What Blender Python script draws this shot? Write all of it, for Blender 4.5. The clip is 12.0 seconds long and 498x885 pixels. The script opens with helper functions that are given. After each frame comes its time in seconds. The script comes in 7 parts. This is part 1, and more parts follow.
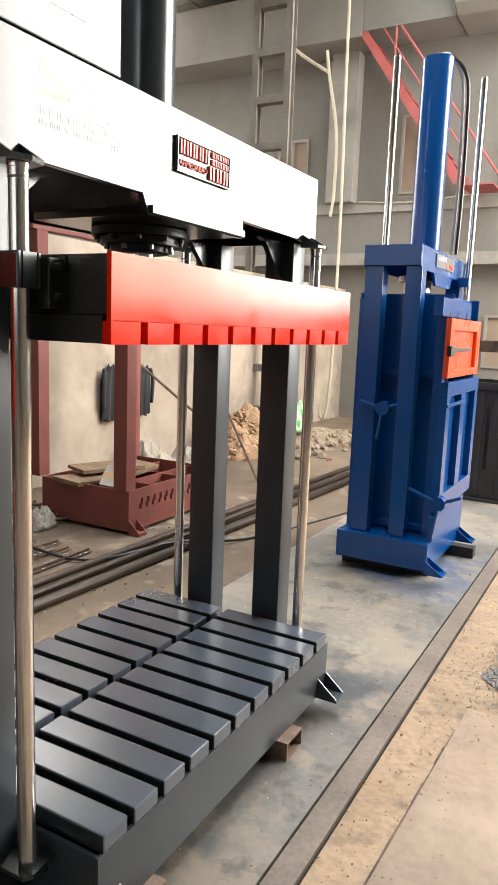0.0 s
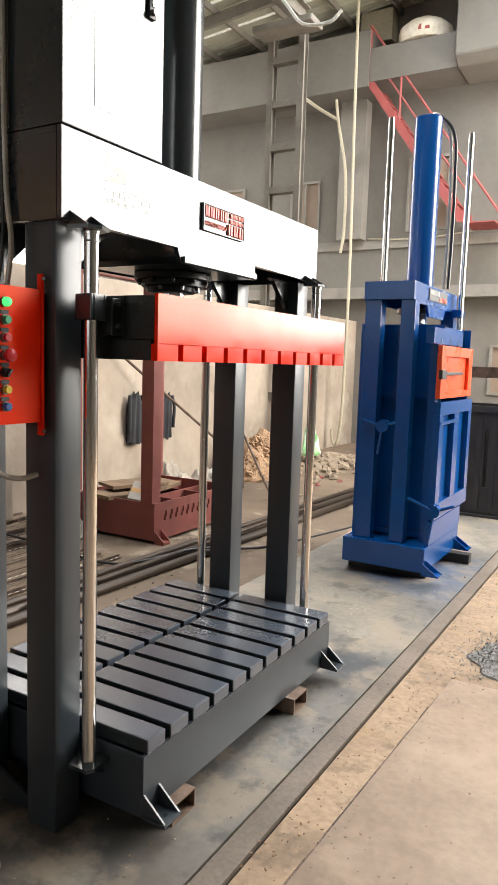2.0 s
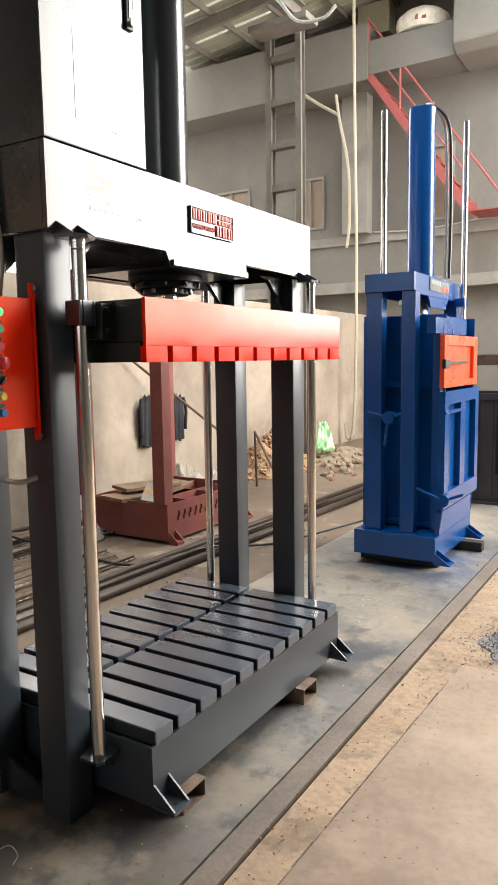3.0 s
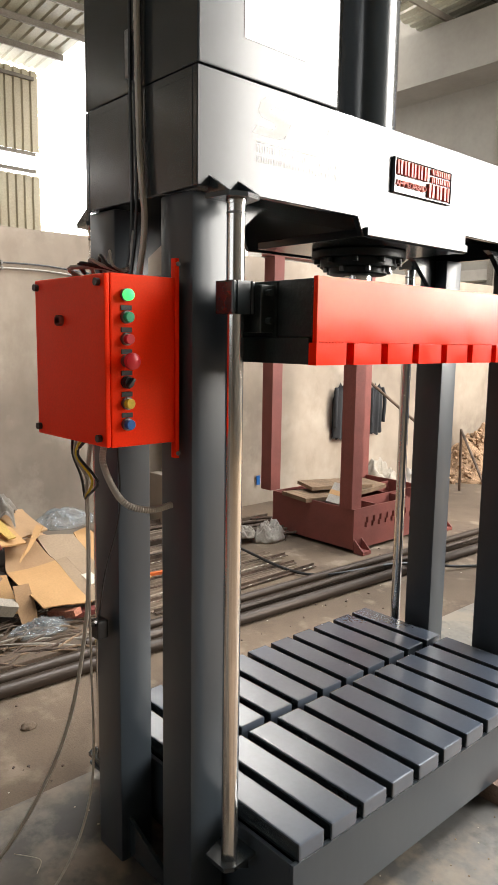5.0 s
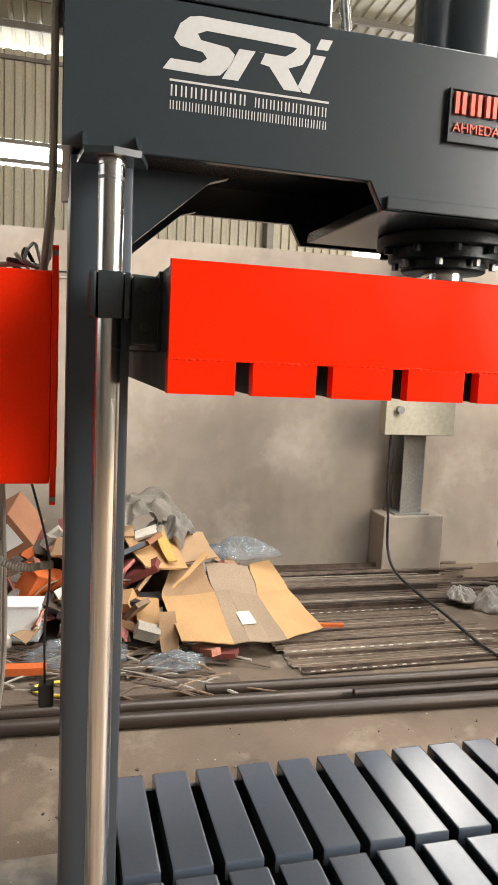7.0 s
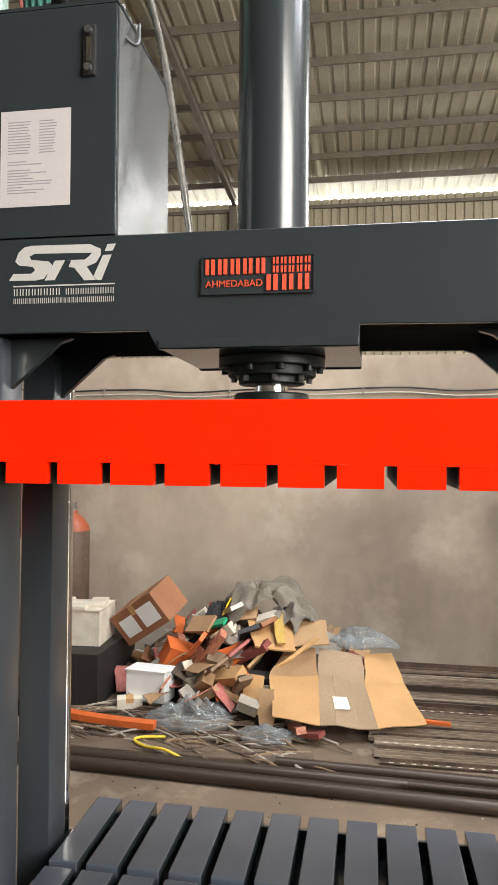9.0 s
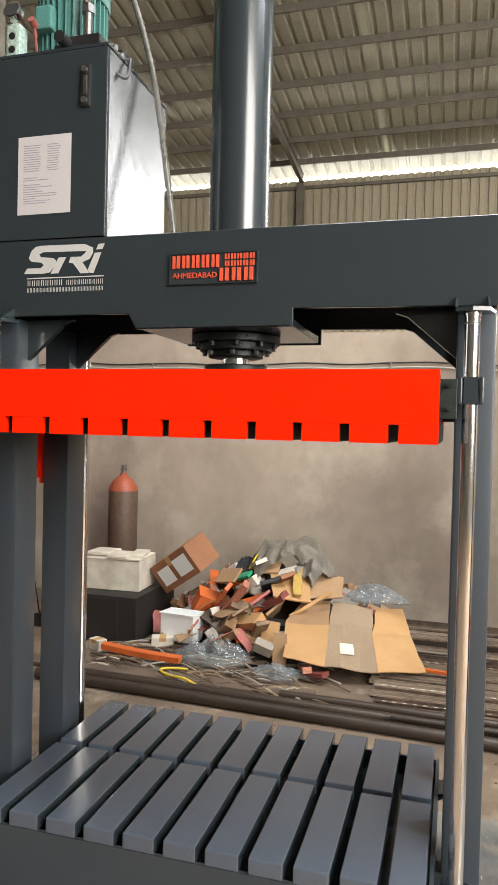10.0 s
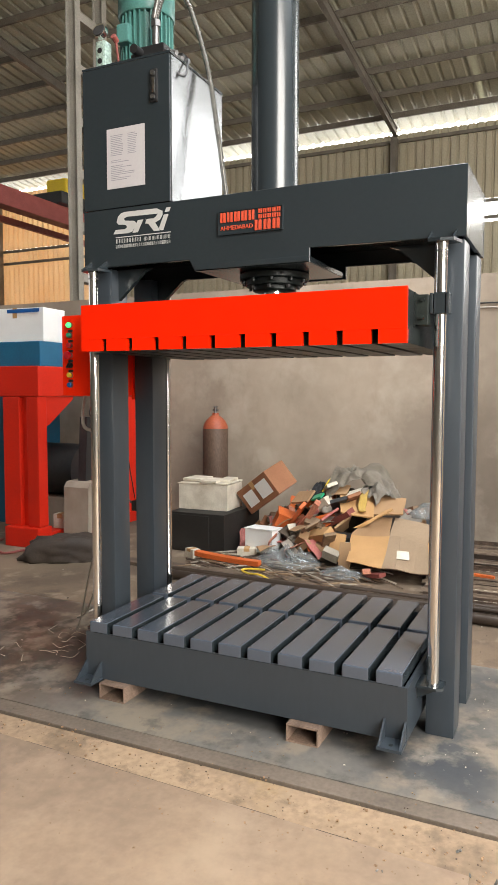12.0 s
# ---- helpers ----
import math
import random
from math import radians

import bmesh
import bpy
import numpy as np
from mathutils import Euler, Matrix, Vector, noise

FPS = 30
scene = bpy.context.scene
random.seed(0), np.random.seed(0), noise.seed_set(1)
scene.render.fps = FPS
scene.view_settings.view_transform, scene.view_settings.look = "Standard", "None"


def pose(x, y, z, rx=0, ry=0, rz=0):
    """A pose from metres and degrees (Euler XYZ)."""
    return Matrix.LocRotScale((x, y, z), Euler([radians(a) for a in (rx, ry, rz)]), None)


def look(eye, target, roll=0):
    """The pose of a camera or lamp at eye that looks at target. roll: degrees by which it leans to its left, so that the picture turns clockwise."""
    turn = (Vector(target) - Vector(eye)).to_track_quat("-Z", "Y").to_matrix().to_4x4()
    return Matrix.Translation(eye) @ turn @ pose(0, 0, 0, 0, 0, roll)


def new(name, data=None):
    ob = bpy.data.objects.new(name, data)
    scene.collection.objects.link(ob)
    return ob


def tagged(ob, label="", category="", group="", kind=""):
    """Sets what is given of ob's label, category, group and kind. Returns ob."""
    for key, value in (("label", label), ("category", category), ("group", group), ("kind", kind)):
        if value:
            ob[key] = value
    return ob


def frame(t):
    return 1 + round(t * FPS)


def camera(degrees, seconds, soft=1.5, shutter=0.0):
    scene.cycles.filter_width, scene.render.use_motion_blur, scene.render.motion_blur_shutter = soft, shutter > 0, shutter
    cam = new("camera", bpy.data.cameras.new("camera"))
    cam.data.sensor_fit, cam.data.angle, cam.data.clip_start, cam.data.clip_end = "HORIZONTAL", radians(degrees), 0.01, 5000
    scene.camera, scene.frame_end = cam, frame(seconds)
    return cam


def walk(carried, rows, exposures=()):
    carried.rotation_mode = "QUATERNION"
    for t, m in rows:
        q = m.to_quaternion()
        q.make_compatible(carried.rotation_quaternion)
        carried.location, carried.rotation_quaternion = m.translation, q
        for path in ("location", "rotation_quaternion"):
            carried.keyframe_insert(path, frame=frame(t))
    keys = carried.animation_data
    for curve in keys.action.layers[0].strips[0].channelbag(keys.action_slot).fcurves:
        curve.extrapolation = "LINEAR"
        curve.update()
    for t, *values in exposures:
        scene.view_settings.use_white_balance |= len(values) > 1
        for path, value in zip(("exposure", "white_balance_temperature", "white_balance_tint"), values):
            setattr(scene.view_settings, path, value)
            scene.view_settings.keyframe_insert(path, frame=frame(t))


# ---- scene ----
cam = camera(38.8, 12.0)
PATH = [
    (0, (0.031, 0.019, 1.7), (-0.914, 1.753, 1.384), 2.2),
    (0.5, (0.089, -0.231, 1.716), (-0.819, 1.541, 1.52), -0.6),
    (1, (0.092, -0.339, 1.734), (-0.816, 1.434, 1.544), -1.6),
    (1.5, (0.158, -0.436, 1.701), (-0.715, 1.345, 1.445), 0.9),
    (2, (0.342, -0.494, 1.66), (-0.653, 1.226, 1.432), 1.8),
    (2.5, (0.456, -0.498, 1.653), (-0.53, 1.229, 1.44), -0.3),
    (4.5, (0.334, -0.303, 1.666), (-1.023, 1.125, 1.322), -0.3),
    (5, (0.114, 0.051, 1.706), (-1.355, 1.378, 1.425), 0.8),
    (5.5, (-0.042, 0.38, 1.71), (-1.701, 1.483, 1.528), 1.4),
    (6, (-0.154, 0.746, 1.74), (-1.927, 1.647, 1.528), 4.5),
    (6.5, (-0.102, 0.941, 1.748), (-1.959, 1.651, 1.532), 0.5),
    (7, (0.079, 1.159, 1.715), (-1.838, 1.677, 1.478), 2.7),
    (9, (0.641, 2.392, 1.734), (-1.331, 2.06, 1.765), 0.5),
    (9.3, (0.723, 2.588, 1.722), (-1.203, 2.052, 1.66), 2.0),
    (9.5, (0.778, 2.731, 1.699), (-1.132, 2.152, 1.58), 2.0),
    (10, (1.006, 2.897, 1.688), (-0.915, 2.341, 1.646), 1.4),
    (10.5, (1.248, 3.027, 1.66), (-0.642, 2.395, 1.495), 1.2),
    (11, (1.418, 3.174, 1.657), (-0.475, 2.537, 1.556), 0.4),
    (11.5, (1.567, 3.339, 1.585), (-0.269, 2.556, 1.458), 2.1),
    (12, (1.633, 3.463, 1.467), (-0.172, 2.614, 1.323), 0.1),
]
walk(cam, [(t, look(eye, target, roll)) for t, eye, target, roll in PATH], exposures=[(0.0, 0.0), (2.5, -0.05), (4.5, 0.0), (5.5, 0.18), (7.0, 0.24), (9.0, 0.07), (9.5, 0.02), (12.0, -0.05)])

# ---- light ----
world = bpy.data.worlds.new("sky")
scene.world = world
world.use_nodes = True
wn = world.node_tree
sky = wn.nodes.new("ShaderNodeTexSky")
sky.sky_type = "NISHITA"
sky.sun_disc = False
sky.sun_elevation = radians(42)
sky.sun_rotation = radians(60)
wn.nodes["Background"].inputs["Strength"].default_value = 0.15
wn.links.new(sky.outputs["Color"], wn.nodes["Background"].inputs["Color"])


def area_lamp(name, m, sx, sy, watts, colour):
    d = bpy.data.lights.new(name, "AREA")
    d.shape, d.size, d.size_y, d.energy, d.color = "RECTANGLE", sx, sy, watts, colour
    ob = new(name, d)
    ob.matrix_world = m
    return ob


# daylight in the big open gate, and two added fill lamps out of view
area_lamp("gate_daylight", look((4.07, 10.05, 4.95), (-4.93, 5.45, 3.95)), 6.4, 5.6, 2450, (1.0, 0.955, 0.89))
# added overhead fill for slabs and floor; the roof is left open above it
area_lamp("roof_fill", look((-1.6, 6.3, 8.55), (-1.6, 6.3, 0.0)), 4.0, 10.0, 1350, (0.90, 0.95, 1.0))
# added fill from behind, in front of the closed rear wall
area_lamp("rear_fill", look((-4.0, -15.5, 4.5), (-4.0, 0.0, 2.2)), 14.0, 4.0, 290, (0.94, 0.97, 1.0))

# ---- materials ----


def material(name, colour, rough=0.5, metal=0.0, other=None, scale=6.0, amount=0.5, fine=90.0, bump=0.15, coat=0.0, spread=0.08, detail=0.35, stretch=(1, 1, 1), depth=0.004, specular=0.5):
    """A surface with large stains towards a second colour, a fine grain, uneven gloss and relief."""
    m = bpy.data.materials.new(name)
    m.use_nodes = True
    nt = m.node_tree
    n, ln = nt.nodes, nt.links
    b = n["Principled BSDF"]
    co = n.new("ShaderNodeTexCoord")
    mp = n.new("ShaderNodeMapping")
    mp.inputs["Scale"].default_value = stretch
    ln.new(co.outputs["Object"], mp.inputs["Vector"])
    info = n.new("ShaderNodeObjectInfo")
    add = n.new("ShaderNodeVectorMath")
    add.operation = "MULTIPLY_ADD"
    ln.new(info.outputs["Random"], add.inputs[0])
    add.inputs[1].default_value = (13.0, 7.0, 5.0)
    ln.new(mp.outputs["Vector"], add.inputs[2])
    big = n.new("ShaderNodeTexNoise")
    big.inputs["Scale"].default_value, big.inputs["Detail"].default_value = scale, 6.0
    small = n.new("ShaderNodeTexNoise")
    small.inputs["Scale"].default_value, small.inputs["Detail"].default_value = fine, 4.0
    for t in (big, small):
        ln.new(add.outputs["Vector"], t.inputs["Vector"])
    ramp = n.new("ShaderNodeMapRange")
    ramp.inputs["From Min"].default_value, ramp.inputs["From Max"].default_value = 0.38, 0.68
    ramp.inputs["To Max"].default_value = amount
    ln.new(big.outputs["Fac"], ramp.inputs["Value"])
    mix = n.new("ShaderNodeMix")
    mix.data_type = "RGBA"
    mix.inputs["A"].default_value = (*colour, 1)
    mix.inputs["B"].default_value = (*(other or [c * 0.6 for c in colour]), 1)
    ln.new(ramp.outputs["Result"], mix.inputs["Factor"])
    grain = n.new("ShaderNodeMapRange")
    grain.inputs["From Min"].default_value, grain.inputs["From Max"].default_value = 0.3, 0.7
    grain.inputs["To Min"].default_value, grain.inputs["To Max"].default_value = 1 - detail, 1 + detail
    ln.new(small.outputs["Fac"], grain.inputs["Value"])
    tone = n.new("ShaderNodeVectorMath")
    tone.operation = "SCALE"
    ln.new(mix.outputs["Result"], tone.inputs[0])
    ln.new(grain.outputs["Result"], tone.inputs["Scale"])
    ln.new(tone.outputs["Vector"], b.inputs["Base Color"])
    rr = n.new("ShaderNodeMapRange")
    rr.inputs["From Min"].default_value, rr.inputs["From Max"].default_value = 0.3, 0.7
    rr.inputs["To Min"].default_value, rr.inputs["To Max"].default_value = max(0.03, rough - spread), min(1, rough + spread)
    ln.new(big.outputs["Fac"], rr.inputs["Value"])
    ln.new(rr.outputs["Result"], b.inputs["Roughness"])
    b.inputs["Metallic"].default_value = metal
    b.inputs["Coat Weight"].default_value = coat
    b.inputs["Coat Roughness"].default_value = 0.12
    b.inputs["Specular IOR Level"].default_value = specular
    if bump:
        bp = n.new("ShaderNodeBump")
        bp.inputs["Strength"].default_value, bp.inputs["Distance"].default_value = bump, depth
        ln.new(small.outputs["Fac"], bp.inputs["Height"])
        ln.new(bp.outputs["Normal"], b.inputs["Normal"])
    return m


def glow(name, colour, strength):
    m = bpy.data.materials.new(name)
    m.use_nodes = True
    b = m.node_tree.nodes["Principled BSDF"]
    b.inputs["Base Color"].default_value = (*colour, 1)
    b.inputs["Emission Color"].default_value = (*colour, 1)
    b.inputs["Emission Strength"].default_value = strength
    return m


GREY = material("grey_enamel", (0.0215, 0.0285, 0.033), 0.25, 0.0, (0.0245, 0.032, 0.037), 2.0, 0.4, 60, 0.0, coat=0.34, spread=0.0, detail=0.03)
# lighter copy of the press grey: light on the slabs put into the colour
LITGREY = material("lit_grey_enamel", (0.072, 0.088, 0.116), 0.25, 0.0, (0.081, 0.098, 0.127), 3.0, 0.4, 60, 0.0, coat=0.6, spread=0.0, detail=0.03)
LITGREY.node_tree.nodes["Principled BSDF"].inputs["Coat Roughness"].default_value = 0.2
# same press paint, lightened to stand in for light on columns and bed sides
COLUMNGREY = material("lit_satin_grey_paint", (0.034, 0.043, 0.053), 0.36, 0.0, (0.040, 0.050, 0.061), 2.0, 0.5, 40, 0.0, coat=0.12, spread=0.06, detail=0.04, stretch=(1, 1, 0.3))
BLACKISH = material("black_primer", (0.011, 0.0135, 0.0135), 0.42, 0.0, (0.02, 0.03, 0.024), 7.0, 0.5, 120, 0.25, detail=0.3, specular=0.35)
RED = material("red_enamel", (0.86, 0.017, 0.0012), 0.2, 0.0, (0.80, 0.014, 0.001), 7.0, 0.6, 6, 0.22, spread=0.07, detail=0.05, depth=0.006, specular=0.35)
RED.node_tree.nodes["Principled BSDF"].inputs["Specular Tint"].default_value = (1.0, 0.6, 0.38, 1)
BOXRED = material("box_red_paint", (0.88, 0.022, 0.003), 0.36, 0.0, (0.82, 0.019, 0.003), 3.0, 0.6, 200, 0.03, detail=0.05, specular=0.35)
BOXRED.node_tree.nodes["Principled BSDF"].inputs["Specular Tint"].default_value = (1.0, 0.5, 0.2, 1)
BLUE = material("blue_enamel", (0.0002, 0.062, 0.25), 0.22, 0.0, (0.0002, 0.05, 0.20), 3.0, 0.6, 60, 0.0, coat=0.06, spread=0.03, detail=0.05)
BROWNRED = material("red_oxide_primer", (0.20, 0.050, 0.038), 0.6, 0.0, (0.15, 0.045, 0.035), 5.0, 0.6, 120, 0.2, detail=0.2)
CHROME = material("ground_steel_rod", (0.78, 0.77, 0.75), 0.17, 1.0, (0.66, 0.65, 0.63), 9.0, 0.5, 200, 0.0, stretch=(1, 1, 0.1), detail=0.03)
STEEL = material("grey_steel", (0.25, 0.25, 0.25), 0.4, 0.9, (0.13, 0.11, 0.1), 8.0, 0.6, 150, 0.15, detail=0.2)
RUST = material("rusty_steel", (0.15, 0.10, 0.072), 0.65, 0.5, (0.05, 0.038, 0.03), 9.0, 0.8, 160, 0.35, detail=0.4)
PIPE = material("dull_steel_pipe", (0.062, 0.044, 0.032), 0.45, 0.4, (0.03, 0.021, 0.016), 3.0, 0.7, 150, 0.08, detail=0.1, stretch=(1, 0.25, 1))
PLASTER = material("raw_cement_plaster", (0.35, 0.285, 0.22), 0.9, 0.0, (0.205, 0.163, 0.125), 0.75, 0.95, 9, 0.15, detail=0.05, depth=0.004)
PAINTED = material("dusty_grey_wall_paint", (0.165, 0.151, 0.128), 0.85, 0.0, (0.125, 0.113, 0.094), 0.8, 0.6, 12, 0.06, detail=0.04)
TRIM = material("grey_ledge_paint", (0.25, 0.228, 0.195), 0.85, 0.0, (0.19, 0.172, 0.147), 1.5, 0.6, 12, 0.06, detail=0.04)
SHEET = material("grey_roof_sheet", (0.43, 0.42, 0.325), 0.55, 0.0, (0.25, 0.24, 0.19), 0.6, 0.6, 30, 0.1, detail=0.12)
WALLSHEET = material("cream_wall_sheet", (0.42, 0.375, 0.27), 0.6, 0.0, (0.33, 0.28, 0.19), 0.6, 0.6, 30, 0.1, detail=0.1)
BEAMPAINT = material("brown_grey_steelwork", (0.17, 0.15, 0.12), 0.6, 0.1, (0.12, 0.10, 0.08), 4.0, 0.6, 60, 0.15, detail=0.2)
POSTPAINT = material("pale_grey_post_paint", (0.24, 0.22, 0.185), 0.6, 0.0, (0.15, 0.135, 0.11), 3.0, 0.6, 60, 0.15, detail=0.15)
WOOD = material("old_planks", (0.24, 0.155, 0.09), 0.8, 0.0, (0.12, 0.08, 0.05), 4.0, 0.7, 60, 0.3, stretch=(1, 6, 6), detail=0.3)
CARD = material("brown_cardboard", (0.37, 0.225, 0.115), 0.85, 0.0, (0.28, 0.165, 0.085), 4.0, 0.6, 120, 0.15, detail=0.1)
CARD2 = material("tan_cardboard", (0.48, 0.275, 0.115), 0.85, 0.0, (0.39, 0.22, 0.092), 4.0, 0.6, 120, 0.15, detail=0.1)
WHITECARD = material("soiled_white_board", (0.66, 0.60, 0.49), 0.8, 0.0, (0.42, 0.345, 0.255), 7.0, 0.7, 100, 0.15, detail=0.1)
WHITE = material("white_paint", (0.80, 0.80, 0.78), 0.5, 0.0, (0.74, 0.74, 0.72), 6.0, 0.5, 120, 0.03, detail=0.04)
PAPER = material("laminated_white_paper", (0.50, 0.478, 0.49), 0.5, 0.0, (0.46, 0.44, 0.452), 5.0, 0.5, 90, 0.0, coat=1.0, detail=0.03)
INK = material("grey_print", (0.24, 0.23, 0.26), 0.5, 0.0, (0.33, 0.32, 0.35), 40.0, 0.8, 200, 0.0, coat=1.0, detail=0.1)
DARK = material("black_plastic", (0.012, 0.012, 0.013), 0.4, 0.0, (0.02, 0.02, 0.02), 8.0, 0.5, 150, 0.08, detail=0.15)
DARKBOX = material("sooty_black_sheet", (0.012, 0.0105, 0.009), 0.6, 0.0, (0.022, 0.019, 0.016), 5.0, 0.7, 90, 0.2, detail=0.3)
DARKGREY = material("dark_grey_primer", (0.024, 0.024, 0.025), 0.45, 0.1, (0.05, 0.048, 0.047), 3.0, 0.6, 70, 0.2, detail=0.2)
CLOTH = material("grey_dusty_cloth", (0.36, 0.315, 0.255), 0.95, 0.0, (0.24, 0.205, 0.16), 5.0, 0.7, 120, 0.3, detail=0.2)
BLACKCLOTH = material("black_cloth", (0.018, 0.018, 0.02), 0.9, 0.0, (0.03, 0.03, 0.03), 7.0, 0.6, 140, 0.3, detail=0.3)
SAND = material("ochre_sand", (0.33, 0.205, 0.115), 0.95, 0.0, (0.20, 0.12, 0.068), 5.0, 0.7, 60, 0.8, detail=0.35, depth=0.02)
RUBBLE = material("grey_brown_rubble", (0.27, 0.205, 0.14), 0.95, 0.0, (0.15, 0.112, 0.078), 6.0, 0.8, 60, 0.7, detail=0.35, depth=0.02)
ORANGE = material("orange_plastic", (0.62, 0.13, 0.025), 0.5, 0.0, (0.45, 0.09, 0.02), 6.0, 0.6, 120, 0.1, detail=0.15)
OCHRE = material("faded_yellow_print", (0.46, 0.30, 0.07), 0.7, 0.0, (0.34, 0.21, 0.07), 9.0, 0.8, 120, 0.1, detail=0.15)
CRIMSON = material("crimson_plastic", (0.52, 0.012, 0.022), 0.3, 0.0, (0.44, 0.011, 0.02), 6.0, 0.5, 120, 0.02, detail=0.05)
YELLOW = material("yellow_paint", (0.70, 0.50, 0.03), 0.5, 0.0, (0.58, 0.40, 0.03), 6.0, 0.6, 120, 0.1, detail=0.12)
GREEN = material("green_paint", (0.02, 0.30, 0.14), 0.4, 0.0, (0.02, 0.25, 0.12), 6.0, 0.5, 120, 0.05, detail=0.1)
BUTTONBLUE = material("blue_plastic", (0.012, 0.10, 0.34), 0.35, 0.0, (0.012, 0.09, 0.3), 6.0, 0.5, 120, 0.03, detail=0.06)
MAROON = material("dark_red_scrap", (0.21, 0.05, 0.04), 0.7, 0.0, (0.13, 0.04, 0.032), 6.0, 0.6, 120, 0.1, detail=0.2)
TEAL = material("green_motor_enamel", (0.075, 0.205, 0.185), 0.35, 0.0, (0.06, 0.165, 0.15), 6.0, 0.6, 120, 0.05, detail=0.15)
CYLBROWN = material("worn_brown_cylinder_paint", (0.115, 0.072, 0.05), 0.55, 0.1, (0.075, 0.047, 0.034), 6.0, 0.7, 80, 0.15, stretch=(1, 1, 0.4), detail=0.2)
CYLRED = material("faded_orange_shoulder_paint", (0.33, 0.075, 0.03), 0.55, 0.0, (0.24, 0.06, 0.03), 6.0, 0.7, 80, 0.1, detail=0.2)
HOSE = material("braided_grey_hose", (0.42, 0.40, 0.35), 0.4, 0.2, (0.24, 0.235, 0.22), 9.0, 0.5, 300, 0.1, detail=0.1)
CABLE = material("grey_cable", (0.40, 0.365, 0.31), 0.7, 0.0, (0.26, 0.235, 0.20), 9.0, 0.5, 200, 0.1, detail=0.1)
STAIRRED = material("faded_red_railing_paint", (0.32, 0.07, 0.06), 0.6, 0.0, (0.24, 0.055, 0.05), 6.0, 0.6, 80, 0.1, detail=0.15)
GLASSY = material("dusty_window_pane", (0.27, 0.20, 0.145), 0.35, 0.0, (0.19, 0.14, 0.105), 2.0, 0.7, 8, 0.02, detail=0.04)
LETTER = material("orange_red_letter_paint", (0.60, 0.085, 0.04), 0.45, 0.0, (0.5, 0.07, 0.03), 8.0, 0.5, 150, 0.05, detail=0.1)
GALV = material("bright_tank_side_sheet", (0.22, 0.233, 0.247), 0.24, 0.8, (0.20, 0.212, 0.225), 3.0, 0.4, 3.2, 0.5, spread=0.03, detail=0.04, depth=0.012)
CLEARBAG = material("clear_plastic_wrap", (0.33, 0.34, 0.335), 0.14, 0.0, (0.20, 0.225, 0.235), 9.0, 0.8, 18, 0.2, detail=0.15, depth=0.01)
CLEARBAG.node_tree.nodes["Principled BSDF"].inputs["Alpha"].default_value = 0.38
TARP = material("dark_brown_oily_tarpaulin", (0.036, 0.025, 0.018), 0.75, 0.0, (0.065, 0.046, 0.032), 5.0, 0.7, 90, 0.3, detail=0.2)
BAGGREY = material("pale_dusty_bag", (0.36, 0.32, 0.27), 0.7, 0.0, (0.19, 0.155, 0.12), 5.0, 0.8, 80, 0.3, detail=0.15)
WRAPHOSE = material("wrapped_braided_hose", (0.20, 0.195, 0.18), 0.22, 0.5, (0.09, 0.088, 0.08), 30.0, 0.8, 300, 0.2, detail=0.3)
SKIDRUST = material("pale_rusty_tube", (0.26, 0.18, 0.135), 0.7, 0.2, (0.13, 0.085, 0.06), 8.0, 0.8, 120, 0.2, detail=0.2)
MARKPAINT = material("off_white_mark_paint", (0.47, 0.47, 0.46), 0.4, 0.0, (0.42, 0.42, 0.41), 6.0, 0.5, 120, 0.0, detail=0.04)
CARTON = material("red_brown_carton", (0.29, 0.125, 0.06), 0.85, 0.0, (0.21, 0.09, 0.045), 4.0, 0.6, 120, 0.1, detail=0.1)
# rusty cream sheet, with the warm light on it also put into the colour
WARMRUSTSHEET = material("rusty_warm_lit_wall_sheet", (0.58, 0.46, 0.32), 0.65, 0.0, (0.56, 0.32, 0.16), 0.5, 0.9, 30, 0.1, detail=0.12)
# old glass-fibre sheets let a little warm daylight through
rt = WARMRUSTSHEET.node_tree
glowing = rt.nodes.new("ShaderNodeBsdfTranslucent")
glowing.inputs["Color"].default_value = (0.85, 0.50, 0.22, 1)
both = rt.nodes.new("ShaderNodeMixShader")
both.inputs["Fac"].default_value = 0.14
rt.links.new(rt.nodes["Principled BSDF"].outputs["BSDF"], both.inputs[1])
rt.links.new(glowing.outputs["BSDF"], both.inputs[2])
rt.links.new(both.outputs["Shader"], rt.nodes["Material Output"].inputs["Surface"])
PRESSRED = material("dusty_red_machine_paint", (0.64, 0.019, 0.005), 0.45, 0.0, (0.54, 0.018, 0.007), 2.5, 0.7, 90, 0.03, detail=0.08, specular=0.35)
CABBLUE = material("teal_blue_cabinet_paint", (0.012, 0.125, 0.235), 0.45, 0.0, (0.012, 0.10, 0.19), 4.0, 0.6, 90, 0.05, detail=0.1)
SWARF = material("grey_steel_swarf", (0.24, 0.23, 0.215), 0.45, 0.5, (0.06, 0.056, 0.05), 30.0, 0.9, 160, 0.6, detail=0.5)


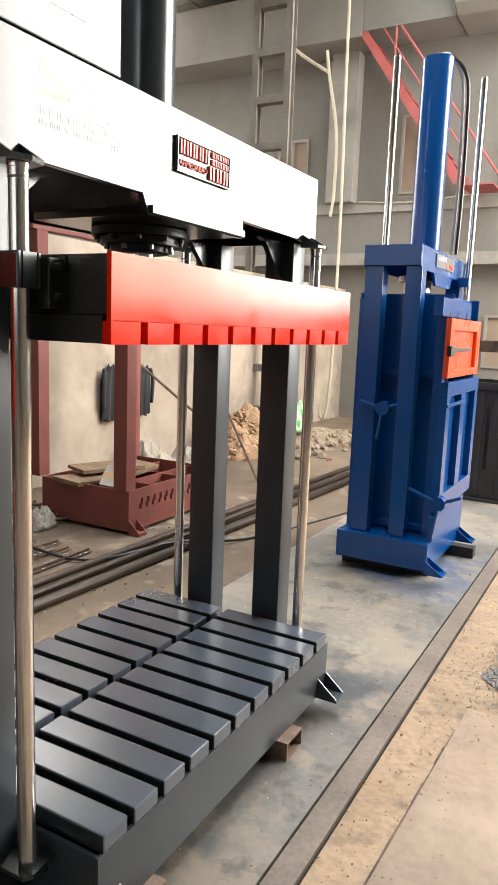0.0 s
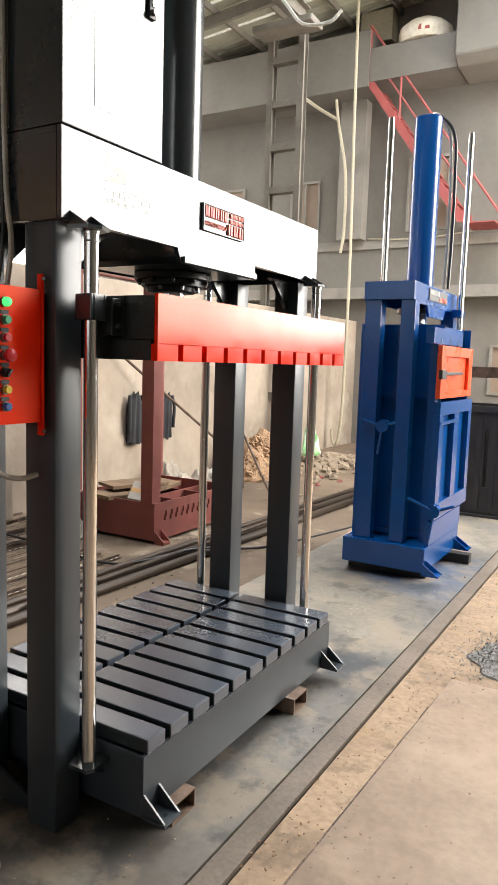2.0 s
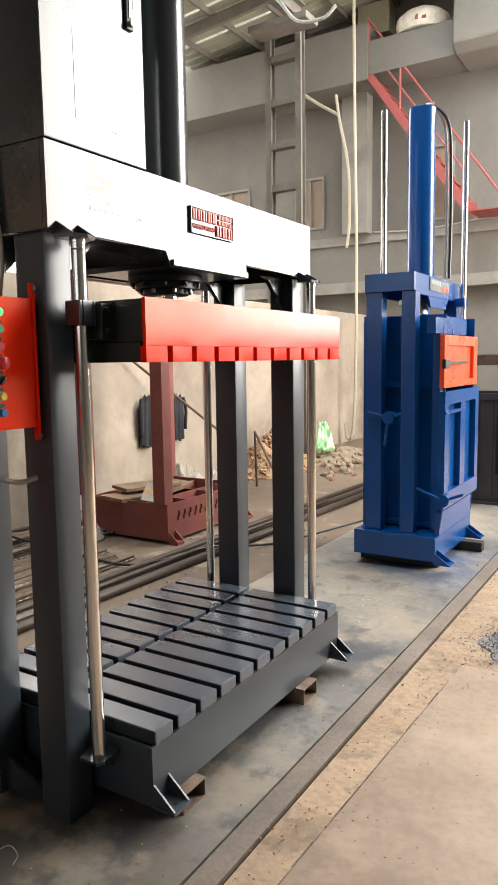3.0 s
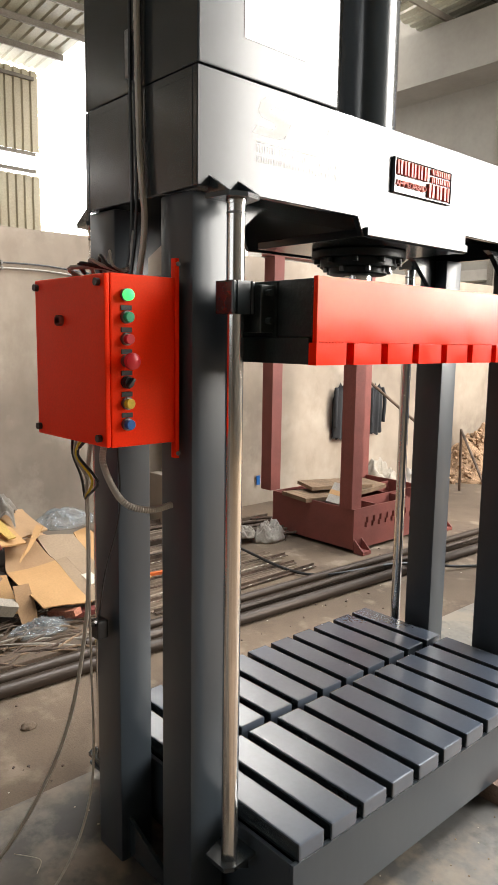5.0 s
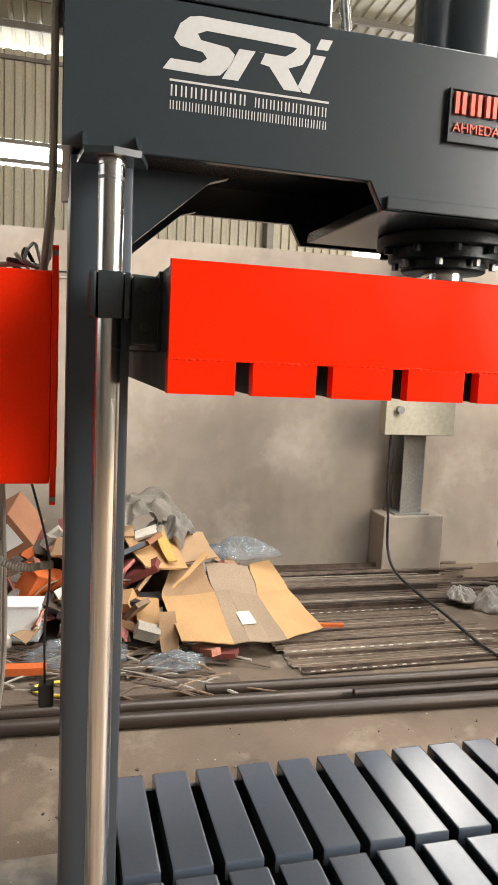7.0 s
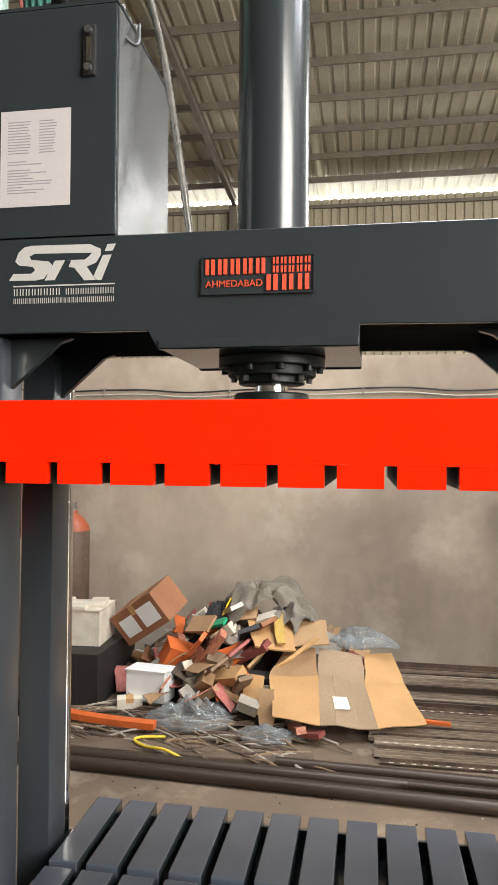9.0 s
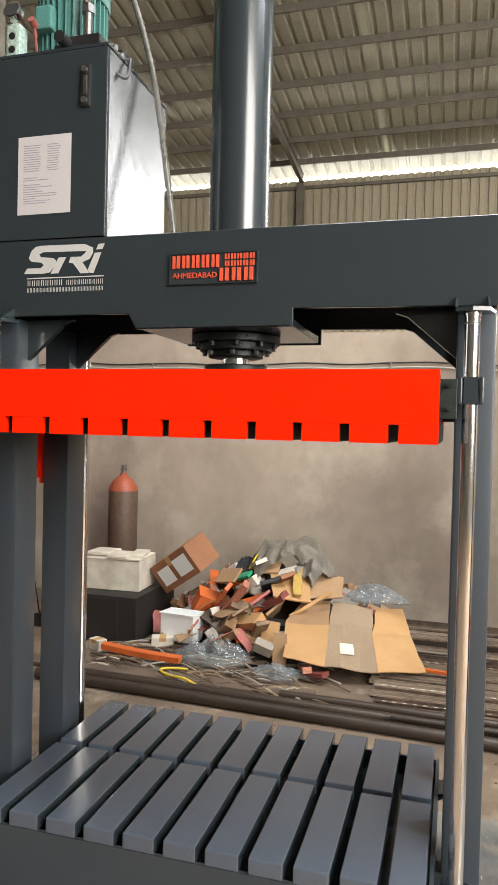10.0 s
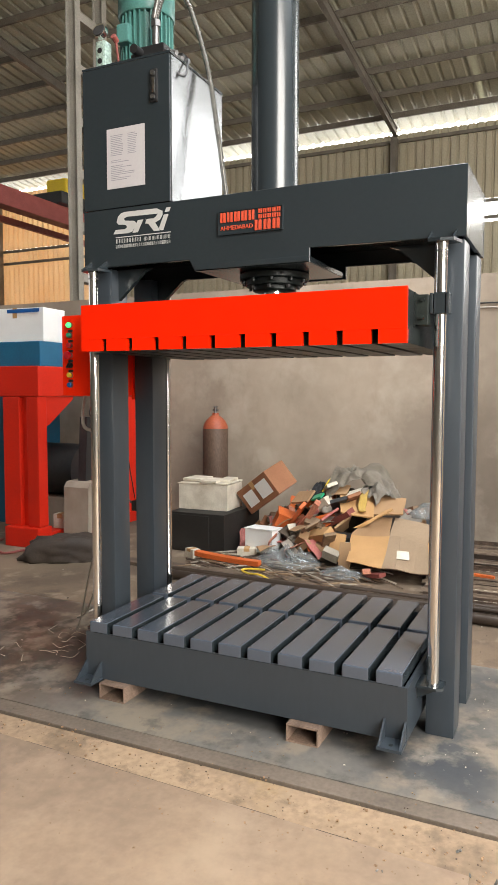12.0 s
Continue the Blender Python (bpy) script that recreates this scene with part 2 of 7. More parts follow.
def floor_material():
    """Grey concrete under ochre dust, with oil stains and hairline wear."""
    m = material("dusty_concrete_floor", (0.33, 0.228, 0.142), 0.8, 0.0, (0.19, 0.132, 0.086), 1.6, 0.9, 35, 0.3, detail=0.16, depth=0.006)
    nt = m.node_tree
    n, ln = nt.nodes, nt.links
    spots = n.new("ShaderNodeTexNoise")
    spots.inputs["Scale"].default_value, spots.inputs["Detail"].default_value = 4.5, 8.0
    co = [x for x in n if x.bl_idname == "ShaderNodeTexCoord"][0]
    ln.new(co.outputs["Object"], spots.inputs["Vector"])
    r = n.new("ShaderNodeMapRange")
    r.inputs["From Min"].default_value, r.inputs["From Max"].default_value = 0.56, 0.72
    r.inputs["To Max"].default_value = 0.75
    ln.new(spots.outputs["Fac"], r.inputs["Value"])
    b = n["Principled BSDF"]
    old = b.inputs["Base Color"].links[0].from_socket
    mix = n.new("ShaderNodeMix")
    mix.data_type = "RGBA"
    ln.new(r.outputs["Result"], mix.inputs["Factor"])
    ln.new(old, mix.inputs["A"])
    mix.inputs["B"].default_value = (0.31, 0.222, 0.14, 1)
    ln.new(mix.outputs["Result"], b.inputs["Base Color"])
    return m


FLOOR = floor_material()
PAD = material("grey_screed_floor", (0.148, 0.139, 0.126), 0.46, 0.0, (0.225, 0.195, 0.155), 1.7, 0.9, 30, 0.15, spread=0.10, detail=0.12, depth=0.003)
SLABTAN = material("pinkish_tan_floor_plate", (0.265, 0.186, 0.124), 0.6, 0.0, (0.172, 0.119, 0.081), 2.0, 0.9, 28, 0.12, spread=0.15, detail=0.10, depth=0.003)


def worn_screed():
    """Grey screed that is trodden over with brown dirt where the machines end."""
    m = PAD
    n, ln = m.node_tree.nodes, m.node_tree.links
    co = n.new("ShaderNodeTexCoord")
    at = n.new("ShaderNodeSeparateXYZ")
    ln.new(co.outputs["Object"], at.inputs["Vector"])
    patch = n.new("ShaderNodeTexNoise")
    patch.inputs["Scale"].default_value, patch.inputs["Detail"].default_value = 1.6, 7.0
    ln.new(co.outputs["Object"], patch.inputs["Vector"])
    sum_ = n.new("ShaderNodeMath")
    sum_.operation = "MULTIPLY_ADD"
    ln.new(patch.outputs["Fac"], sum_.inputs[0])
    sum_.inputs[1].default_value = 1.3
    ln.new(at.outputs["Y"], sum_.inputs[2])
    r = n.new("ShaderNodeMapRange")
    r.inputs["From Min"].default_value, r.inputs["From Max"].default_value = 1.45, 2.1
    r.inputs["To Min"].default_value, r.inputs["To Max"].default_value = 1.0, 0.0
    ln.new(sum_.outputs["Value"], r.inputs["Value"])
    stain = n.new("ShaderNodeTexNoise")
    stain.inputs["Scale"].default_value, stain.inputs["Detail"].default_value = 2.6, 8.0
    ln.new(co.outputs["Object"], stain.inputs["Vector"])
    s = n.new("ShaderNodeMapRange")
    s.inputs["From Min"].default_value, s.inputs["From Max"].default_value = 0.45, 0.62
    ln.new(stain.outputs["Fac"], s.inputs["Value"])
    dirt = n.new("ShaderNodeMix")
    dirt.data_type = "RGBA"
    dirt.inputs["A"].default_value, dirt.inputs["B"].default_value = (0.10, 0.076, 0.056, 1), (0.042, 0.032, 0.025, 1)
    ln.new(s.outputs["Result"], dirt.inputs["Factor"])
    b = n["Principled BSDF"]
    mix = n.new("ShaderNodeMix")
    mix.data_type = "RGBA"
    ln.new(r.outputs["Result"], mix.inputs["Factor"])
    ln.new(b.inputs["Base Color"].links[0].from_socket, mix.inputs["A"])
    ln.new(dirt.outputs["Result"], mix.inputs["B"])
    ln.new(mix.outputs["Result"], b.inputs["Base Color"])
    # dark grey laid over the screed round the foot of the grey press: off is how far a place lies outside its plan
    def node(op, a, b=None):
        k = n.new("ShaderNodeMath")
        k.operation = op
        for i, v in enumerate((a, b)):
            if v is None:
                continue
            if isinstance(v, float):
                k.inputs[i].default_value = v
            else:
                ln.new(v, k.inputs[i])
        return k.outputs["Value"]

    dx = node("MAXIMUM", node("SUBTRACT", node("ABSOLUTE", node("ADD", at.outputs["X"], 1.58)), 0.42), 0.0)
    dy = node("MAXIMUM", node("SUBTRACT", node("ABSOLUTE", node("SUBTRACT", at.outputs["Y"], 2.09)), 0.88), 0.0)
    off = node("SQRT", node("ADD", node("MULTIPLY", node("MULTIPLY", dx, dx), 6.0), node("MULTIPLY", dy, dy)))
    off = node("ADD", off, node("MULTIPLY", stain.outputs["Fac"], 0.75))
    near_foot = n.new("ShaderNodeMapRange")
    near_foot.inputs["From Min"].default_value, near_foot.inputs["From Max"].default_value = 0.45, 0.85
    near_foot.inputs["To Min"].default_value, near_foot.inputs["To Max"].default_value = 0.7, 0.0
    ln.new(off, near_foot.inputs["Value"])
    darkened = n.new("ShaderNodeMix")
    darkened.data_type = "RGBA"
    ln.new(near_foot.outputs["Result"], darkened.inputs["Factor"])
    ln.new(mix.outputs["Result"], darkened.inputs["A"])
    darkened.inputs["B"].default_value = (0.046, 0.052, 0.058, 1)
    mix = darkened
    # blue laid over the screed round the foot of the blue press, fading outwards
    far = n.new("ShaderNodeVectorMath")
    far.operation = "DISTANCE"
    ln.new(co.outputs["Object"], far.inputs[0])
    far.inputs[1].default_value = (-1.25, 5.1, 0.0)
    d = n.new("ShaderNodeMath")
    d.operation = "MULTIPLY_ADD"
    ln.new(patch.outputs["Fac"], d.inputs[0])
    d.inputs[1].default_value = 0.9
    ln.new(far.outputs["Value"], d.inputs[2])
    q = n.new("ShaderNodeMapRange")
    q.inputs["From Min"].default_value, q.inputs["From Max"].default_value = 0.75, 1.15
    q.inputs["To Min"].default_value, q.inputs["To Max"].default_value = 0.6, 0.0
    ln.new(d.outputs["Value"], q.inputs["Value"])
    over = n.new("ShaderNodeMix")
    over.data_type = "RGBA"
    ln.new(q.outputs["Result"], over.inputs["Factor"])
    ln.new(mix.outputs["Result"], over.inputs["A"])
    over.inputs["B"].default_value = (0.012, 0.075, 0.20, 1)
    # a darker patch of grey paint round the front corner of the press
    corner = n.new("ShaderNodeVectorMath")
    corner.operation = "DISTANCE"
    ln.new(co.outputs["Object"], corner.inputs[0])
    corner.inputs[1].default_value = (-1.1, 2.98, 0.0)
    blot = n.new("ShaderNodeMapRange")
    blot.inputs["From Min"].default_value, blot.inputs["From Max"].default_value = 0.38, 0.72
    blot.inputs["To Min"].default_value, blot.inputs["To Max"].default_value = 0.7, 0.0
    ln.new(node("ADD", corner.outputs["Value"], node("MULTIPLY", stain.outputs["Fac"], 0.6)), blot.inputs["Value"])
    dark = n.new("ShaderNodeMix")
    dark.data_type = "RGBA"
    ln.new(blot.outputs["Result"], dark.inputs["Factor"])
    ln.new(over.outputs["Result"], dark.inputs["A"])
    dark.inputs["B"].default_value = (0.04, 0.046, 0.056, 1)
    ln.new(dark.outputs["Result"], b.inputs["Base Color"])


worn_screed()
RAILGREY = material("dusty_grey_floor_rail", (0.18, 0.142, 0.11), 0.6, 0.1, (0.105, 0.083, 0.064), 3.0, 0.7, 60, 0.15, detail=0.15)
DIRT = material("oily_brown_dirt_floor", (0.18, 0.126, 0.082), 0.85, 0.0, (0.085, 0.06, 0.04), 0.9, 0.85, 130, 0.25, detail=0.12, depth=0.01)



def stained(m, colour, scale, lo, hi, amount, squash=(1, 1, 1)):
    """Lays uneven patches of another colour over a material."""
    n, ln = m.node_tree.nodes, m.node_tree.links
    co = n.new("ShaderNodeTexCoord")
    mp = n.new("ShaderNodeMapping")
    mp.inputs["Scale"].default_value = squash
    mp.inputs["Location"].default_value = (scale * 3.7, scale * 1.9, 0.4)
    ln.new(co.outputs["Object"], mp.inputs["Vector"])
    t = n.new("ShaderNodeTexNoise")
    t.inputs["Scale"].default_value, t.inputs["Detail"].default_value, t.inputs["Roughness"].default_value = scale, 9.0, 0.62
    ln.new(mp.outputs["Vector"], t.inputs["Vector"])
    r = n.new("ShaderNodeMapRange")
    r.inputs["From Min"].default_value, r.inputs["From Max"].default_value, r.inputs["To Max"].default_value = lo, hi, amount
    ln.new(t.outputs["Fac"], r.inputs["Value"])
    b = n["Principled BSDF"]
    mix = n.new("ShaderNodeMix")
    mix.data_type = "RGBA"
    ln.new(r.outputs["Result"], mix.inputs["Factor"])
    ln.new(b.inputs["Base Color"].links[0].from_socket, mix.inputs["A"])
    mix.inputs["B"].default_value = (*colour, 1)
    ln.new(mix.outputs["Result"], b.inputs["Base Color"])


stained(PAD, (0.27, 0.22, 0.165), 2.6, 0.5, 0.6, 0.75)
stained(PAD, (0.06, 0.056, 0.052), 5.5, 0.55, 0.64, 0.65)
stained(DIRT, (0.075, 0.05, 0.033), 1.9, 0.52, 0.66, 0.8)
stained(DIRT, (0.34, 0.27, 0.195), 3.6, 0.56, 0.70, 0.6)
stained(SLABTAN, (0.13, 0.092, 0.064), 1.5, 0.53, 0.74, 0.6)
stained(SLABTAN, (0.19, 0.13, 0.088), 9.0, 0.54, 0.68, 0.45)
stained(SLABTAN, (0.34, 0.247, 0.168), 2.7, 0.52, 0.68, 0.7)
stained(FLOOR, (0.10, 0.068, 0.042), 2.3, 0.55, 0.68, 0.7)
stained(FLOOR, (0.12, 0.082, 0.054), 11.0, 0.54, 0.68, 0.65)
stained(FLOOR, (0.36, 0.235, 0.11), 3.3, 0.58, 0.70, 0.5)
stained(PAD, (0.30, 0.265, 0.215), 4.2, 0.56, 0.68, 0.55)
stained(PLASTER, (0.47, 0.40, 0.32), 1.3, 0.52, 0.66, 0.45)
stained(PLASTER, (0.26, 0.20, 0.15), 4.6, 0.55, 0.72, 0.35, (1, 1, 0.5))
stained(PLASTER, (0.19, 0.145, 0.105), 2.1, 0.57, 0.72, 0.5, (1, 1, 0.6))
stained(TRIM, (0.14, 0.125, 0.105), 1.7, 0.5, 0.7, 0.6)
stained(PAINTED, (0.19, 0.17, 0.142), 0.9, 0.48, 0.7, 0.55)
stained(CYLBROWN, (0.17, 0.115, 0.08), 7.0, 0.55, 0.70, 0.35)

# ---- building tools ----
ORIGIN = {}


def thing(name, at, label, category, group="", kind=""):
    ob = new(name)
    ob.empty_display_size = 0.1
    ob.location = at
    ORIGIN[ob] = Vector(at)
    return tagged(ob, label, category, group, kind)


def part(name, bm, mat, parent=None, label="", smooth=False, at=None):
    """Links a bmesh, drawn in the place's own metres, as one mesh under a thing or a part."""
    if parent is not None:
        bm.transform(Matrix.Translation(-ORIGIN[parent]))
    bmesh.ops.recalc_face_normals(bm, faces=bm.faces)
    me = bpy.data.meshes.new(name)
    bm.to_mesh(me)
    bm.free()
    me.materials.append(mat)
    if smooth:
        for p in me.polygons:
            p.use_smooth = True
        if smooth != "all":
            me.set_sharp_from_angle(angle=radians(40))
    ob = new(name, me)
    if parent is not None:
        ob.parent = parent
        ORIGIN[ob] = ORIGIN[parent]
    else:
        ob.location = at or (0, 0, 0)
        ORIGIN[ob] = Vector(at or (0, 0, 0))
    if label:
        tagged(ob, label)
    return ob


def solid(name, bm, mat, label, category, group="", kind="", smooth=False, at=(0, 0, 0)):
    return tagged(part(name, bm, mat, None, "", smooth, at), label, category, group, kind)


def box(bm, x0, x1, y0, y1, z0, z1, r=0.0, m=None):
    """A cuboid, its edges rounded by r."""
    x0, x1, y0, y1, z0, z1 = min(x0, x1), max(x0, x1), min(y0, y1), max(y0, y1), min(z0, z1), max(z0, z1)
    t = bmesh.new()
    bmesh.ops.create_cube(t, size=1.0)
    t.transform(Matrix.Translation(((x0 + x1) / 2, (y0 + y1) / 2, (z0 + z1) / 2)) @ Matrix.Diagonal((x1 - x0, y1 - y0, z1 - z0, 1)))
    if r:
        bmesh.ops.bevel(t, geom=t.edges[:], offset=r, segments=2, profile=0.6, affect="EDGES")
    return join(bm, t, m)


def join(bm, t, m=None):
    if m is not None:
        t.transform(m)
    me = bpy.data.meshes.new("t")
    t.to_mesh(me)
    t.free()
    bm.from_mesh(me)
    bpy.data.meshes.remove(me)
    return bm


def rod(bm, a, b, r, r2=None, seg=20):
    """A round bar or cone from a to b."""
    a, b = Vector(a), Vector(b)
    t = bmesh.new()
    bmesh.ops.create_cone(t, cap_ends=True, segments=seg, radius1=r, radius2=r if r2 is None else r2, depth=(b - a).length)
    turn = (b - a).to_track_quat("Z", "Y").to_matrix().to_4x4()
    return join(bm, t, Matrix.Translation((a + b) / 2) @ turn)


def prism(bm, pts, axis, lo, hi, r=0.0):
    """A flat outline pushed through along an axis: pts are the other two coordinates in order."""
    t = bmesh.new()
    put = {"x": lambda p, d: (d, p[0], p[1]), "y": lambda p, d: (p[0], d, p[1]), "z": lambda p, d: (p[0], p[1], d)}[axis]
    a = [t.verts.new(put(p, lo)) for p in pts]
    b = [t.verts.new(put(p, hi)) for p in pts]
    t.faces.new(a), t.faces.new(b[::-1])
    for i in range(len(pts)):
        j = (i + 1) % len(pts)
        t.faces.new((a[i], b[i], b[j], a[j]))
    bmesh.ops.recalc_face_normals(t, faces=t.faces)
    if r:
        bmesh.ops.bevel(t, geom=t.edges[:], offset=r, segments=1, affect="EDGES")
    return join(bm, t)


def lathe(bm, x, y, rings, seg=32):
    """A turned form round a plumb axis: rings of (radius, z)."""
    t = bmesh.new()
    rows = [[t.verts.new((x + r * math.cos(2 * math.pi * i / seg), y + r * math.sin(2 * math.pi * i / seg), z)) for i in range(seg)] for r, z in rings]
    for u, v in zip(rows, rows[1:]):
        for i in range(seg):
            t.faces.new((u[i], u[(i + 1) % seg], v[(i + 1) % seg], v[i]))
    t.faces.new(rows[0][::-1]), t.faces.new(rows[-1])
    return join(bm, t)


def smoothed(pts, n=6):
    """A rounded run of points through the given ones."""
    p = [Vector(q) for q in pts]
    p = [2 * p[0] - p[1], *p, 2 * p[-1] - p[-2]]
    out = []
    for a, b, c, d in zip(p, p[1:], p[2:], p[3:]):
        for i in range(n):
            t = i / n
            out.append(0.5 * ((2 * b) + (c - a) * t + (2 * a - 5 * b + 4 * c - d) * t * t + (3 * b - a - 3 * c + d) * t ** 3))
    return [*out, p[-2]]


def tube(bm, pts, r, seg=8, n=6, rib=0.0):
    """A bent round cable or hose, ribbed like a conduit where asked."""
    run = smoothed(pts, n)
    t = bmesh.new()
    rows = []
    for i, q in enumerate(run):
        d = (run[min(i + 1, len(run) - 1)] - run[max(i - 1, 0)]).normalized()
        u = d.cross(Vector((0.31, 0.22, 0.92)) if abs(d.z) < 0.9 else Vector((1, 0, 0))).normalized()
        v = d.cross(u)
        k_ = r * (1 + rib * (1 if i % 2 else -1))
        rows.append([t.verts.new(q + k_ * (math.cos(2 * math.pi * k / seg) * u + math.sin(2 * math.pi * k / seg) * v)) for k in range(seg)])
    for a, b in zip(rows, rows[1:]):
        for k in range(seg):
            t.faces.new((a[k], a[(k + 1) % seg], b[(k + 1) % seg], b[k]))
    t.faces.new(rows[0][::-1]), t.faces.new(rows[-1])
    return join(bm, t)


B = bmesh.new
rnd = random.Random(5)

# ---- the shed ----
WX, FX, FY, RY = -15.0, 8.0, 13.6, -16.0      # cladding line, front wall, office wall, rear wall
EAVE, SLOPE = 7.62, 0.094


def roof_z(x):
    return EAVE + SLOPE * (x - WX)


def ribbed(y0, y1, put, pitch=0.25, rib=0.035):
    """A ribbed sheet: put(along, height, side) gives the point on the lower or the upper edge."""
    bm = B()
    run = []
    y = y0
    while y < y1:
        run += [(y, 0), (y + pitch * 0.62, 0), (y + pitch * 0.72, rib), (y + pitch * 0.9, rib)]
        y += pitch
    lo = [bm.verts.new(put(a, h, 0)) for a, h in run]
    hi = [bm.verts.new(put(a, h, 1)) for a, h in run]
    for i in range(len(run) - 1):
        bm.faces.new((lo[i], lo[i + 1], hi[i + 1], hi[i]))
    return bm


# gaps left out of view: one over the fill lamp, one for slab sheen
for a0, a1, x0, x1 in ((RY, 1.3, WX - 0.4, FX), (1.3, 7.8, WX - 0.4, -3.65), (1.3, 7.8, 0.45, FX), (7.8, 11.3, -9.3, -3.65), (7.8, 11.3, 0.45, FX), (11.3, 12.3, -9.3, FX), (12.3, FY, -9.3, FX)):
    solid("roof", ribbed(a0, a1, lambda a, h, s: ((x0, a, roof_z(x0) + h), (x1, a, roof_z(x1) + h))[s]), SHEET, "ribbed grey metal roof sheeting seen from below", "roof", kind="structure")
for a0, a1, mat in ((RY, -8.3, WARMRUSTSHEET), (-8.5, 7.3, WALLSHEET)):
    solid("wall_cladding_upper", ribbed(a0, a1, lambda a, h, s: ((WX - h - (0.006 if mat is WARMRUSTSHEET else 0), a, 5.72), (WX - h - (0.006 if mat is WARMRUSTSHEET else 0), a, 7.38))[s], 0.19, 0.055), mat, "cream ribbed metal wall sheeting under the eave", "wall", kind="structure")
    solid("wall_cladding_lower", ribbed(a0, a1, lambda a, h, s: ((WX - h - (0.006 if mat is WARMRUSTSHEET else 0), a, 0.0), (WX - h - (0.006 if mat is WARMRUSTSHEET else 0), a, 5.66 if mat is WARMRUSTSHEET else 5.22))[s], 0.19, 0.055), mat, "cream ribbed metal wall sheeting below a light gap", "wall", kind="structure")
bm = B()
box(bm, -22.2, -22.0, -45, 45, -2.0, 16.0)
# overhead glowing panel, added above the roof gap to give the slabs sheen
box(bm, -22.0, -3.0, 3.0, 20.0, 14.0, 14.2)
solid("backdrop", bm, glow("hazy_white_sky", (1.0, 0.98, 0.95), 6.0), "bright hazy white sky outside the shed", "sky", kind="structure")

for x in np.arange(WX + 0.55, FX, 0.98):
    bm = B()
    box(bm, x - 0.025, x + 0.025, RY, 7.75 if x < -9.3 else FY, roof_z(x) - 0.13, roof_z(x) - 0.012)
    solid("roof_purlin", bm, BEAMPAINT, "long thin steel purlin under the roof sheets", "purlin", "roof purlins", "structure")
for z in (3.4, 5.3, 5.66, 7.2):
    bm = B()
    box(bm, WX + 0.02, WX + 0.08, RY, 7.3, z - 0.035, z + 0.035)
    solid("wall_girt", bm, BEAMPAINT, "long steel rail carrying the wall sheets", "rail", "wall rails", "structure")
for y in (-12.6, -6.6, -0.6, 5.4, 11.4):
    bm, w = B(), WX if y < 7.3 else -9.4
    prism(bm, [(w + 0.1, roof_z(w + 0.1) - 0.33), (FX, roof_z(FX) - 0.33), (FX, roof_z(FX) - 0.14), (w + 0.1, roof_z(w + 0.1) - 0.14)], "y", y - 0.02, y + 0.02)
    for d in (-0.34, -0.16):
        prism(bm, [(w + 0.1, roof_z(w + 0.1) + d), (FX, roof_z(FX) + d), (FX, roof_z(FX) + d + 0.02), (w + 0.1, roof_z(w + 0.1) + d + 0.02)], "y", y - 0.045, y + 0.045)
    if y < 7.3:
        box(bm, w + 0.12, WX + 0.32, y - 0.07, y + 0.07, 0, roof_z(w) - 0.4)
    solid("roof_frame", bm, BEAMPAINT, "steel portal frame of the shed, post and rafter", "frame", "portal frames", "structure")

# floor: dirt behind, a grey screed strip under the machines, a flat rail, dusty concrete and a plate in front
bm = B()
box(bm, WX, -2.23, RY, FY, -0.3, 0.0)
solid("floor_dirt", bm, DIRT, "oily brown dirt-covered concrete floor", "floor", kind="structure")
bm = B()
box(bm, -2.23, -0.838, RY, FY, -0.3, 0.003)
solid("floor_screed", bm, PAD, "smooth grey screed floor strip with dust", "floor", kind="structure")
bm = B()
box(bm, -0.828, -0.735, RY, FY, -0.3, 0.005, 0.003)
solid("floor_rail", bm, RAILGREY, "flat dusty steel rail let into the floor", "rail", kind="structure")
bm = B()
box(bm, -0.838, -0.828, RY, FY, -0.3, -0.02)
box(bm, -0.735, -0.722, RY, FY, -0.3, -0.02)
solid("floor_joint", bm, DARKBOX, "dark open joints beside the floor rail", "joint", kind="structure")
bm = B()
box(bm, -0.722, FX, RY, FY, -0.3, -0.004)
solid("floor", bm, FLOOR, "dusty ochre concrete floor with grit", "floor", kind="structure")
bm = B()
prism(bm, [(-0.61, 0.0), (-0.495, 3.20), (3.4, 3.32), (3.4, -6.0), (-0.80, -6.0)], "z", -0.003, 0.006)
solid("floor_plate", bm, SLABTAN, "pinkish tan worn floor plate with a straight edge", "floor plate", kind="structure")

bm = B()
for k in range(62):
    y0, y1 = -6.0 + k * 0.145, -6.0 + (k + 1) * 0.145
    edge = [(-0.80 + 0.19 * (y + 6.0) / 6.0 if y < 0 else -0.61 + 0.115 * y / 3.2) for y in (y0, y1)]
    w = 0.007 + 0.005 * abs(math.sin(k * 1.7))
    prism(bm, [(edge[0] - w, y0), (edge[0] - 0.001, y0), (edge[1] - 0.001, y1), (edge[1] - w, y1)], "z", -0.003, 0.0005)
solid("plate_joint", bm, RUST, "dark dirt-filled joint along the plate edge", "joint", kind="structure")

# low plastered partition wall behind the machines
bm = B()
box(bm, -5.55, -5.30, -9.0, FY, 0, 2.56)
solid("wall_partition", bm, PLASTER, "low raw cement-plastered partition wall", "wall", kind="structure")

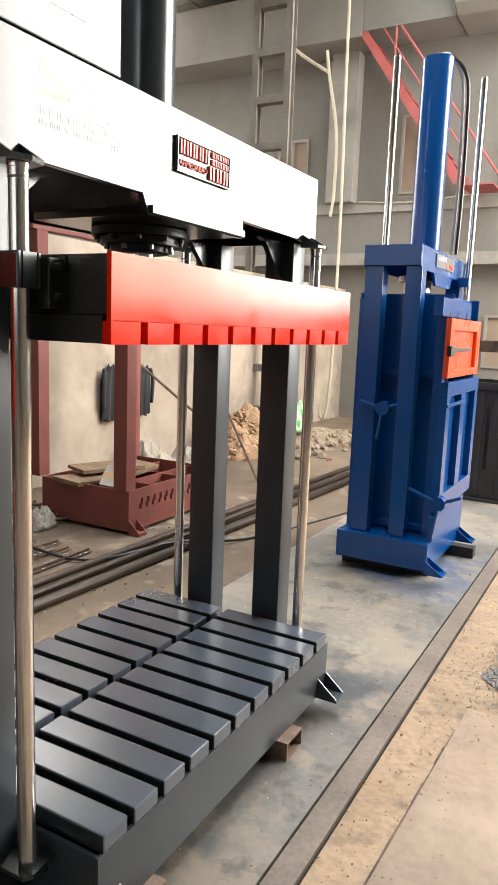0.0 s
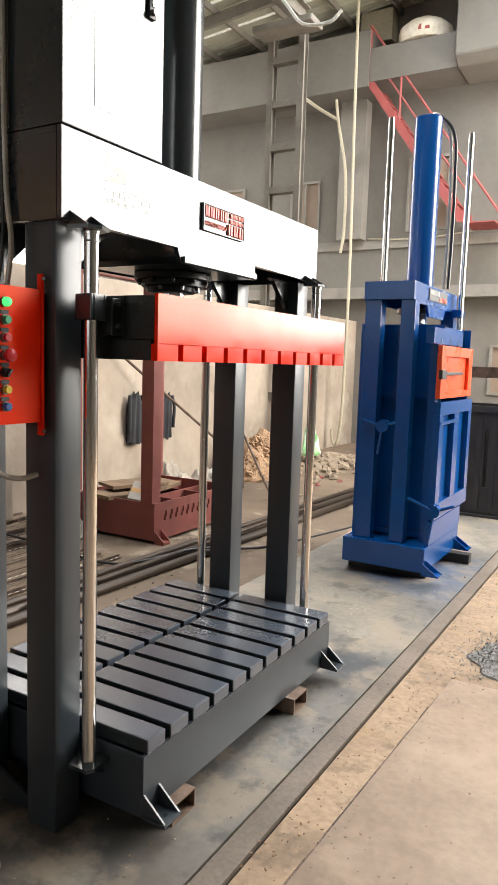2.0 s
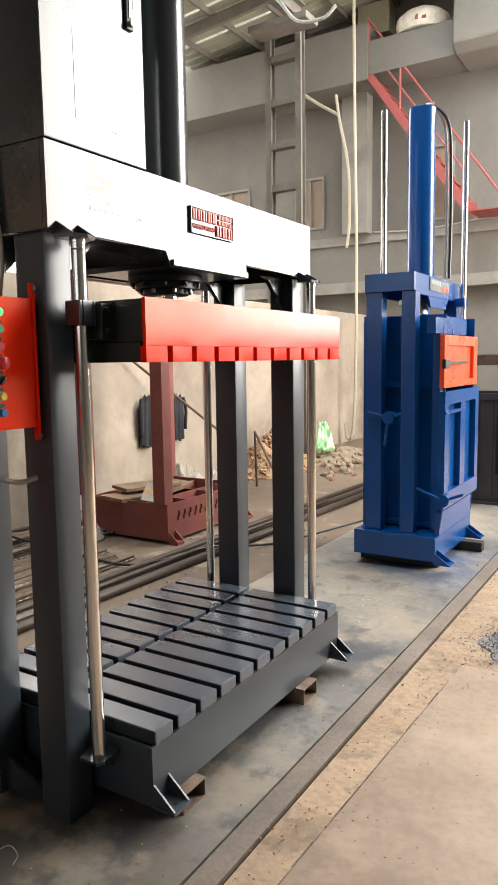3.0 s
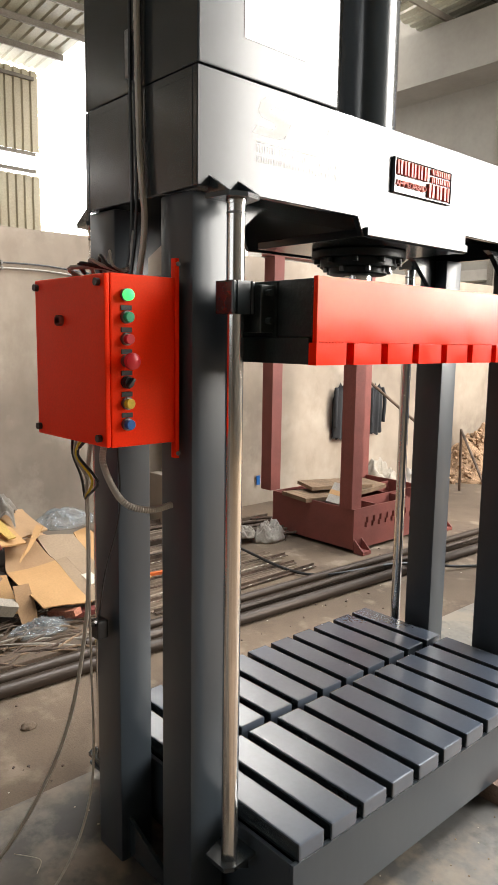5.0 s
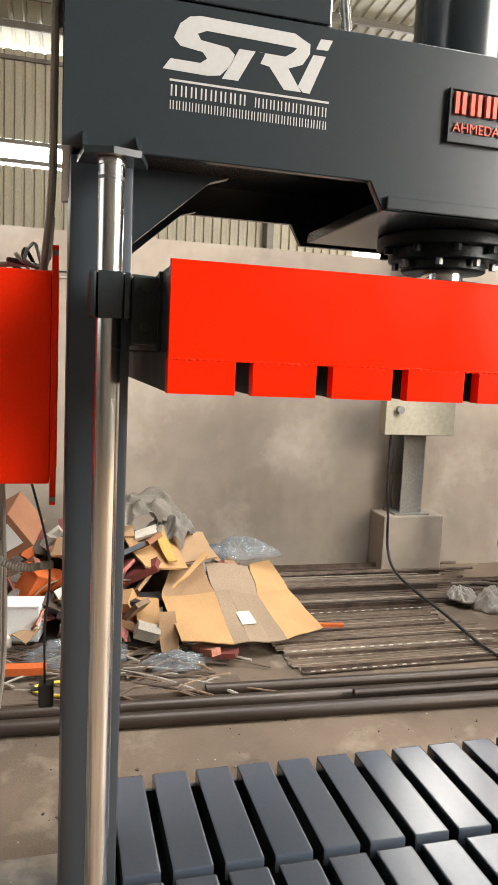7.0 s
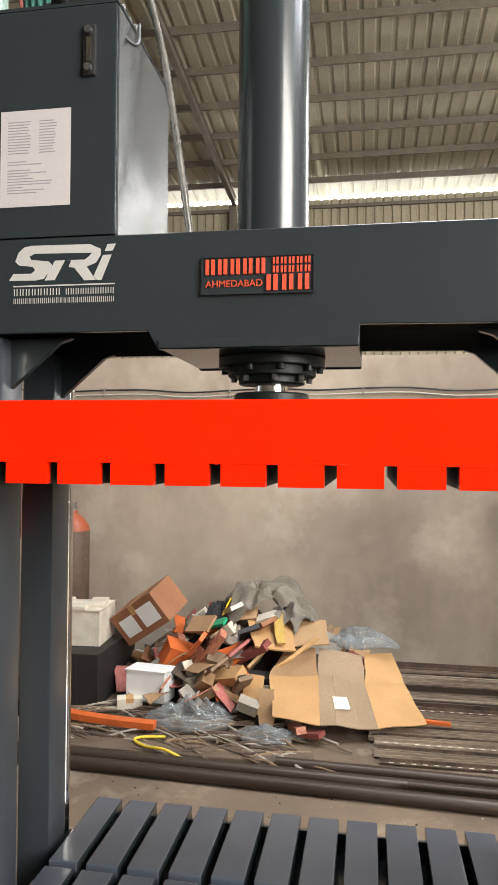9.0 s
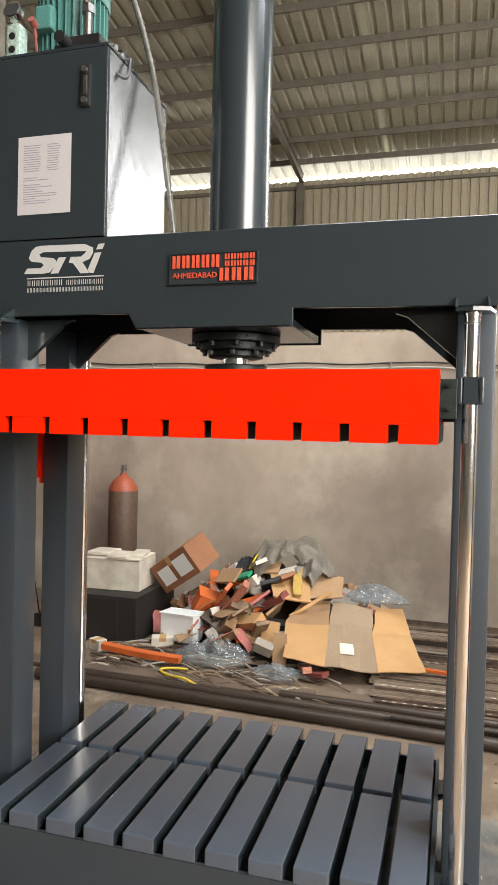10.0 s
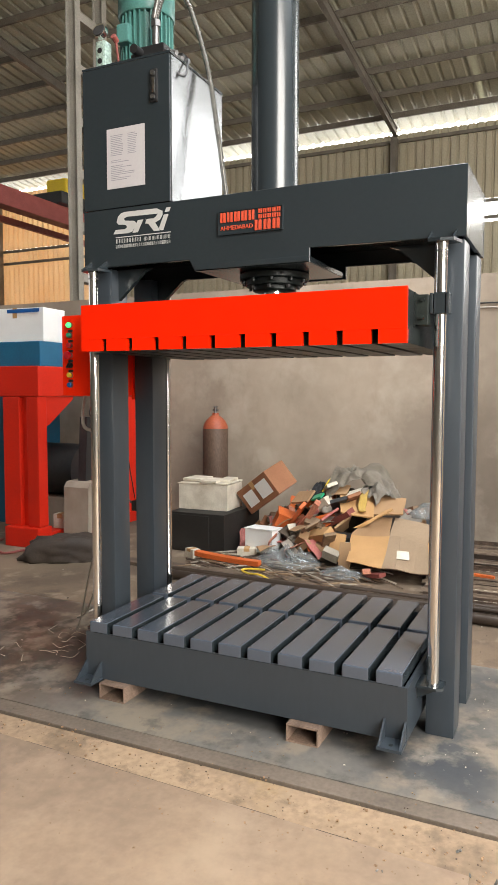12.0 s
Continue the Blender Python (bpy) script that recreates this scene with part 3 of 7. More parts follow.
# office wall at the far end, with ledge, windows, gallery
WIN = [(-2.52, -1.2, 4.38, 5.52), (-6.95, -6.25, 4.42, 5.5), (-9.1, -8.1, 4.42, 5.5), (-4.35, -3.5, 4.33, 5.75), (-2.56, -1.3, 1.16, 2.12)]
bm = B()
xs = sorted({-15.0, 0.8, *[w[0] for w in WIN], *[w[1] for w in WIN]})
for a, b in zip(xs, xs[1:]):
    z = 0.0
    for w in sorted([w for w in WIN if w[0] <= a and w[1] >= b], key=lambda w: w[2]):
        box(bm, a, b, FY, FY + 0.25, z, w[2])
        z = w[3]
    box(bm, a, b, FY, FY + 0.25, z, 10.0)
bmesh.ops.remove_doubles(bm, verts=bm.verts, dist=0.0005)
solid("wall_office", bm, PAINTED, "tall grey painted office wall with dusty windows", "wall", kind="structure")
for i, (a, b, c, d) in enumerate(WIN):
    w = thing(f"window_{i + 1}", ((a + b) / 2, FY, c), "dusty beige window in a thin pale frame", "window", kind="structure")
    bm = B()
    for q in ((a, a + 0.05, c, d), (b - 0.05, b, c, d), (a + 0.05, b - 0.05, c, c + 0.05), (a + 0.05, b - 0.05, d - 0.05, d), ((a + b) / 2 - 0.02, (a + b) / 2 + 0.02, c + 0.05, d - 0.05)):
        box(bm, q[0], q[1], FY - 0.03, FY + 0.05, q[2], q[3])
    part("window_frame", bm, TRIM, w)
    for q in ((a + 0.05, (a + b) / 2 - 0.02), ((a + b) / 2 + 0.02, b - 0.05)):
        bm = B()
        box(bm, q[0], q[1], FY + 0.02, FY + 0.035, c + 0.05, d - 0.05)
        part("pane", bm, GLASSY, w)
bm = B()
box(bm, -15, 0.8, FY - 0.05, FY - 0.002, 4.02, 4.2)
solid("trim_ledge", bm, TRIM, "shallow grey ledge along the office wall", "ledge", kind="structure")
bm = B()
box(bm, -15, 0.8, FY - 0.35, FY - 0.002, 3.0, 3.22)
solid("trim_lintel", bm, TRIM, "grey concrete lintel band on the office wall", "ledge", kind="structure")
bm = B()
box(bm, -5.72, -5.18, FY - 0.3, FY - 0.002, 4.2, 6.9)
solid("trim_pilaster", bm, TRIM, "pale plastered pilaster on the office wall", "pilaster", kind="structure")
bm = B()
box(bm, -15, -4.93, FY - 0.9, FY - 0.002, 6.9, 7.92)
solid("gallery_parapet", bm, PAINTED, "grey plastered gallery parapet high on the wall", "parapet", kind="structure")
bm = B()
box(bm, -5.36, -4.72, FY - 0.34, FY - 0.002, 7.925, roof_z(-5.36) - 0.02)
solid("gallery_pillar", bm, WALLSHEET, "pale plastered pillar rising from the gallery to the roof", "pillar", kind="structure")
bm = B()
box(bm, -4.92, -3.28, FY - 0.88, FY - 0.002, 6.98, 7.58)
solid("gallery_edge", bm, PAINTED, "grey plastered edge of the gallery floor", "parapet", kind="structure")
bm = B()
prism(bm, [(FY - 1.1, 7.1), (FY - 0.9, 6.95), (FY - 0.002, 6.95), (FY - 0.002, 8.4), (FY - 1.1, 8.4)], "x", -3.27, 0.8, 0.02)
solid("gallery_box", bm, PAINTED, "pale boxed-out plaster beam high on the wall", "beam", kind="structure")

# closing walls
bm = B()
box(bm, FX, FX + 0.2, RY, FY, 0, 10.2)
solid("wall_front", bm, PAINTED, "plain grey front wall of the shed", "wall", kind="structure")
bm = B()
box(bm, 0.8, FX, FY, FY + 0.2, 0, 10.2)
solid("wall_end", bm, PAINTED, "plain grey end wall of the shed", "wall", kind="structure")
# unseen slanting wall added to frame the gate lamp: along is measured from the middle of the gate
bm = B()
slant = Matrix.Translation((4.2, 10.12, 0)) @ Matrix.Rotation(math.atan2(-0.89, 0.455), 4, "Z")
for a0, a1, z0, z1 in ((-3.85, -3.25, 0, 9.3), (3.25, 8.3, 0, 9.3), (-3.25, 3.25, 0, 2.1), (-3.25, 3.25, 7.85, 9.3)):
    box(bm, a0, a1, 0.0, 0.2, z0, z1, 0, slant)
solid("wall_gate", bm, PAINTED, "plain grey slanting wall, unseen, added round the gate lamp", "wall", kind="structure")
bm = B()
box(bm, WX, FX, RY - 0.2, RY, 0, 10.2)
solid("wall_rear", bm, PAINTED, "plain grey rear wall of the shed", "wall", kind="structure")

# ---- the grey press ----
PX, PY = -1.57, 2.091          # its middle
press = thing("hydraulic_press", (PX, PY, 0.0), "tall dark grey four-column hydraulic press with a red platen", "press", "presses")
X0, X1 = -1.31, -1.85          # front and back of the head
Y0, Y1 = 1.155, 3.028

# head beam: cheeks with a deeper middle, top, ends, recessed soffit
cheek = [(Y0, 2.085), (1.765, 2.085), (1.795, 2.03), (2.368, 2.03), (2.368, 2.092), (Y1, 2.085), (Y1, 2.365), (Y0, 2.365)]
bm = B()
prism(bm, cheek, "x", X0, X0 - 0.02, 0.002)
prism(bm, cheek, "x", X1 + 0.02, X1, 0.002)
box(bm, X1 + 0.022, X0 - 0.022, Y0 + 0.001, Y1 - 0.001, 2.345, 2.364)
box(bm, X1 + 0.022, X0 - 0.022, Y0 + 0.001, Y0 + 0.02, 2.086, 2.344)
box(bm, X1 + 0.022, X0 - 0.022, Y1 - 0.02, Y1 - 0.001, 2.086, 2.344)
box(bm, X1 + 0.022, X0 - 0.022, Y0 + 0.022, Y1 - 0.022, 2.16, 2.175)
beam = part("head_beam", bm, GREY, press, "dark grey welded box beam")
bm = B()
box(bm, X1 + 0.06, X0 + 0.012, 1.80, 2.366, 2.032, 2.058, 0.003)
part("centre_plate", bm, GREY, beam)
for x in (-1.42, -1.79):
    for y, s in ((Y0 + 0.136, 1), (Y1 - 0.131, -1)):
        bm = B()
        prism(bm, [(y, 2.083), (y + s * 0.2, 2.083), (y + s * 0.16, 2.07), (y, 1.93)], "x", x - 0.012, x + 0.012)
        part("gusset", bm, GREY, beam)

# square tube columns
for x0, x1 in ((-1.49, -1.35), (-1.862, -1.72)):
    for y0, y1 in ((Y0 + 0.016, Y0 + 0.136), (Y1 - 0.131, Y1 - 0.011)):
        bm = B()
        box(bm, x0, x1, y0, y1, 0.0, 2.083, 0.009)
        part("column", bm, COLUMNGREY, press, "dark grey square tube column", True)

for y in (Y0 + 0.05, Y1 - 0.05):
    bm = B()
    prism(bm, [(-1.719, 0.15), (-1.719, 0.02), (-1.491, 0.02), (-1.491, 0.06)], "y", y - 0.006, y + 0.006)
    part("base_gusset", bm, GREY, press)

# guide rods with their brackets
for x, s in ((-1.265, 1), (-1.95, -1)):
    for y, t in ((1.243, 1), (2.942, -1)):
        bm = B()
        rod(bm, (x, y, 0.262), (x, y, 2.045), 0.0235, seg=28)
        rod(bm, (x, y, 2.045), (x, y, 2.056), 0.0262, seg=28)
        g = part("guide_rod", bm, CHROME, press, "bright ground steel guide rod", True)
        bm = B()
        rod(bm, (x, y, 2.02), (x, y, 2.026), 0.0242, seg=28)
        part("ring", bm, STEEL, g)
        bm = B()
        prism(bm, [(x - s * 0.048, y - 0.06), (x + s * 0.03, y - 0.05), (x + s * 0.045, y), (x + s * 0.03, y + 0.05), (x - s * 0.048, y + 0.07)], "z", 2.057, 2.069)
        prism(bm, [(x - s * 0.048, 2.069), (x + s * 0.03, 2.069), (x - s * 0.048, 2.115)], "y", y - 0.052, y - 0.044)
        prism(bm, [(x - s * 0.048, 2.069), (x + s * 0.03, 2.069), (x - s * 0.048, 2.115)], "y", y + 0.044, y + 0.052)
        part("top_bracket", bm, GREY, press)
        bm = B()
        prism(bm, [(x - s * 0.09, y + t * 0.07), (x + s * 0.035, y + t * 0.07), (x + s * 0.045, y - t * 0.02), (x + s * 0.03, y - t * 0.045), (x - s * 0.05, y - t * 0.045)], "z", 0.249, 0.261)
        prism(bm, [(y + t * 0.069, 0.249), (y - t * 0.035, 0.249), (y + t * 0.069, 0.19)], "x", x - 0.006, x + 0.006)
        part("bottom_bracket", bm, GREY, press)

# bed with its slotted top
bed = thing("press_bed", (PX, PY, 0.08), "dark grey welded press bed with slotted top on skids", "press bed")
bm = B()
box(bm, -2.066, -1.093, 1.326, 2.864, 0.08, 0.225)
part("core", bm, GREY, bed)
for q in ((-1.093, -1.079, 1.312, 2.878), (-2.08, -2.066, 1.312, 2.878), (-2.065, -1.094, 1.312, 1.326), (-2.065, -1.094, 2.864, 2.878)):
    bm = B()
    box(bm, *q, 0.08, 0.303, 0.0012)
    part("side_plate", bm, COLUMNGREY, bed)
bm = B()
for y in np.arange(1.36, 2.84, 0.0045):
    r = rnd.uniform(0.0012, 0.0028)
    t = bmesh.new()
    bmesh.ops.create_icosphere(t, subdivisions=1, radius=r)
    join(bm, t, Matrix.Translation((-1.0785, y, 0.3035)) @ Matrix.Diagonal((1, 1.5, 0.8, 1)))
tagged(part("weld_bead", bm, GREY, bed, "rough painted weld seam", True), kind="stuff")
for y in (1.36, 2.83):
    for x, s in ((-1.079, 1), (-2.08, -1)):
        bm = B()
        box(bm, x, x + s * 0.095, y - 0.05, y + 0.05, 0.078, 0.09)
        for d in (-0.046, 0.038):
            prism(bm, [(x, 0.09), (x + s * 0.09, 0.09), (x, 0.165)], "y", y + d, y + d + 0.008)
        f = part("foot", bm, COLUMNGREY, bed, "foot plate with two gussets")
        bm = B()
        rod(bm, (x + s * 0.06, y, 0.0895), (x + s * 0.06, y, 0.0912), 0.009)
        part("bolt_hole", bm, BLACKISH, f)

EDGE = [1.334, *[1.452 + 0.1425 * i for i in range(10)], 2.858]
GAP = 0.03


def slab_mesh(name, dx, dy, dz):
    """A bar with a narrow web below, so that the gaps between bars open out like tee slots; its top and front wear a
    lighter copy of the press grey, for the light on them.
    """
    bm = B()
    box(bm, -dx / 2, dx / 2, -dy / 2, dy / 2, -0.003, dz, 0.006)
    box(bm, -dx / 2 + 0.016, dx / 2 - 0.016, -dy / 2 + 0.028, dy / 2 - 0.028, -0.078, -0.002)
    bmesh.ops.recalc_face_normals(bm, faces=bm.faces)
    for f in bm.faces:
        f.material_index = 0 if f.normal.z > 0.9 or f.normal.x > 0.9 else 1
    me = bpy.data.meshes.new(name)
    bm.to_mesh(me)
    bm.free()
    me.materials.append(LITGREY), me.materials.append(GREY)
    return me


slabs = {}
for i, (a, b) in enumerate(zip(EDGE, EDGE[1:])):
    a, b = a + (GAP / 2 if i else 0), b - (GAP / 2 if i < 10 else 0)
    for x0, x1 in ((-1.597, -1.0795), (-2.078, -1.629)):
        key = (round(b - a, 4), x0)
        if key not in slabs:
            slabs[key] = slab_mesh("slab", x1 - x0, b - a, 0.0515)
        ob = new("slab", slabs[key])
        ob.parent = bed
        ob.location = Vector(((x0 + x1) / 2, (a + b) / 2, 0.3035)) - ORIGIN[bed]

# skids of hollow section under the bed
for y in (1.493, 2.454):
    sk = thing("skid", (-1.55, y, 0), "rusty hollow steel section under the press bed", "skid", "skids")
    bm = B()
    for q in ((y - 0.071, y - 0.065, 0, 0.076), (y + 0.065, y + 0.071, 0, 0.076), (y - 0.065, y + 0.065, 0.07, 0.076), (y - 0.065, y + 0.065, 0, 0.006)):
        box(bm, -2.12, -1.032, q[0], q[1], q[2] + 0.003, q[3] + 0.003)
    part("section", bm, SKIDRUST, sk)

# moving platen
platen = thing("platen", (PX, PY, 1.65), "red-fronted moving platen with notched lower edge", "platen")
bm = B()
box(bm, -2.045, -1.074, 1.332, 2.848, 1.72, 1.862, 0.003)
part("body", bm, BLACKISH, platen, "dark primed platen body")
for x in (-1.073, -2.059):
    bm = B()
    box(bm, x, x + 0.0138, 1.326, 2.855, 1.707, 1.866, 0.0006)
    part("face_plate", bm, RED, platen, "glossy red face plate")
PEDGE = [1.326, *[1.453 + 0.1418 * i for i in range(10)], 2.855]
for i, (a, b) in enumerate(zip(PEDGE, PEDGE[1:])):
    a, b = a + (0.015 if i else 0), b - (0.015 if i < 10 else 0)
    bm = B()
    z = 1.7068
    box(bm, -1.085, -1.0592, a, b, 1.652, z, 0.0006)
    part("tooth", bm, RED, platen, "red lower strip piece")
    bm = B()
    box(bm, -2.05, -1.086, a, b, 1.653, 1.719, 0.002)
    part("bottom_slab", bm, BLACKISH, platen)
for y, s in ((1.332, -1), (2.848, 1)):
    bm = B()
    box(bm, -1.215, -1.20, y + s * 0.006, y, 1.72, 1.86)
    part("end_plate", bm, BLACKISH, platen)
    bm = B()
    for z in np.arange(1.725, 1.855, 0.006):
        t = bmesh.new()
        bmesh.ops.create_icosphere(t, subdivisions=1, radius=rnd.uniform(0.003, 0.006))
        join(bm, t, Matrix.Translation((-1.077, y + s * 0.001, z)))
    tagged(part("weld_bead", bm, BLACKISH, platen, "rough dark weld seam", True), kind="stuff")
for x, sx in ((-1.265, 1), (-1.95, -1)):
    for y, s in ((1.243, 1), (2.942, -1)):
        bm = B()
        box(bm, x - 0.034, x + 0.034, y - 0.038, y - 0.0245, 1.775, 1.858, 0.004)
        box(bm, x - 0.034, x + 0.034, y + 0.0245, y + 0.038, 1.775, 1.858, 0.004)
        box(bm, x + 0.0245, x + 0.034, y - 0.021, y + 0.021, 1.775, 1.858)
        box(bm, x - 0.034, x - 0.0245, y - 0.021, y + 0.021, 1.775, 1.858)
        c = part("rod_clamp", bm, GREY, platen, "grey clamp block round the rod")
        bm = B()
        box(bm, x - 0.03, x + 0.055, y + s * 0.0385, y + s * 0.09, 1.73, 1.85, 0.003)
        part("arm", bm, BLACKISH, c)
        for z in (1.76, 1.83):
            bm = B()
            rod(bm, (x + sx * 0.05, y + s * 0.06, z), (x + sx * 0.072, y + s * 0.06, z), 0.009, seg=6)
            part("bolt", bm, BLACKISH, c)

bm = B()
for y in np.arange(1.34, 2.84, 0.012):
    t = bmesh.new()
    bmesh.ops.create_icosphere(t, subdivisions=1, radius=rnd.uniform(0.002, 0.0036))
    join(bm, t, Matrix.Translation((-1.0595, y, 1.7085 + rnd.uniform(-0.001, 0.001))) @ Matrix.Diagonal((0.8, 2.0, 0.9, 1)))
tagged(part("weld_seam", bm, RED, platen, "red painted weld seam", True), kind="stuff")
# cylinder and ram
bm = B()
lathe(bm, PX, PY, [(0.113, 2.366), (0.113, 3.42), (0.1165, 3.422), (0.1165, 3.47), (0.113, 3.472), (0.113, 3.82), (0.10, 3.84)], 48)
cyl = part("cylinder", bm, GREY, press, "glossy dark grey hydraulic cylinder", True)
bm = B()
lathe(bm, PX, PY, [(0.165, 2.031), (0.168, 2.028), (0.168, 2.004), (0.165, 2.001), (0.138, 2.001), (0.138, 1.976), (0.135, 1.973), (0.104, 1.973), (0.104, 1.953), (0.10, 1.950), (0.06, 1.950)], 48)
fl = part("flange", bm, BLACKISH, press, "black stepped and bolted cylinder flange", True)
for i in range(10):
    a = 2 * math.pi * (i + 0.5) / 10
    bm = B()
    rod(bm, (PX + 0.151 * math.cos(a), PY + 0.151 * math.sin(a), 1.985), (PX + 0.151 * math.cos(a), PY + 0.151 * math.sin(a), 2.002), 0.0105, seg=10)
    part("bolt", bm, BLACKISH, fl)
for i in range(8):
    a = 2 * math.pi * (i + 0.25) / 8
    bm = B()
    rod(bm, (PX + 0.119 * math.cos(a), PY + 0.119 * math.sin(a), 1.957), (PX + 0.119 * math.cos(a), PY + 0.119 * math.sin(a), 1.974), 0.0095, seg=6)
    part("nut", bm, STEEL, fl)
bm = B()
rod(bm, (PX, PY, 1.87), (PX, PY, 1.951), 0.052, seg=32)
part("ram", bm, CHROME, press, "bright chrome ram", True)
bm = B()
lathe(bm, PX, PY, [(0.118, 1.8625), (0.118, 1.916), (0.113, 1.921), (0.053, 1.921)], 32)
part("ram_plate", bm, BLACKISH, press, "", True)

# oil tank on the head
tank = thing("oil_tank", (PX, 1.41, 2.367), "dark grey oil tank with bright side sheet", "tank")
bm = B()
box(bm, X1, X0, Y0 + 0.002, 1.662, 2.369, 3.05, 0.004)
part("body", bm, GREY, tank)
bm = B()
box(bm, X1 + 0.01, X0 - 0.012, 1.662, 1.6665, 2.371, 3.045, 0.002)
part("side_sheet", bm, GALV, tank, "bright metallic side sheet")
bm = B()
box(bm, X1, X0, Y0 + 0.002, 1.666, 3.051, 3.061)
part("lid", bm, GREY, tank)
bm = B()
box(bm, X0 - 0.001, X0 + 0.012, 1.562, 1.60, 2.835, 2.985, 0.004)
lv = part("oil_gauge", bm, DARK, tank, "black oil level gauge")
for z in (2.855, 2.965):
    bm = B()
    rod(bm, (X0 + 0.011, 1.581, z), (X0 + 0.024, 1.581, z), 0.011, seg=12)
    part("gauge_bolt", bm, STEEL, lv)
bm = B()
box(bm, X0 + 0.011, X0 + 0.016, 1.574, 1.588, 2.875, 2.945)
part("gauge_glass", bm, CHROME, lv)
bm = B()
box(bm, X0 + 0.001, X0 + 0.0016, 1.302, 1.524, 2.461, 2.749)
sheet = part("notice_sheet", bm, PAPER, tank, "white printed A4 sheet")
z = 2.725
for row in range(26):
    z -= 0.0085
    if row in (12, 13, 16):
        continue
    for a, b in (((1.325, 1.40), (1.425, 1.48)) if row < 12 else ((1.325, rnd.uniform(1.38, 1.49)),)):
        bm = B()
        box(bm, X0 + 0.0016, X0 + 0.0019, a, b - rnd.uniform(0, 0.012), z - 0.0032, z)
        part("print_line", bm, INK, sheet)
bm = B()
box(bm, -1.61, -1.592, Y0 - 0.014, Y0 + 0.003, 2.40, 2.52, 0.003)
part("tank_latch", bm, STEEL, tank)

# power pack on the tank
pack = thing("electric_motor", (-1.57, 1.37, 3.064), "teal green finned electric motor on the oil tank", "motor")
bm = B()
lathe(bm, -1.57, 1.37, [(0.13, 3.065), (0.13, 3.09), (0.115, 3.1), (0.115, 3.36)], 32)
mb = part("body", bm, TEAL, pack, "", True)
for i in range(30):
    a = 2 * math.pi * i / 30
    bm = B()
    box(bm, -0.0035, 0.0035, 0.114, 0.137, 3.11, 3.36, 0, Matrix.Translation((-1.57, 1.37, 0)) @ Matrix.Rotation(a, 4, "Z"))
    part("fin", bm, TEAL, mb)
bm = B()
lathe(bm, -1.57, 1.37, [(0.14, 3.362), (0.145, 3.37), (0.145, 3.50), (0.13, 3.525), (0.05, 3.535)], 32)
part("fan_cover", bm, TEAL, pack, "", True)
bm = B()
box(bm, -1.45, -1.40, 1.30, 1.37, 3.2, 3.29, 0.008)
part("terminal_box", bm, TEAL, pack)
valve = thing("valve_block", (-1.40, 1.52, 3.064), "black hydraulic valve block with steel fittings", "valve")
bm = B()
box(bm, -1.46, -1.36, 1.43, 1.60, 3.064, 3.13, 0.004)
part("manifold", bm, DARK, valve)
bm = B()
rod(bm, (-1.355, 1.47, 3.10), (-1.30, 1.47, 3.10), 0.022, seg=16)
rod(bm, (-1.40, 1.44, 3.105), (-1.40, 1.40, 3.105), 0.02, seg=16)
part("solenoid", bm, DARK, valve, "", True)
bm = B()
rod(bm, (-1.42, 1.52, 3.13), (-1.42, 1.52, 3.24), 0.018, seg=12)
rod(bm, (-1.42, 1.52, 3.24), (-1.42, 1.52, 3.27), 0.026, seg=6)
part("fitting", bm, STEEL, valve, "steel pipe fitting", True)
for q in ((-1.40, 1.60, 3.10, 1.65, 3.085, 0.014), (-1.45, 1.60, 3.09, 1.65, 3.075, 0.017), (-1.51, 1.60, 3.10, 1.655, 3.09, 0.013)):
    bm = B()
    rod(bm, q[:3], (q[0], q[3], q[4]), q[5], seg=10)
    part("fitting", bm, STEEL, valve, "steel pipe fitting", True)
bm = B()
box(bm, -1.53, -1.47, 1.58, 1.64, 3.061, 3.12, 0.004)
part("coil", bm, DARK, valve)
gauge = thing("filler_breather", (-1.36, 1.25, 3.064), "grey filler breather and pump casting on the tank", "breather")
bm = B()
box(bm, -1.40, -1.34, 1.215, 1.275, 3.064, 3.20, 0.012)
part("casting", bm, material("pale_green_casting", (0.36, 0.47, 0.42), 0.5, 0.1, (0.26, 0.36, 0.32), 6.0, 0.6, 90, 0.1), gauge)
for z in (3.10, 3.15):
    bm = B()
    rod(bm, (-1.345, 1.245, z), (-1.336, 1.245, z), 0.013, seg=14)
    part("plug", bm, DARK, gauge)
bm = B()
rod(bm, (-1.35, 1.25, 3.235), (-1.325, 1.25, 3.242), 0.038, seg=24)
rod(bm, (-1.36, 1.25, 3.19), (-1.345, 1.25, 3.22), 0.01, seg=8)
dl = part("dial_case", bm, CHROME, gauge, "steel pressure gauge case", True)
bm = B()
rod(bm, (-1.3255, 1.25, 3.2419), (-1.3235, 1.25, 3.2426), 0.032, seg=24)
part("dial", bm, DARKGREY, dl)
bm = B()
rod(bm, (-1.37, 1.325, 3.19), (-1.34, 1.325, 3.205), 0.014, seg=12)
rod(bm, (-1.39, 1.325, 3.06), (-1.36, 1.325, 3.2), 0.006, seg=8)
part("red_cap", bm, MAROON, gauge)
bm = B()
tube(bm, [(-1.42, 1.52, 3.28), (-1.46, 1.56, 3.42), (-1.55, 1.62, 3.40), (-1.60, 1.70, 3.12), (-1.60, 1.76, 2.80), (-1.60, 1.82, 2.40)], 0.0125, 9, 26, 0.13)
solid("hydraulic_hose", bm, WRAPHOSE, "grey braided hydraulic hose hanging from the power pack", "hose", smooth=True)
bm = B()
tube(bm, [(-1.40, 1.52, 3.27), (-1.40, 1.62, 3.55), (-1.45, 1.85, 3.72), (-1.50, 1.97, 3.74)], 0.013, 9, 26, 0.13)
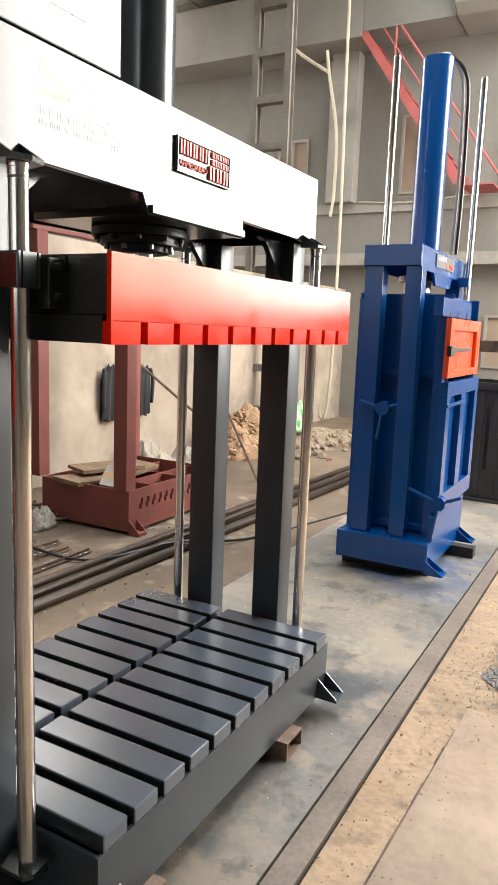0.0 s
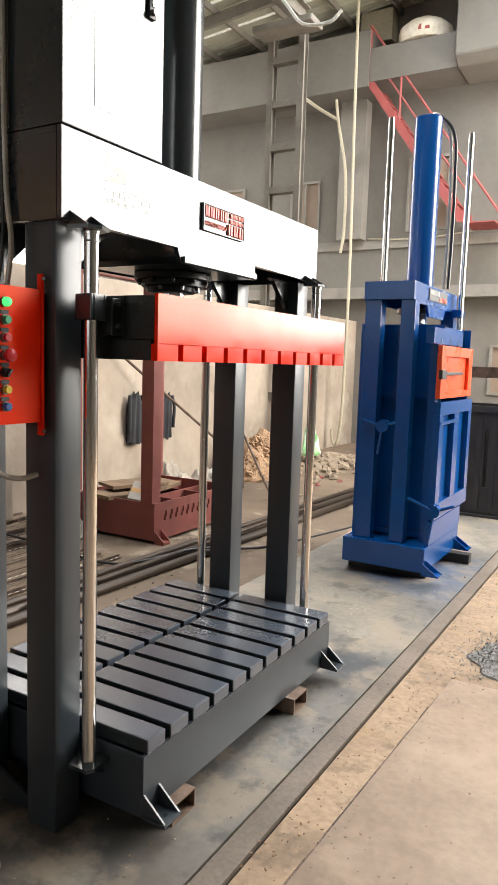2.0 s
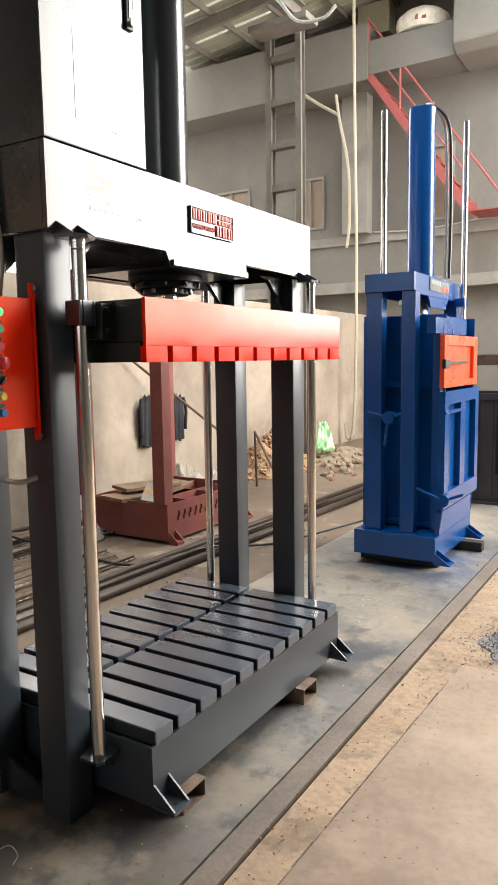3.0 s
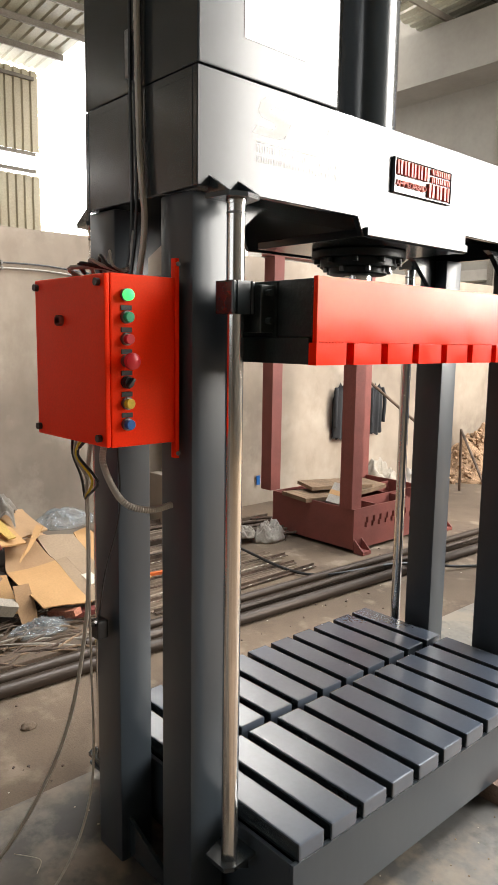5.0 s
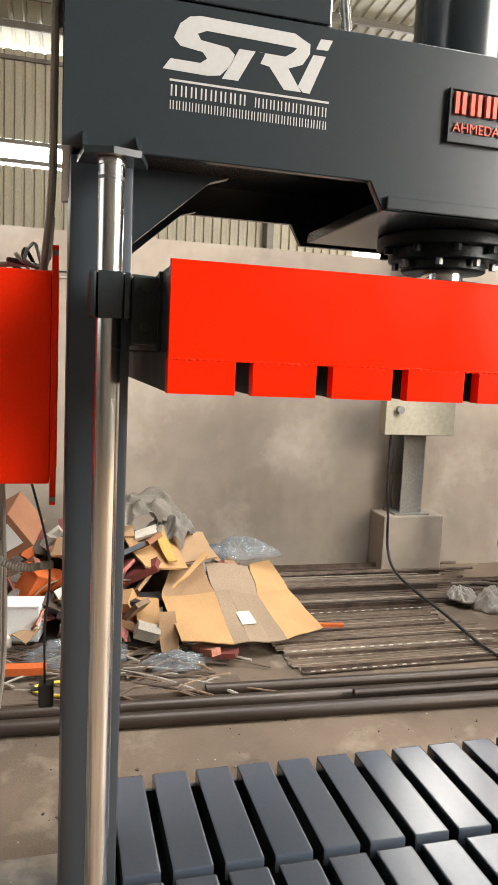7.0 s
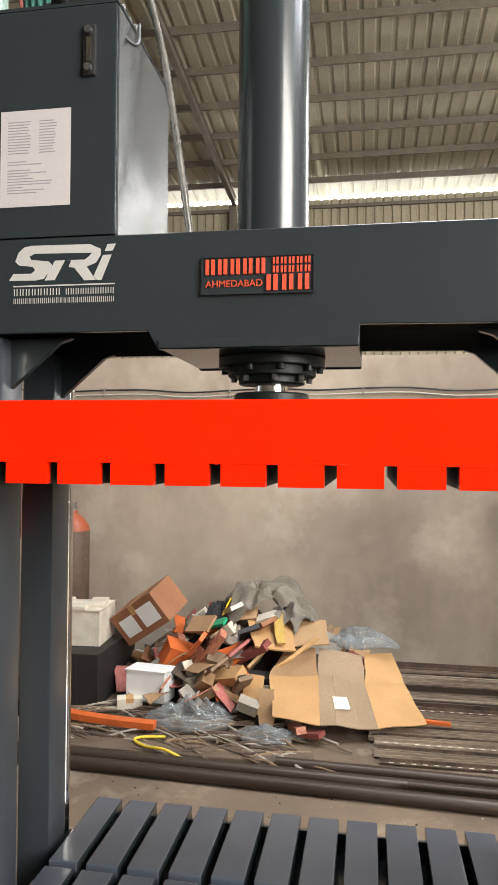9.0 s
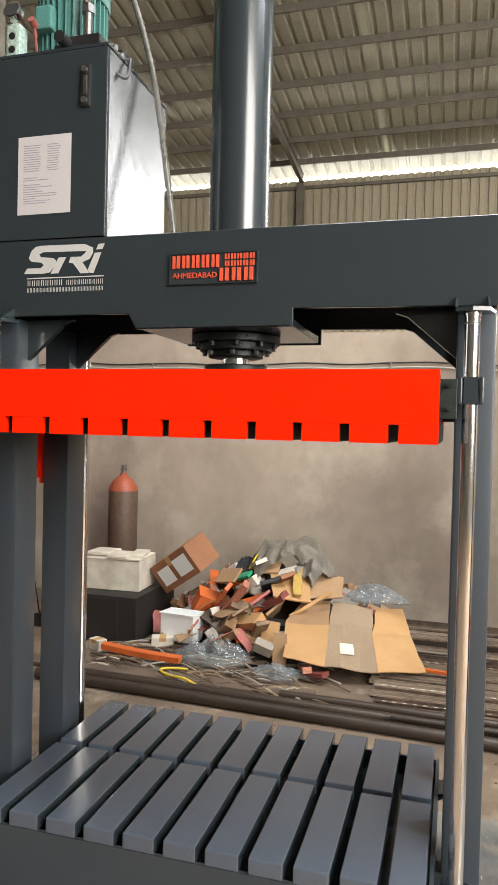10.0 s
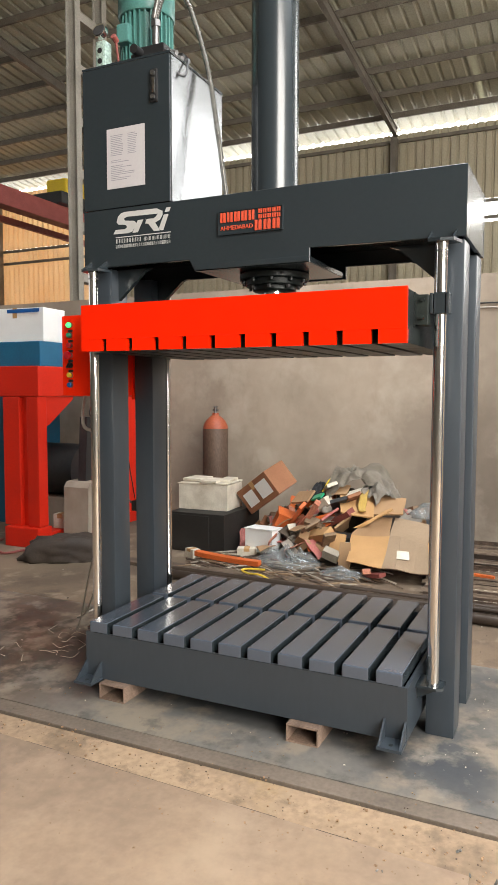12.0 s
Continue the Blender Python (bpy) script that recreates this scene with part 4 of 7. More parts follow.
solid("pressure_hose", bm, WRAPHOSE, "grey hydraulic hose to the cylinder head", "hose", smooth=True)
bm = B()
tube(bm, [(-1.37, 1.60, 3.10), (-1.36, 1.63, 3.02), (-1.40, 1.69, 2.97), (-1.46, 1.68, 3.07)], 0.006, 8, 8)
solid("signal_cable", bm, DARK, "thin black cable looping over the tank edge", "cable", smooth=True)

# cast name plate: raised blocks in place of the maker's letters
plate = thing("name_plate", (X0, 2.085, 2.18), "grey cast name plate with raised orange-red characters", "name plate")
bm = B()
box(bm, X0 - 0.002, X0 + 0.006, 1.925, 2.245, 2.18, 2.288, 0.002)
part("plate", bm, GREY, plate, "grey cast plate")
bm = B()
for q in ((1.925, 2.245, 2.284, 2.288), (1.925, 2.245, 2.18, 2.184), (1.925, 1.929, 2.184, 2.284), (2.241, 2.245, 2.184, 2.284)):
    box(bm, X0 + 0.006, X0 + 0.012, *q)
part("rim", bm, GREY, plate)


def blocks(name, y0, y1, z0, z1, count, mat, parent, x, out):
    """A run of plain upright bars, one for each character."""
    w = (y1 - y0) / count
    for i in range(count):
        bm = B()
        s = 0.26 if out > 0.001 else 0.16
        box(bm, x, x + out, y0 + i * w + w * 0.14, y0 + i * w + w * (0.14 + s), z0, z1)
        part(name, bm, mat, parent)
        bm = B()
        box(bm, x, x + out, y0 + i * w + w * 0.58, y0 + i * w + w * (0.58 + s), z0, z1)
        part(name, bm, mat, parent)


blocks("raised_mark", 1.932, 2.112, 2.236, 2.279, 5, LETTER, plate, X0 + 0.006, 0.008)
blocks("raised_mark", 2.105, 2.236, 2.188, 2.232, 3, LETTER, plate, X0 + 0.006, 0.008)
blocks("raised_mark", 2.125, 2.236, 2.262, 2.28, 5, LETTER, plate, X0 + 0.006, 0.006)
blocks("raised_mark", 2.125, 2.236, 2.238, 2.256, 5, LETTER, plate, X0 + 0.006, 0.006)


def writing(body, mat, parent, x, y, z, size, facing=90, thick=0.0015, width=1.0):
    d = bpy.data.curves.new("writing", "FONT")
    d.body, d.size, d.extrude, d.align_x, d.align_y = body, size, thick, "CENTER", "BOTTOM"
    d.space_character = width
    d.materials.append(mat)
    ob = new("writing", d)
    ob.parent = parent
    ob.matrix_local = Matrix.Translation(Vector((x, y, z)) - ORIGIN[parent]) @ pose(0, 0, 0, 90, 0, facing)
    return ob


writing("AHMEDABAD", LETTER, plate, X0 + 0.008, 2.018, 2.196, 0.027, thick=0.003)

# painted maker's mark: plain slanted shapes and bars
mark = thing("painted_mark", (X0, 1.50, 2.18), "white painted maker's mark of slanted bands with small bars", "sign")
LX = X0 + 0.0002
for pts in (
    [(56, 436), (160, 433), (168, 437), (163, 448), (62, 450), (52, 455), (56, 461), (86, 463), (93, 469), (90, 480), (78, 494), (64, 497), (16, 498), (24, 486), (56, 485), (63, 479), (58, 473), (34, 471), (27, 464), (33, 448), (43, 439)],
    [(98, 462), (116, 461), (98, 496), (80, 497)],
    [(118, 461), (150, 460), (158, 454), (163, 448), (168, 437), (178, 441), (178, 452), (170, 465), (154, 472), (170, 495), (150, 496), (132, 474), (122, 473), (127, 461)],
    [(182, 452), (197, 451), (180, 495), (172, 495), (166, 489)],
    [(190, 433), (204, 432), (199, 444), (185, 445)],
):
    # drawn on a grid of 1.77 mm, laid on the beam
    bm = B()
    prism(bm, [(1.306 + 0.001766 * u, 2.340 - 0.00169 * (v - 440) - 0.00007 * (u - 16)) for u, v in pts], "x", LX, LX + 0.0003)
    part("band", bm, MARKPAINT, mark)
bm = B()
box(bm, LX, LX + 0.0003, 1.348, 1.665, 2.222, 2.226)
part("rule", bm, MARKPAINT, mark)
blocks("small_mark", 1.348, 1.50, 2.196, 2.216, 8, MARKPAINT, mark, LX, 0.0003)
blocks("small_mark", 1.512, 1.665, 2.196, 2.214, 10, MARKPAINT, mark, LX, 0.0003)
blocks("small_mark", 1.348, 1.665, 2.172, 2.188, 26, MARKPAINT, mark, LX, 0.0003)

# control box on the column
ctl = thing("control_box", (-1.59, 1.04, 1.45), "bright red electrical control box bolted to the column", "control box")
bm = B()
box(bm, -1.757, -1.385, 0.952, 1.14, 1.443, 1.866, 0.004)
part("body", bm, BOXRED, ctl)
bm = B()
box(bm, -1.755, -1.3865, 0.938, 0.9515, 1.4445, 1.8645, 0.004)
door = part("door", bm, BOXRED, ctl, "red hinged door")
for x in (-1.737, -1.412):
    for z in (1.466, 1.844):
        bm = B()
        rod(bm, (x, 0.937, z), (x, 0.926, z), 0.0095, seg=14)
        part("door_screw", bm, DARK, door, "black door screw", True)
bm = B()
box(bm, -1.62, -1.59, 0.925, 0.938, 1.745, 1.765, 0.003)
rod(bm, (-1.605, 0.938, 1.755), (-1.605, 0.925, 1.755), 0.014, seg=14)
part("latch", bm, MAROON, door, "small red latch")
bm = B()
box(bm, -1.40, -1.38, 1.1405, 1.153, 1.40, 1.915, 0.002)
fr = part("mounting_strip", bm, BOXRED, ctl)
bm = B()
box(bm, -1.757, -1.737, 1.1405, 1.153, 1.42, 1.895, 0.002)
part("mounting_strip", bm, BOXRED, ctl)
for z in (1.413, 1.90):
    bm = B()
    rod(bm, (-1.38, 1.147, z), (-1.374, 1.147, z), 0.006, seg=6)
    part("screw", bm, STEEL, fr)
LAMP = glow("lit_green_lens", (0.08, 1.0, 0.22), 1.1)
for k, (z, mat, kind) in enumerate(((1.815, LAMP, "lamp"), (1.762, GREEN, "push"), (1.709, CRIMSON, "push"), (1.656, CRIMSON, "mush"), (1.604, DARK, "switch"), (1.552, YELLOW, "push"), (1.50, BUTTONBLUE, "push"))):
    bm = B()
    rod(bm, (-1.385, 0.995, z), (-1.376, 0.995, z), 0.0155, seg=24)
    bz = part("push_button" if kind != "lamp" else "pilot_lamp", bm, STEEL if kind != "switch" else DARK, ctl, "round push button in a steel bezel" if kind != "lamp" else "lit green pilot lamp", True)
    bm = B()
    if kind == "mush":
        lathe(bm, 0, 0, [(0.012, 0), (0.012, 0.012), (0.021, 0.016), (0.02, 0.026), (0.012, 0.031)], 24)
    elif kind == "lamp":
        lathe(bm, 0, 0, [(0.014, 0), (0.014, 0.01), (0.01, 0.017), (0.003, 0.02)], 24)
    elif kind == "switch":
        lathe(bm, 0, 0, [(0.013, 0), (0.013, 0.008)], 24)
        box(bm, -0.004, 0.004, -0.016, 0.012, 0.008, 0.02, 0.002, Matrix.Rotation(0.9, 4, "Z"))
    else:
        lathe(bm, 0, 0, [(0.0125, 0), (0.0125, 0.012), (0.011, 0.0135)], 24)
    bm.transform(Matrix.Translation((-1.376, 0.995, z)) @ Matrix.Rotation(radians(90), 4, "Y"))
    part("cap", bm, mat, bz, "", True)
    if k:
        bm = B()
        box(bm, -1.385, -1.382, 0.981, 1.011, z + 0.0165, z + 0.0285)
        part("tag", bm, DARK, bz, "black engraved tag")
for k in range(5):
    bm = B()
    x = -1.66 + 0.02 * k
    tube(bm, [(x - 0.1, 1.12, 1.862), (x - 0.05, 1.02 + 0.02 * k, 1.90 + 0.012 * k), (x, 1.08, 1.905), (-1.575, 1.125, 1.90), (-1.57, 1.137, 2.0)], 0.007 - 0.0008 * k, 6, 6)
    solid("cable_loop", bm, DARK if k % 2 else HOSE, "loose cable bundled on the control box", "cable", "cables on the box", smooth=True)
sw = thing("limit_switch", (-1.77, 1.14, 0.84), "small black limit switch with a steel lever on the column", "switch")
bm = B()
box(bm, -1.80, -1.755, 1.115, 1.154, 0.775, 0.835, 0.006)
part("body", bm, DARK, sw)
bm = B()
rod(bm, (-1.79, 1.10, 0.82), (-1.74, 1.10, 0.845), 0.005, seg=8)
rod(bm, (-1.775, 1.116, 0.82), (-1.775, 1.095, 0.82), 0.005, seg=8)
part("lever", bm, STEEL, sw, "", True)
bm = B()
tube(bm, [(-1.775, 1.13, 0.835), (-1.73, 1.13, 1.0), (-1.66, 1.14, 1.2), (-1.60, 1.10, 1.40), (-1.58, 1.08, 1.455)], 0.003, 6, 6)
part("lead", bm, DARK, sw, "", True)
bm = B()
tube(bm, [(-1.50, 1.0, 1.452), (-1.49, 0.99, 1.38), (-1.45, 1.02, 1.29), (-1.42, 1.08, 1.262), (-1.41, 1.15, 1.268)], 0.0088, 10, 22, 0.09)
solid("conduit_elbow", bm, HOSE, "grey flexible conduit looping from the control box", "conduit", smooth=True)
bm = B()
tube(bm, [(-1.515, 1.12, 1.87), (-1.51, 1.135, 2.02), (-1.535, 1.138, 2.2), (-1.545, 1.138, 2.6), (-1.54, 1.138, 3.1), (-1.55, 1.2, 3.2)], 0.0085, 8, 34, 0.06)
solid("conduit", bm, HOSE, "grey flexible conduit up the side of the press", "conduit", smooth=True)
for dx in (0.0, 0.022):
    bm = B()
    tube(bm, [(-1.58 + dx, 1.12, 1.865), (-1.57 + dx, 1.135, 2.05), (-1.58 + dx, 1.139, 2.4), (-1.575 + dx, 1.139, 3.05)], 0.005, 6, 8)
    solid("black_cable", bm, DARK, "thin black cable up the side of the press", "cable", "cables on the press", smooth=True)
bm = B()
tube(bm, [(-1.62, 1.03, 1.45), (-1.655, 1.033, 1.30), (-1.67, 1.03, 0.9), (-1.70, 0.95, 0.5), (-1.80, 0.76, 0.14), (-1.95, 0.56, 0.012), (-2.3, 0.5, 0.01), (-2.7, 0.2, 0.01)], 0.0065, 8, 8)
solid("supply_cable", bm, CABLE, "grey supply cable hanging to the floor", "cable", smooth=True)
bm = B()
tube(bm, [(-1.66, 1.03, 1.30), (-1.63, 1.02, 0.8), (-1.55, 0.97, 0.45), (-1.58, 0.89, 0.2), (-1.66, 0.78, 0.05), (-1.75, 0.65, 0.01)], 0.004, 6, 8)
solid("loose_wire", bm, CABLE, "thin pale wire hanging beside the column", "cable", smooth=True)
for k in range(4):
    bm = B()
    x = -1.56 - 0.03 * k
    tube(bm, [(x, 0.99, 1.452), (x - 0.03 + 0.02 * k, 0.97, 1.40), (x + 0.02, 1.0, 1.33), (-1.655, 1.025, 1.26)], 0.004, 6, 6)
    solid("lead", bm, (DARK, YELLOW, CABLE, DARK)[k], "thin insulated lead under the control box", "cable", "leads under the box", smooth=True)

# ---- things behind the press ----


def lump(bm, at, size, seed, rough=0.25, sub=3, flat=True, freq=1.6):
    """A crumpled or heaped form, uneven all over."""
    t = bmesh.new()
    bmesh.ops.create_icosphere(t, subdivisions=sub, radius=1.0)
    for v in t.verts:
        d = v.co.normalized()
        k = 1 + rough * noise.noise(d * freq + Vector((seed, seed * 0.7, 3))) + rough * 0.5 * noise.noise(d * freq * 3.1 + Vector((seed, 5, seed)))
        k += rough * 0.25 * noise.noise(d * freq * 7.7 + Vector((2, seed, 1)))
        v.co = d * k
        if flat and v.co.z < -0.25:
            v.co.z = -0.25
        v.co = Vector((v.co.x * size[0], v.co.y * size[1], (v.co.z + (0.25 if flat else 0)) * size[2]))
    return join(bm, t, Matrix.Translation(at))


def crumple(bm, size, seed, fold=0.45, rings=22, seg=64, rz=0.0):
    """Cloth, film or a slack sack let fall in a heap: folds run over a low dome with an uneven hem."""
    t = bmesh.new()
    rows = []
    for i in range(rings + 1):
        f = (i / rings) ** 0.8
        row = []
        for k in range(seg):
            a = 2 * math.pi * k / seg
            p = Vector((math.cos(a) * f, math.sin(a) * f, 0))
            w = 1 + 0.35 * noise.noise(Vector((math.cos(a) * 1.3, math.sin(a) * 1.3, seed)))
            ridge = 1 - 2.6 * math.hypot(noise.noise(p * 2.1 + Vector((seed, 2, 0))), 0.06) + 0.5 * (1 - 2.6 * math.hypot(noise.noise(p * 5.2 + Vector((1, seed, 4))), 0.05))
            z = (1 - f * f) ** 0.7 * (0.75 + 0.5 * noise.noise(p * 1.2 + Vector((3, 1, seed)))) + fold * (ridge - 0.4) * (1 - 0.75 * f)
            q = noise.noise_vector(p * 2.6 + Vector((seed, seed, 0))) * 0.14
            row.append(t.verts.new(((p.x * w + q.x) * size[0], (p.y * w + q.y) * size[1], max(0.012 + 0.02 * (1 - f), z * size[2]) if i < rings else 0.0)))
        rows.append(row)
    for a, b in zip(rows, rows[1:]):
        for k in range(seg):
            t.faces.new((a[k], a[(k + 1) % seg], b[(k + 1) % seg], b[k]))
    bmesh.ops.remove_doubles(t, verts=rows[0], dist=0.001)
    t.faces.new([v for v in rows[-1]][::-1])
    return join(bm, t, Matrix.Rotation(radians(rz), 4, "Z"))


def garment(bm, width, drop, seed):
    """A jacket hung by its collar: shoulders, folds running down, two limp sleeves."""
    t = bmesh.new()
    n, m = 22, 16
    for side in (1, -1):
        rows = []
        for i in range(m + 1):
            v = i / m
            half = width * (0.25 + 0.75 * min(1, v * 4) ** 0.6) * (0.92 + 0.12 * noise.noise(Vector((seed, v * 3, side))))
            row = []
            for j in range(n + 1):
                u = j / n * 2 - 1
                bulge = (1 - u * u) ** 0.5 * 0.05 + 0.018 * math.sin(u * 9 + seed + v * 1.5) * (0.3 + v) * (1 - abs(u))
                hem = 0.05 * noise.noise(Vector((u * 2, seed, 7))) * v
                row.append(t.verts.new((bulge if side > 0 else -0.02, u * half, -v * drop + hem - 0.05 * abs(u) * (1 - v))))
            rows.append(row)
        for a, b in zip(rows, rows[1:]):
            for j in range(n):
                t.faces.new((a[j], a[j + 1], b[j + 1], b[j]))
    bmesh.ops.remove_doubles(t, verts=t.verts, dist=0.004)
    join(bm, t)
    for s in (1, -1):
        tube(bm, [(0.02, s * width * 0.75, -0.06), (0.04, s * width * 0.97, -drop * 0.35), (0.03, s * width * 0.92, -drop * 0.78)], width * 0.17, 10, 6)
    return bm


def heap(bm, cx, cy, rx, ry, height, seed, rings=14, seg=36, power=1.3):
    """A loose pile that thins out to the floor."""
    t = bmesh.new()
    rows = []
    for i in range(rings + 1):
        f = i / rings
        row = []
        for k in range(seg):
            a = 2 * math.pi * k / seg
            p = Vector((math.cos(a) * f, math.sin(a) * f, 0))
            w = 1 + 0.22 * noise.noise(p * 2.3 + Vector((seed, 0, 0)))
            z = height * max(0.0, 1 - f) ** power * (1 + 0.5 * noise.noise(p * 3 + Vector((0, seed, 0)))) + 0.06 * height * noise.noise(p * 11 + Vector((seed, 1, 1))) * (1 - f)
            row.append(t.verts.new((cx + p.x * rx * w, cy + p.y * ry * w, max(0.002, z) if i < rings else -0.01)))
        rows.append(row)
    for a, b in zip(rows, rows[1:]):
        for k in range(seg):
            t.faces.new((a[k], a[(k + 1) % seg], b[(k + 1) % seg], b[k]))
    bmesh.ops.remove_doubles(t, verts=rows[0], dist=1.0)
    return join(bm, t)


def turned(x, y, z, rz=0.0, rx=0.0, ry=0.0):
    return Matrix.LocRotScale((x, y, z), Euler((radians(rx), radians(ry), radians(rz))), None)


def crate(name, m, sx, sy, sz, mat, label, category, group="", tape=True, tags=()):
    """A carton: folded board with a taped seam; m stands at the middle of its base."""
    at = m.translation
    ob = thing(name, at, label, category, group)
    bm = B()
    box(bm, -sx / 2, sx / 2, -sy / 2, sy / 2, 0, sz, 0.004, m)
    body = part("body", bm, mat, ob)
    if tape:
        bm = B()
        box(bm, -sx / 2 - 0.001, sx / 2 + 0.001, -0.025, 0.025, sz - 0.001, sz + 0.001, 0, m)
        box(bm, sx / 2, sx / 2 + 0.0012, -0.025, 0.025, sz * 0.7, sz, 0, m)
        part("tape", bm, CARD2 if mat is not CARD2 else CARD, ob)
    else:
        bm = B()
        box(bm, -sx / 2 - 0.006, sx / 2 + 0.006, -sy / 2 - 0.006, sy / 2 + 0.006, sz + 0.001, sz + 0.05 * sz, 0.002, m @ Matrix.Rotation(0.02, 4, "X"))
        part("lid", bm, mat, ob)
    for face, a, b, c, d in tags:
        bm = B()
        if face == "x":
            box(bm, sx / 2 + 0.001, sx / 2 + 0.0025, a, b, c, d, 0, m)
        elif face == "z":
            box(bm, a, b, c, d, sz + 0.001, sz + 0.0025, 0, m)
        part("label", bm, WHITE, ob, "white paper label")
    return ob


def board(name, m, sx, sy, sz, mat, label, category, group=""):
    """One flat piece of board or timber, a little warped."""
    bm = B()
    t = bmesh.new()
    n = 8
    bend = rnd.uniform(-0.03, 0.03)
    top, low = [], []
    for i in range(n + 1):
        for j in (0, 1):
            u = i / n - 0.5
            q = Vector((u * sx, (j - 0.5) * sy, bend * sx * (1 - 4 * u * u)))
            top.append(t.verts.new(q + Vector((0, 0, sz))))
            low.append(t.verts.new(q))
    for i in range(n):
        a, b, c, d = 2 * i, 2 * i + 1, 2 * i + 3, 2 * i + 2
        t.faces.new((top[a], top[b], top[c], top[d]))
        t.faces.new((low[a], low[d], low[c], low[b]))
        t.faces.new((top[a], top[d], low[d], low[a]))
        t.faces.new((top[b], low[b], low[c], top[c]))
    t.faces.new((top[0], low[0], low[1], top[1]))
    t.faces.new((top[-2], top[-1], low[-1], low[-2]))
    join(bm, t, turned(0, 0, 0) @ Matrix(m.to_3x3().to_4x4()))
    return solid(name, bm, mat, label, category, group, at=tuple(m.translation))


# gas bottle
gas = thing("gas_cylinder", (-5.0, -0.05, 0), "tall worn brown gas cylinder with orange shoulder by the wall", "gas cylinder")
bm = B()
lathe(bm, -5.0, -0.05, [(0.12, 0.0), (0.135, 0.03), (0.135, 1.07), (0.134, 1.075)], 28)
part("body", bm, CYLBROWN, gas, "", True)
bm = B()
lathe(bm, -5.0, -0.05, [(0.134, 1.075), (0.128, 1.11), (0.10, 1.16), (0.06, 1.20), (0.035, 1.215), (0.033, 1.24)], 28)
part("shoulder", bm, CYLRED, gas, "faded orange shoulder", True)
bm = B()
rod(bm, (-5.0, -0.05, 1.235), (-5.0, -0.05, 1.30), 0.014, seg=10)
rod(bm, (-5.0, -0.08, 1.27), (-5.0, -0.02, 1.27), 0.01, seg=8)
rod(bm, (-5.0, -0.05, 1.30), (-5.0, -0.05, 1.31), 0.028, seg=8)
part("valve", bm, STEEL, gas, "steel valve", True)

# black cabinet with the soiled white carton
cab = thing("metal_cabinet", (-4.25, 0.33, 0), "sooty black sheet-metal cabinet lying on the floor", "cabinet")
bm = B()
box(bm, -4.70, -3.93, 0.03, 0.60, 0.0, 0.36, 0.006)
part("body", bm, DARKBOX, cab)
bm = B()
box(bm, -3.931, -3.923, 0.05, 0.45, 0.02, 0.34, 0.003)
part("door", bm, DARKBOX, cab)
crate("styrofoam_box", turned(-4.29, 0.275, 0.362, 3), 0.36, 0.50, 0.24, WHITECARD, "soiled white foam box lying on the black cabinet", "box", tape=False)
for k, (a, b, c) in enumerate(((-4.30, 0.13, 0.2), (-4.22, 0.33, 0.17), (-4.34, 0.44, 0.12))):
    bm = B()
    box(bm, -0.12, 0.12, -c / 2, c / 2, 0, 0.025, 0.005)
    bm.transform(Matrix.Rotation(0.1 * k, 4, "Z"))
    solid("foam_offcut", bm, WHITECARD, "broken piece of soiled white foam on the foam box", "foam", "foam pieces", at=(a, b, 0.618))
crate("plastic_tub", turned(-4.28, 1.02, 0.17, 24, -24, 14), 0.17, 0.24, 0.20, ORANGE, "cracked orange plastic tub under the carton", "tub", tape=False)
crate("carton", turned(-4.42, 0.88, 0.47, -12, 34, 16), 0.30, 0.44, 0.25, CARTON, "brown carton with two white labels tipped on the heap", "carton", "cartons", tags=(("x", -0.17, -0.03, 0.05, 0.19), ("x", 0.02, 0.18, 0.05, 0.20)))
crate("small_carton", turned(-4.06, 0.93, 0.05, -10), 0.16, 0.29, 0.20, WHITE, "small white carton with folded lid on the floor", "carton", "cartons", tape=False)
crate("carton", turned(-3.95, 0.82, 0.0, 20), 0.10, 0.17, 0.09, WHITECARD, "little grey-white carton on the floor", "carton", "cartons")
crate("carton", turned(-3.75, 0.38, 0.0, -25), 0.08, 0.12, 0.08, WHITECARD, "little grey-white carton on the floor", "carton", "cartons")

def sheet_of(corners, thick=0.007, n=7, warp=0.02, seed=0.0):
    """A slightly buckled sheet of board between four corners."""
    a, b, c, d = (Vector(q) for q in corners)
    t = bmesh.new()
    vs = []
    for i in range(n + 1):
        for j in range(n + 1):
            u, v = i / n, j / n
            q = (a * (1 - u) + b * u) * (1 - v) + (d * (1 - u) + c * u) * v
            vs.append(t.verts.new(q + Vector((0.012 * noise.noise(q * 9), 0.012 * noise.noise(q * 8 + Vector((3, 0, 0))), warp * noise.noise(q * 4 + Vector((seed, 0, 0)))))))
    fs = [t.faces.new((vs[i * (n + 1) + j], vs[(i + 1) * (n + 1) + j], vs[(i + 1) * (n + 1) + j + 1], vs[i * (n + 1) + j + 1])) for i in range(n) for j in range(n)]
    bmesh.ops.recalc_face_normals(t, faces=fs)
    bmesh.ops.solidify(t, geom=fs, thickness=thick)
    return join(B(), t)


# the scrap heap, under its loose pieces


def mound(x, y):
    return 0.66 * max(0.0, 1 - math.hypot((x + 4.75) / 1.02, (y - 1.55) / 1.0))


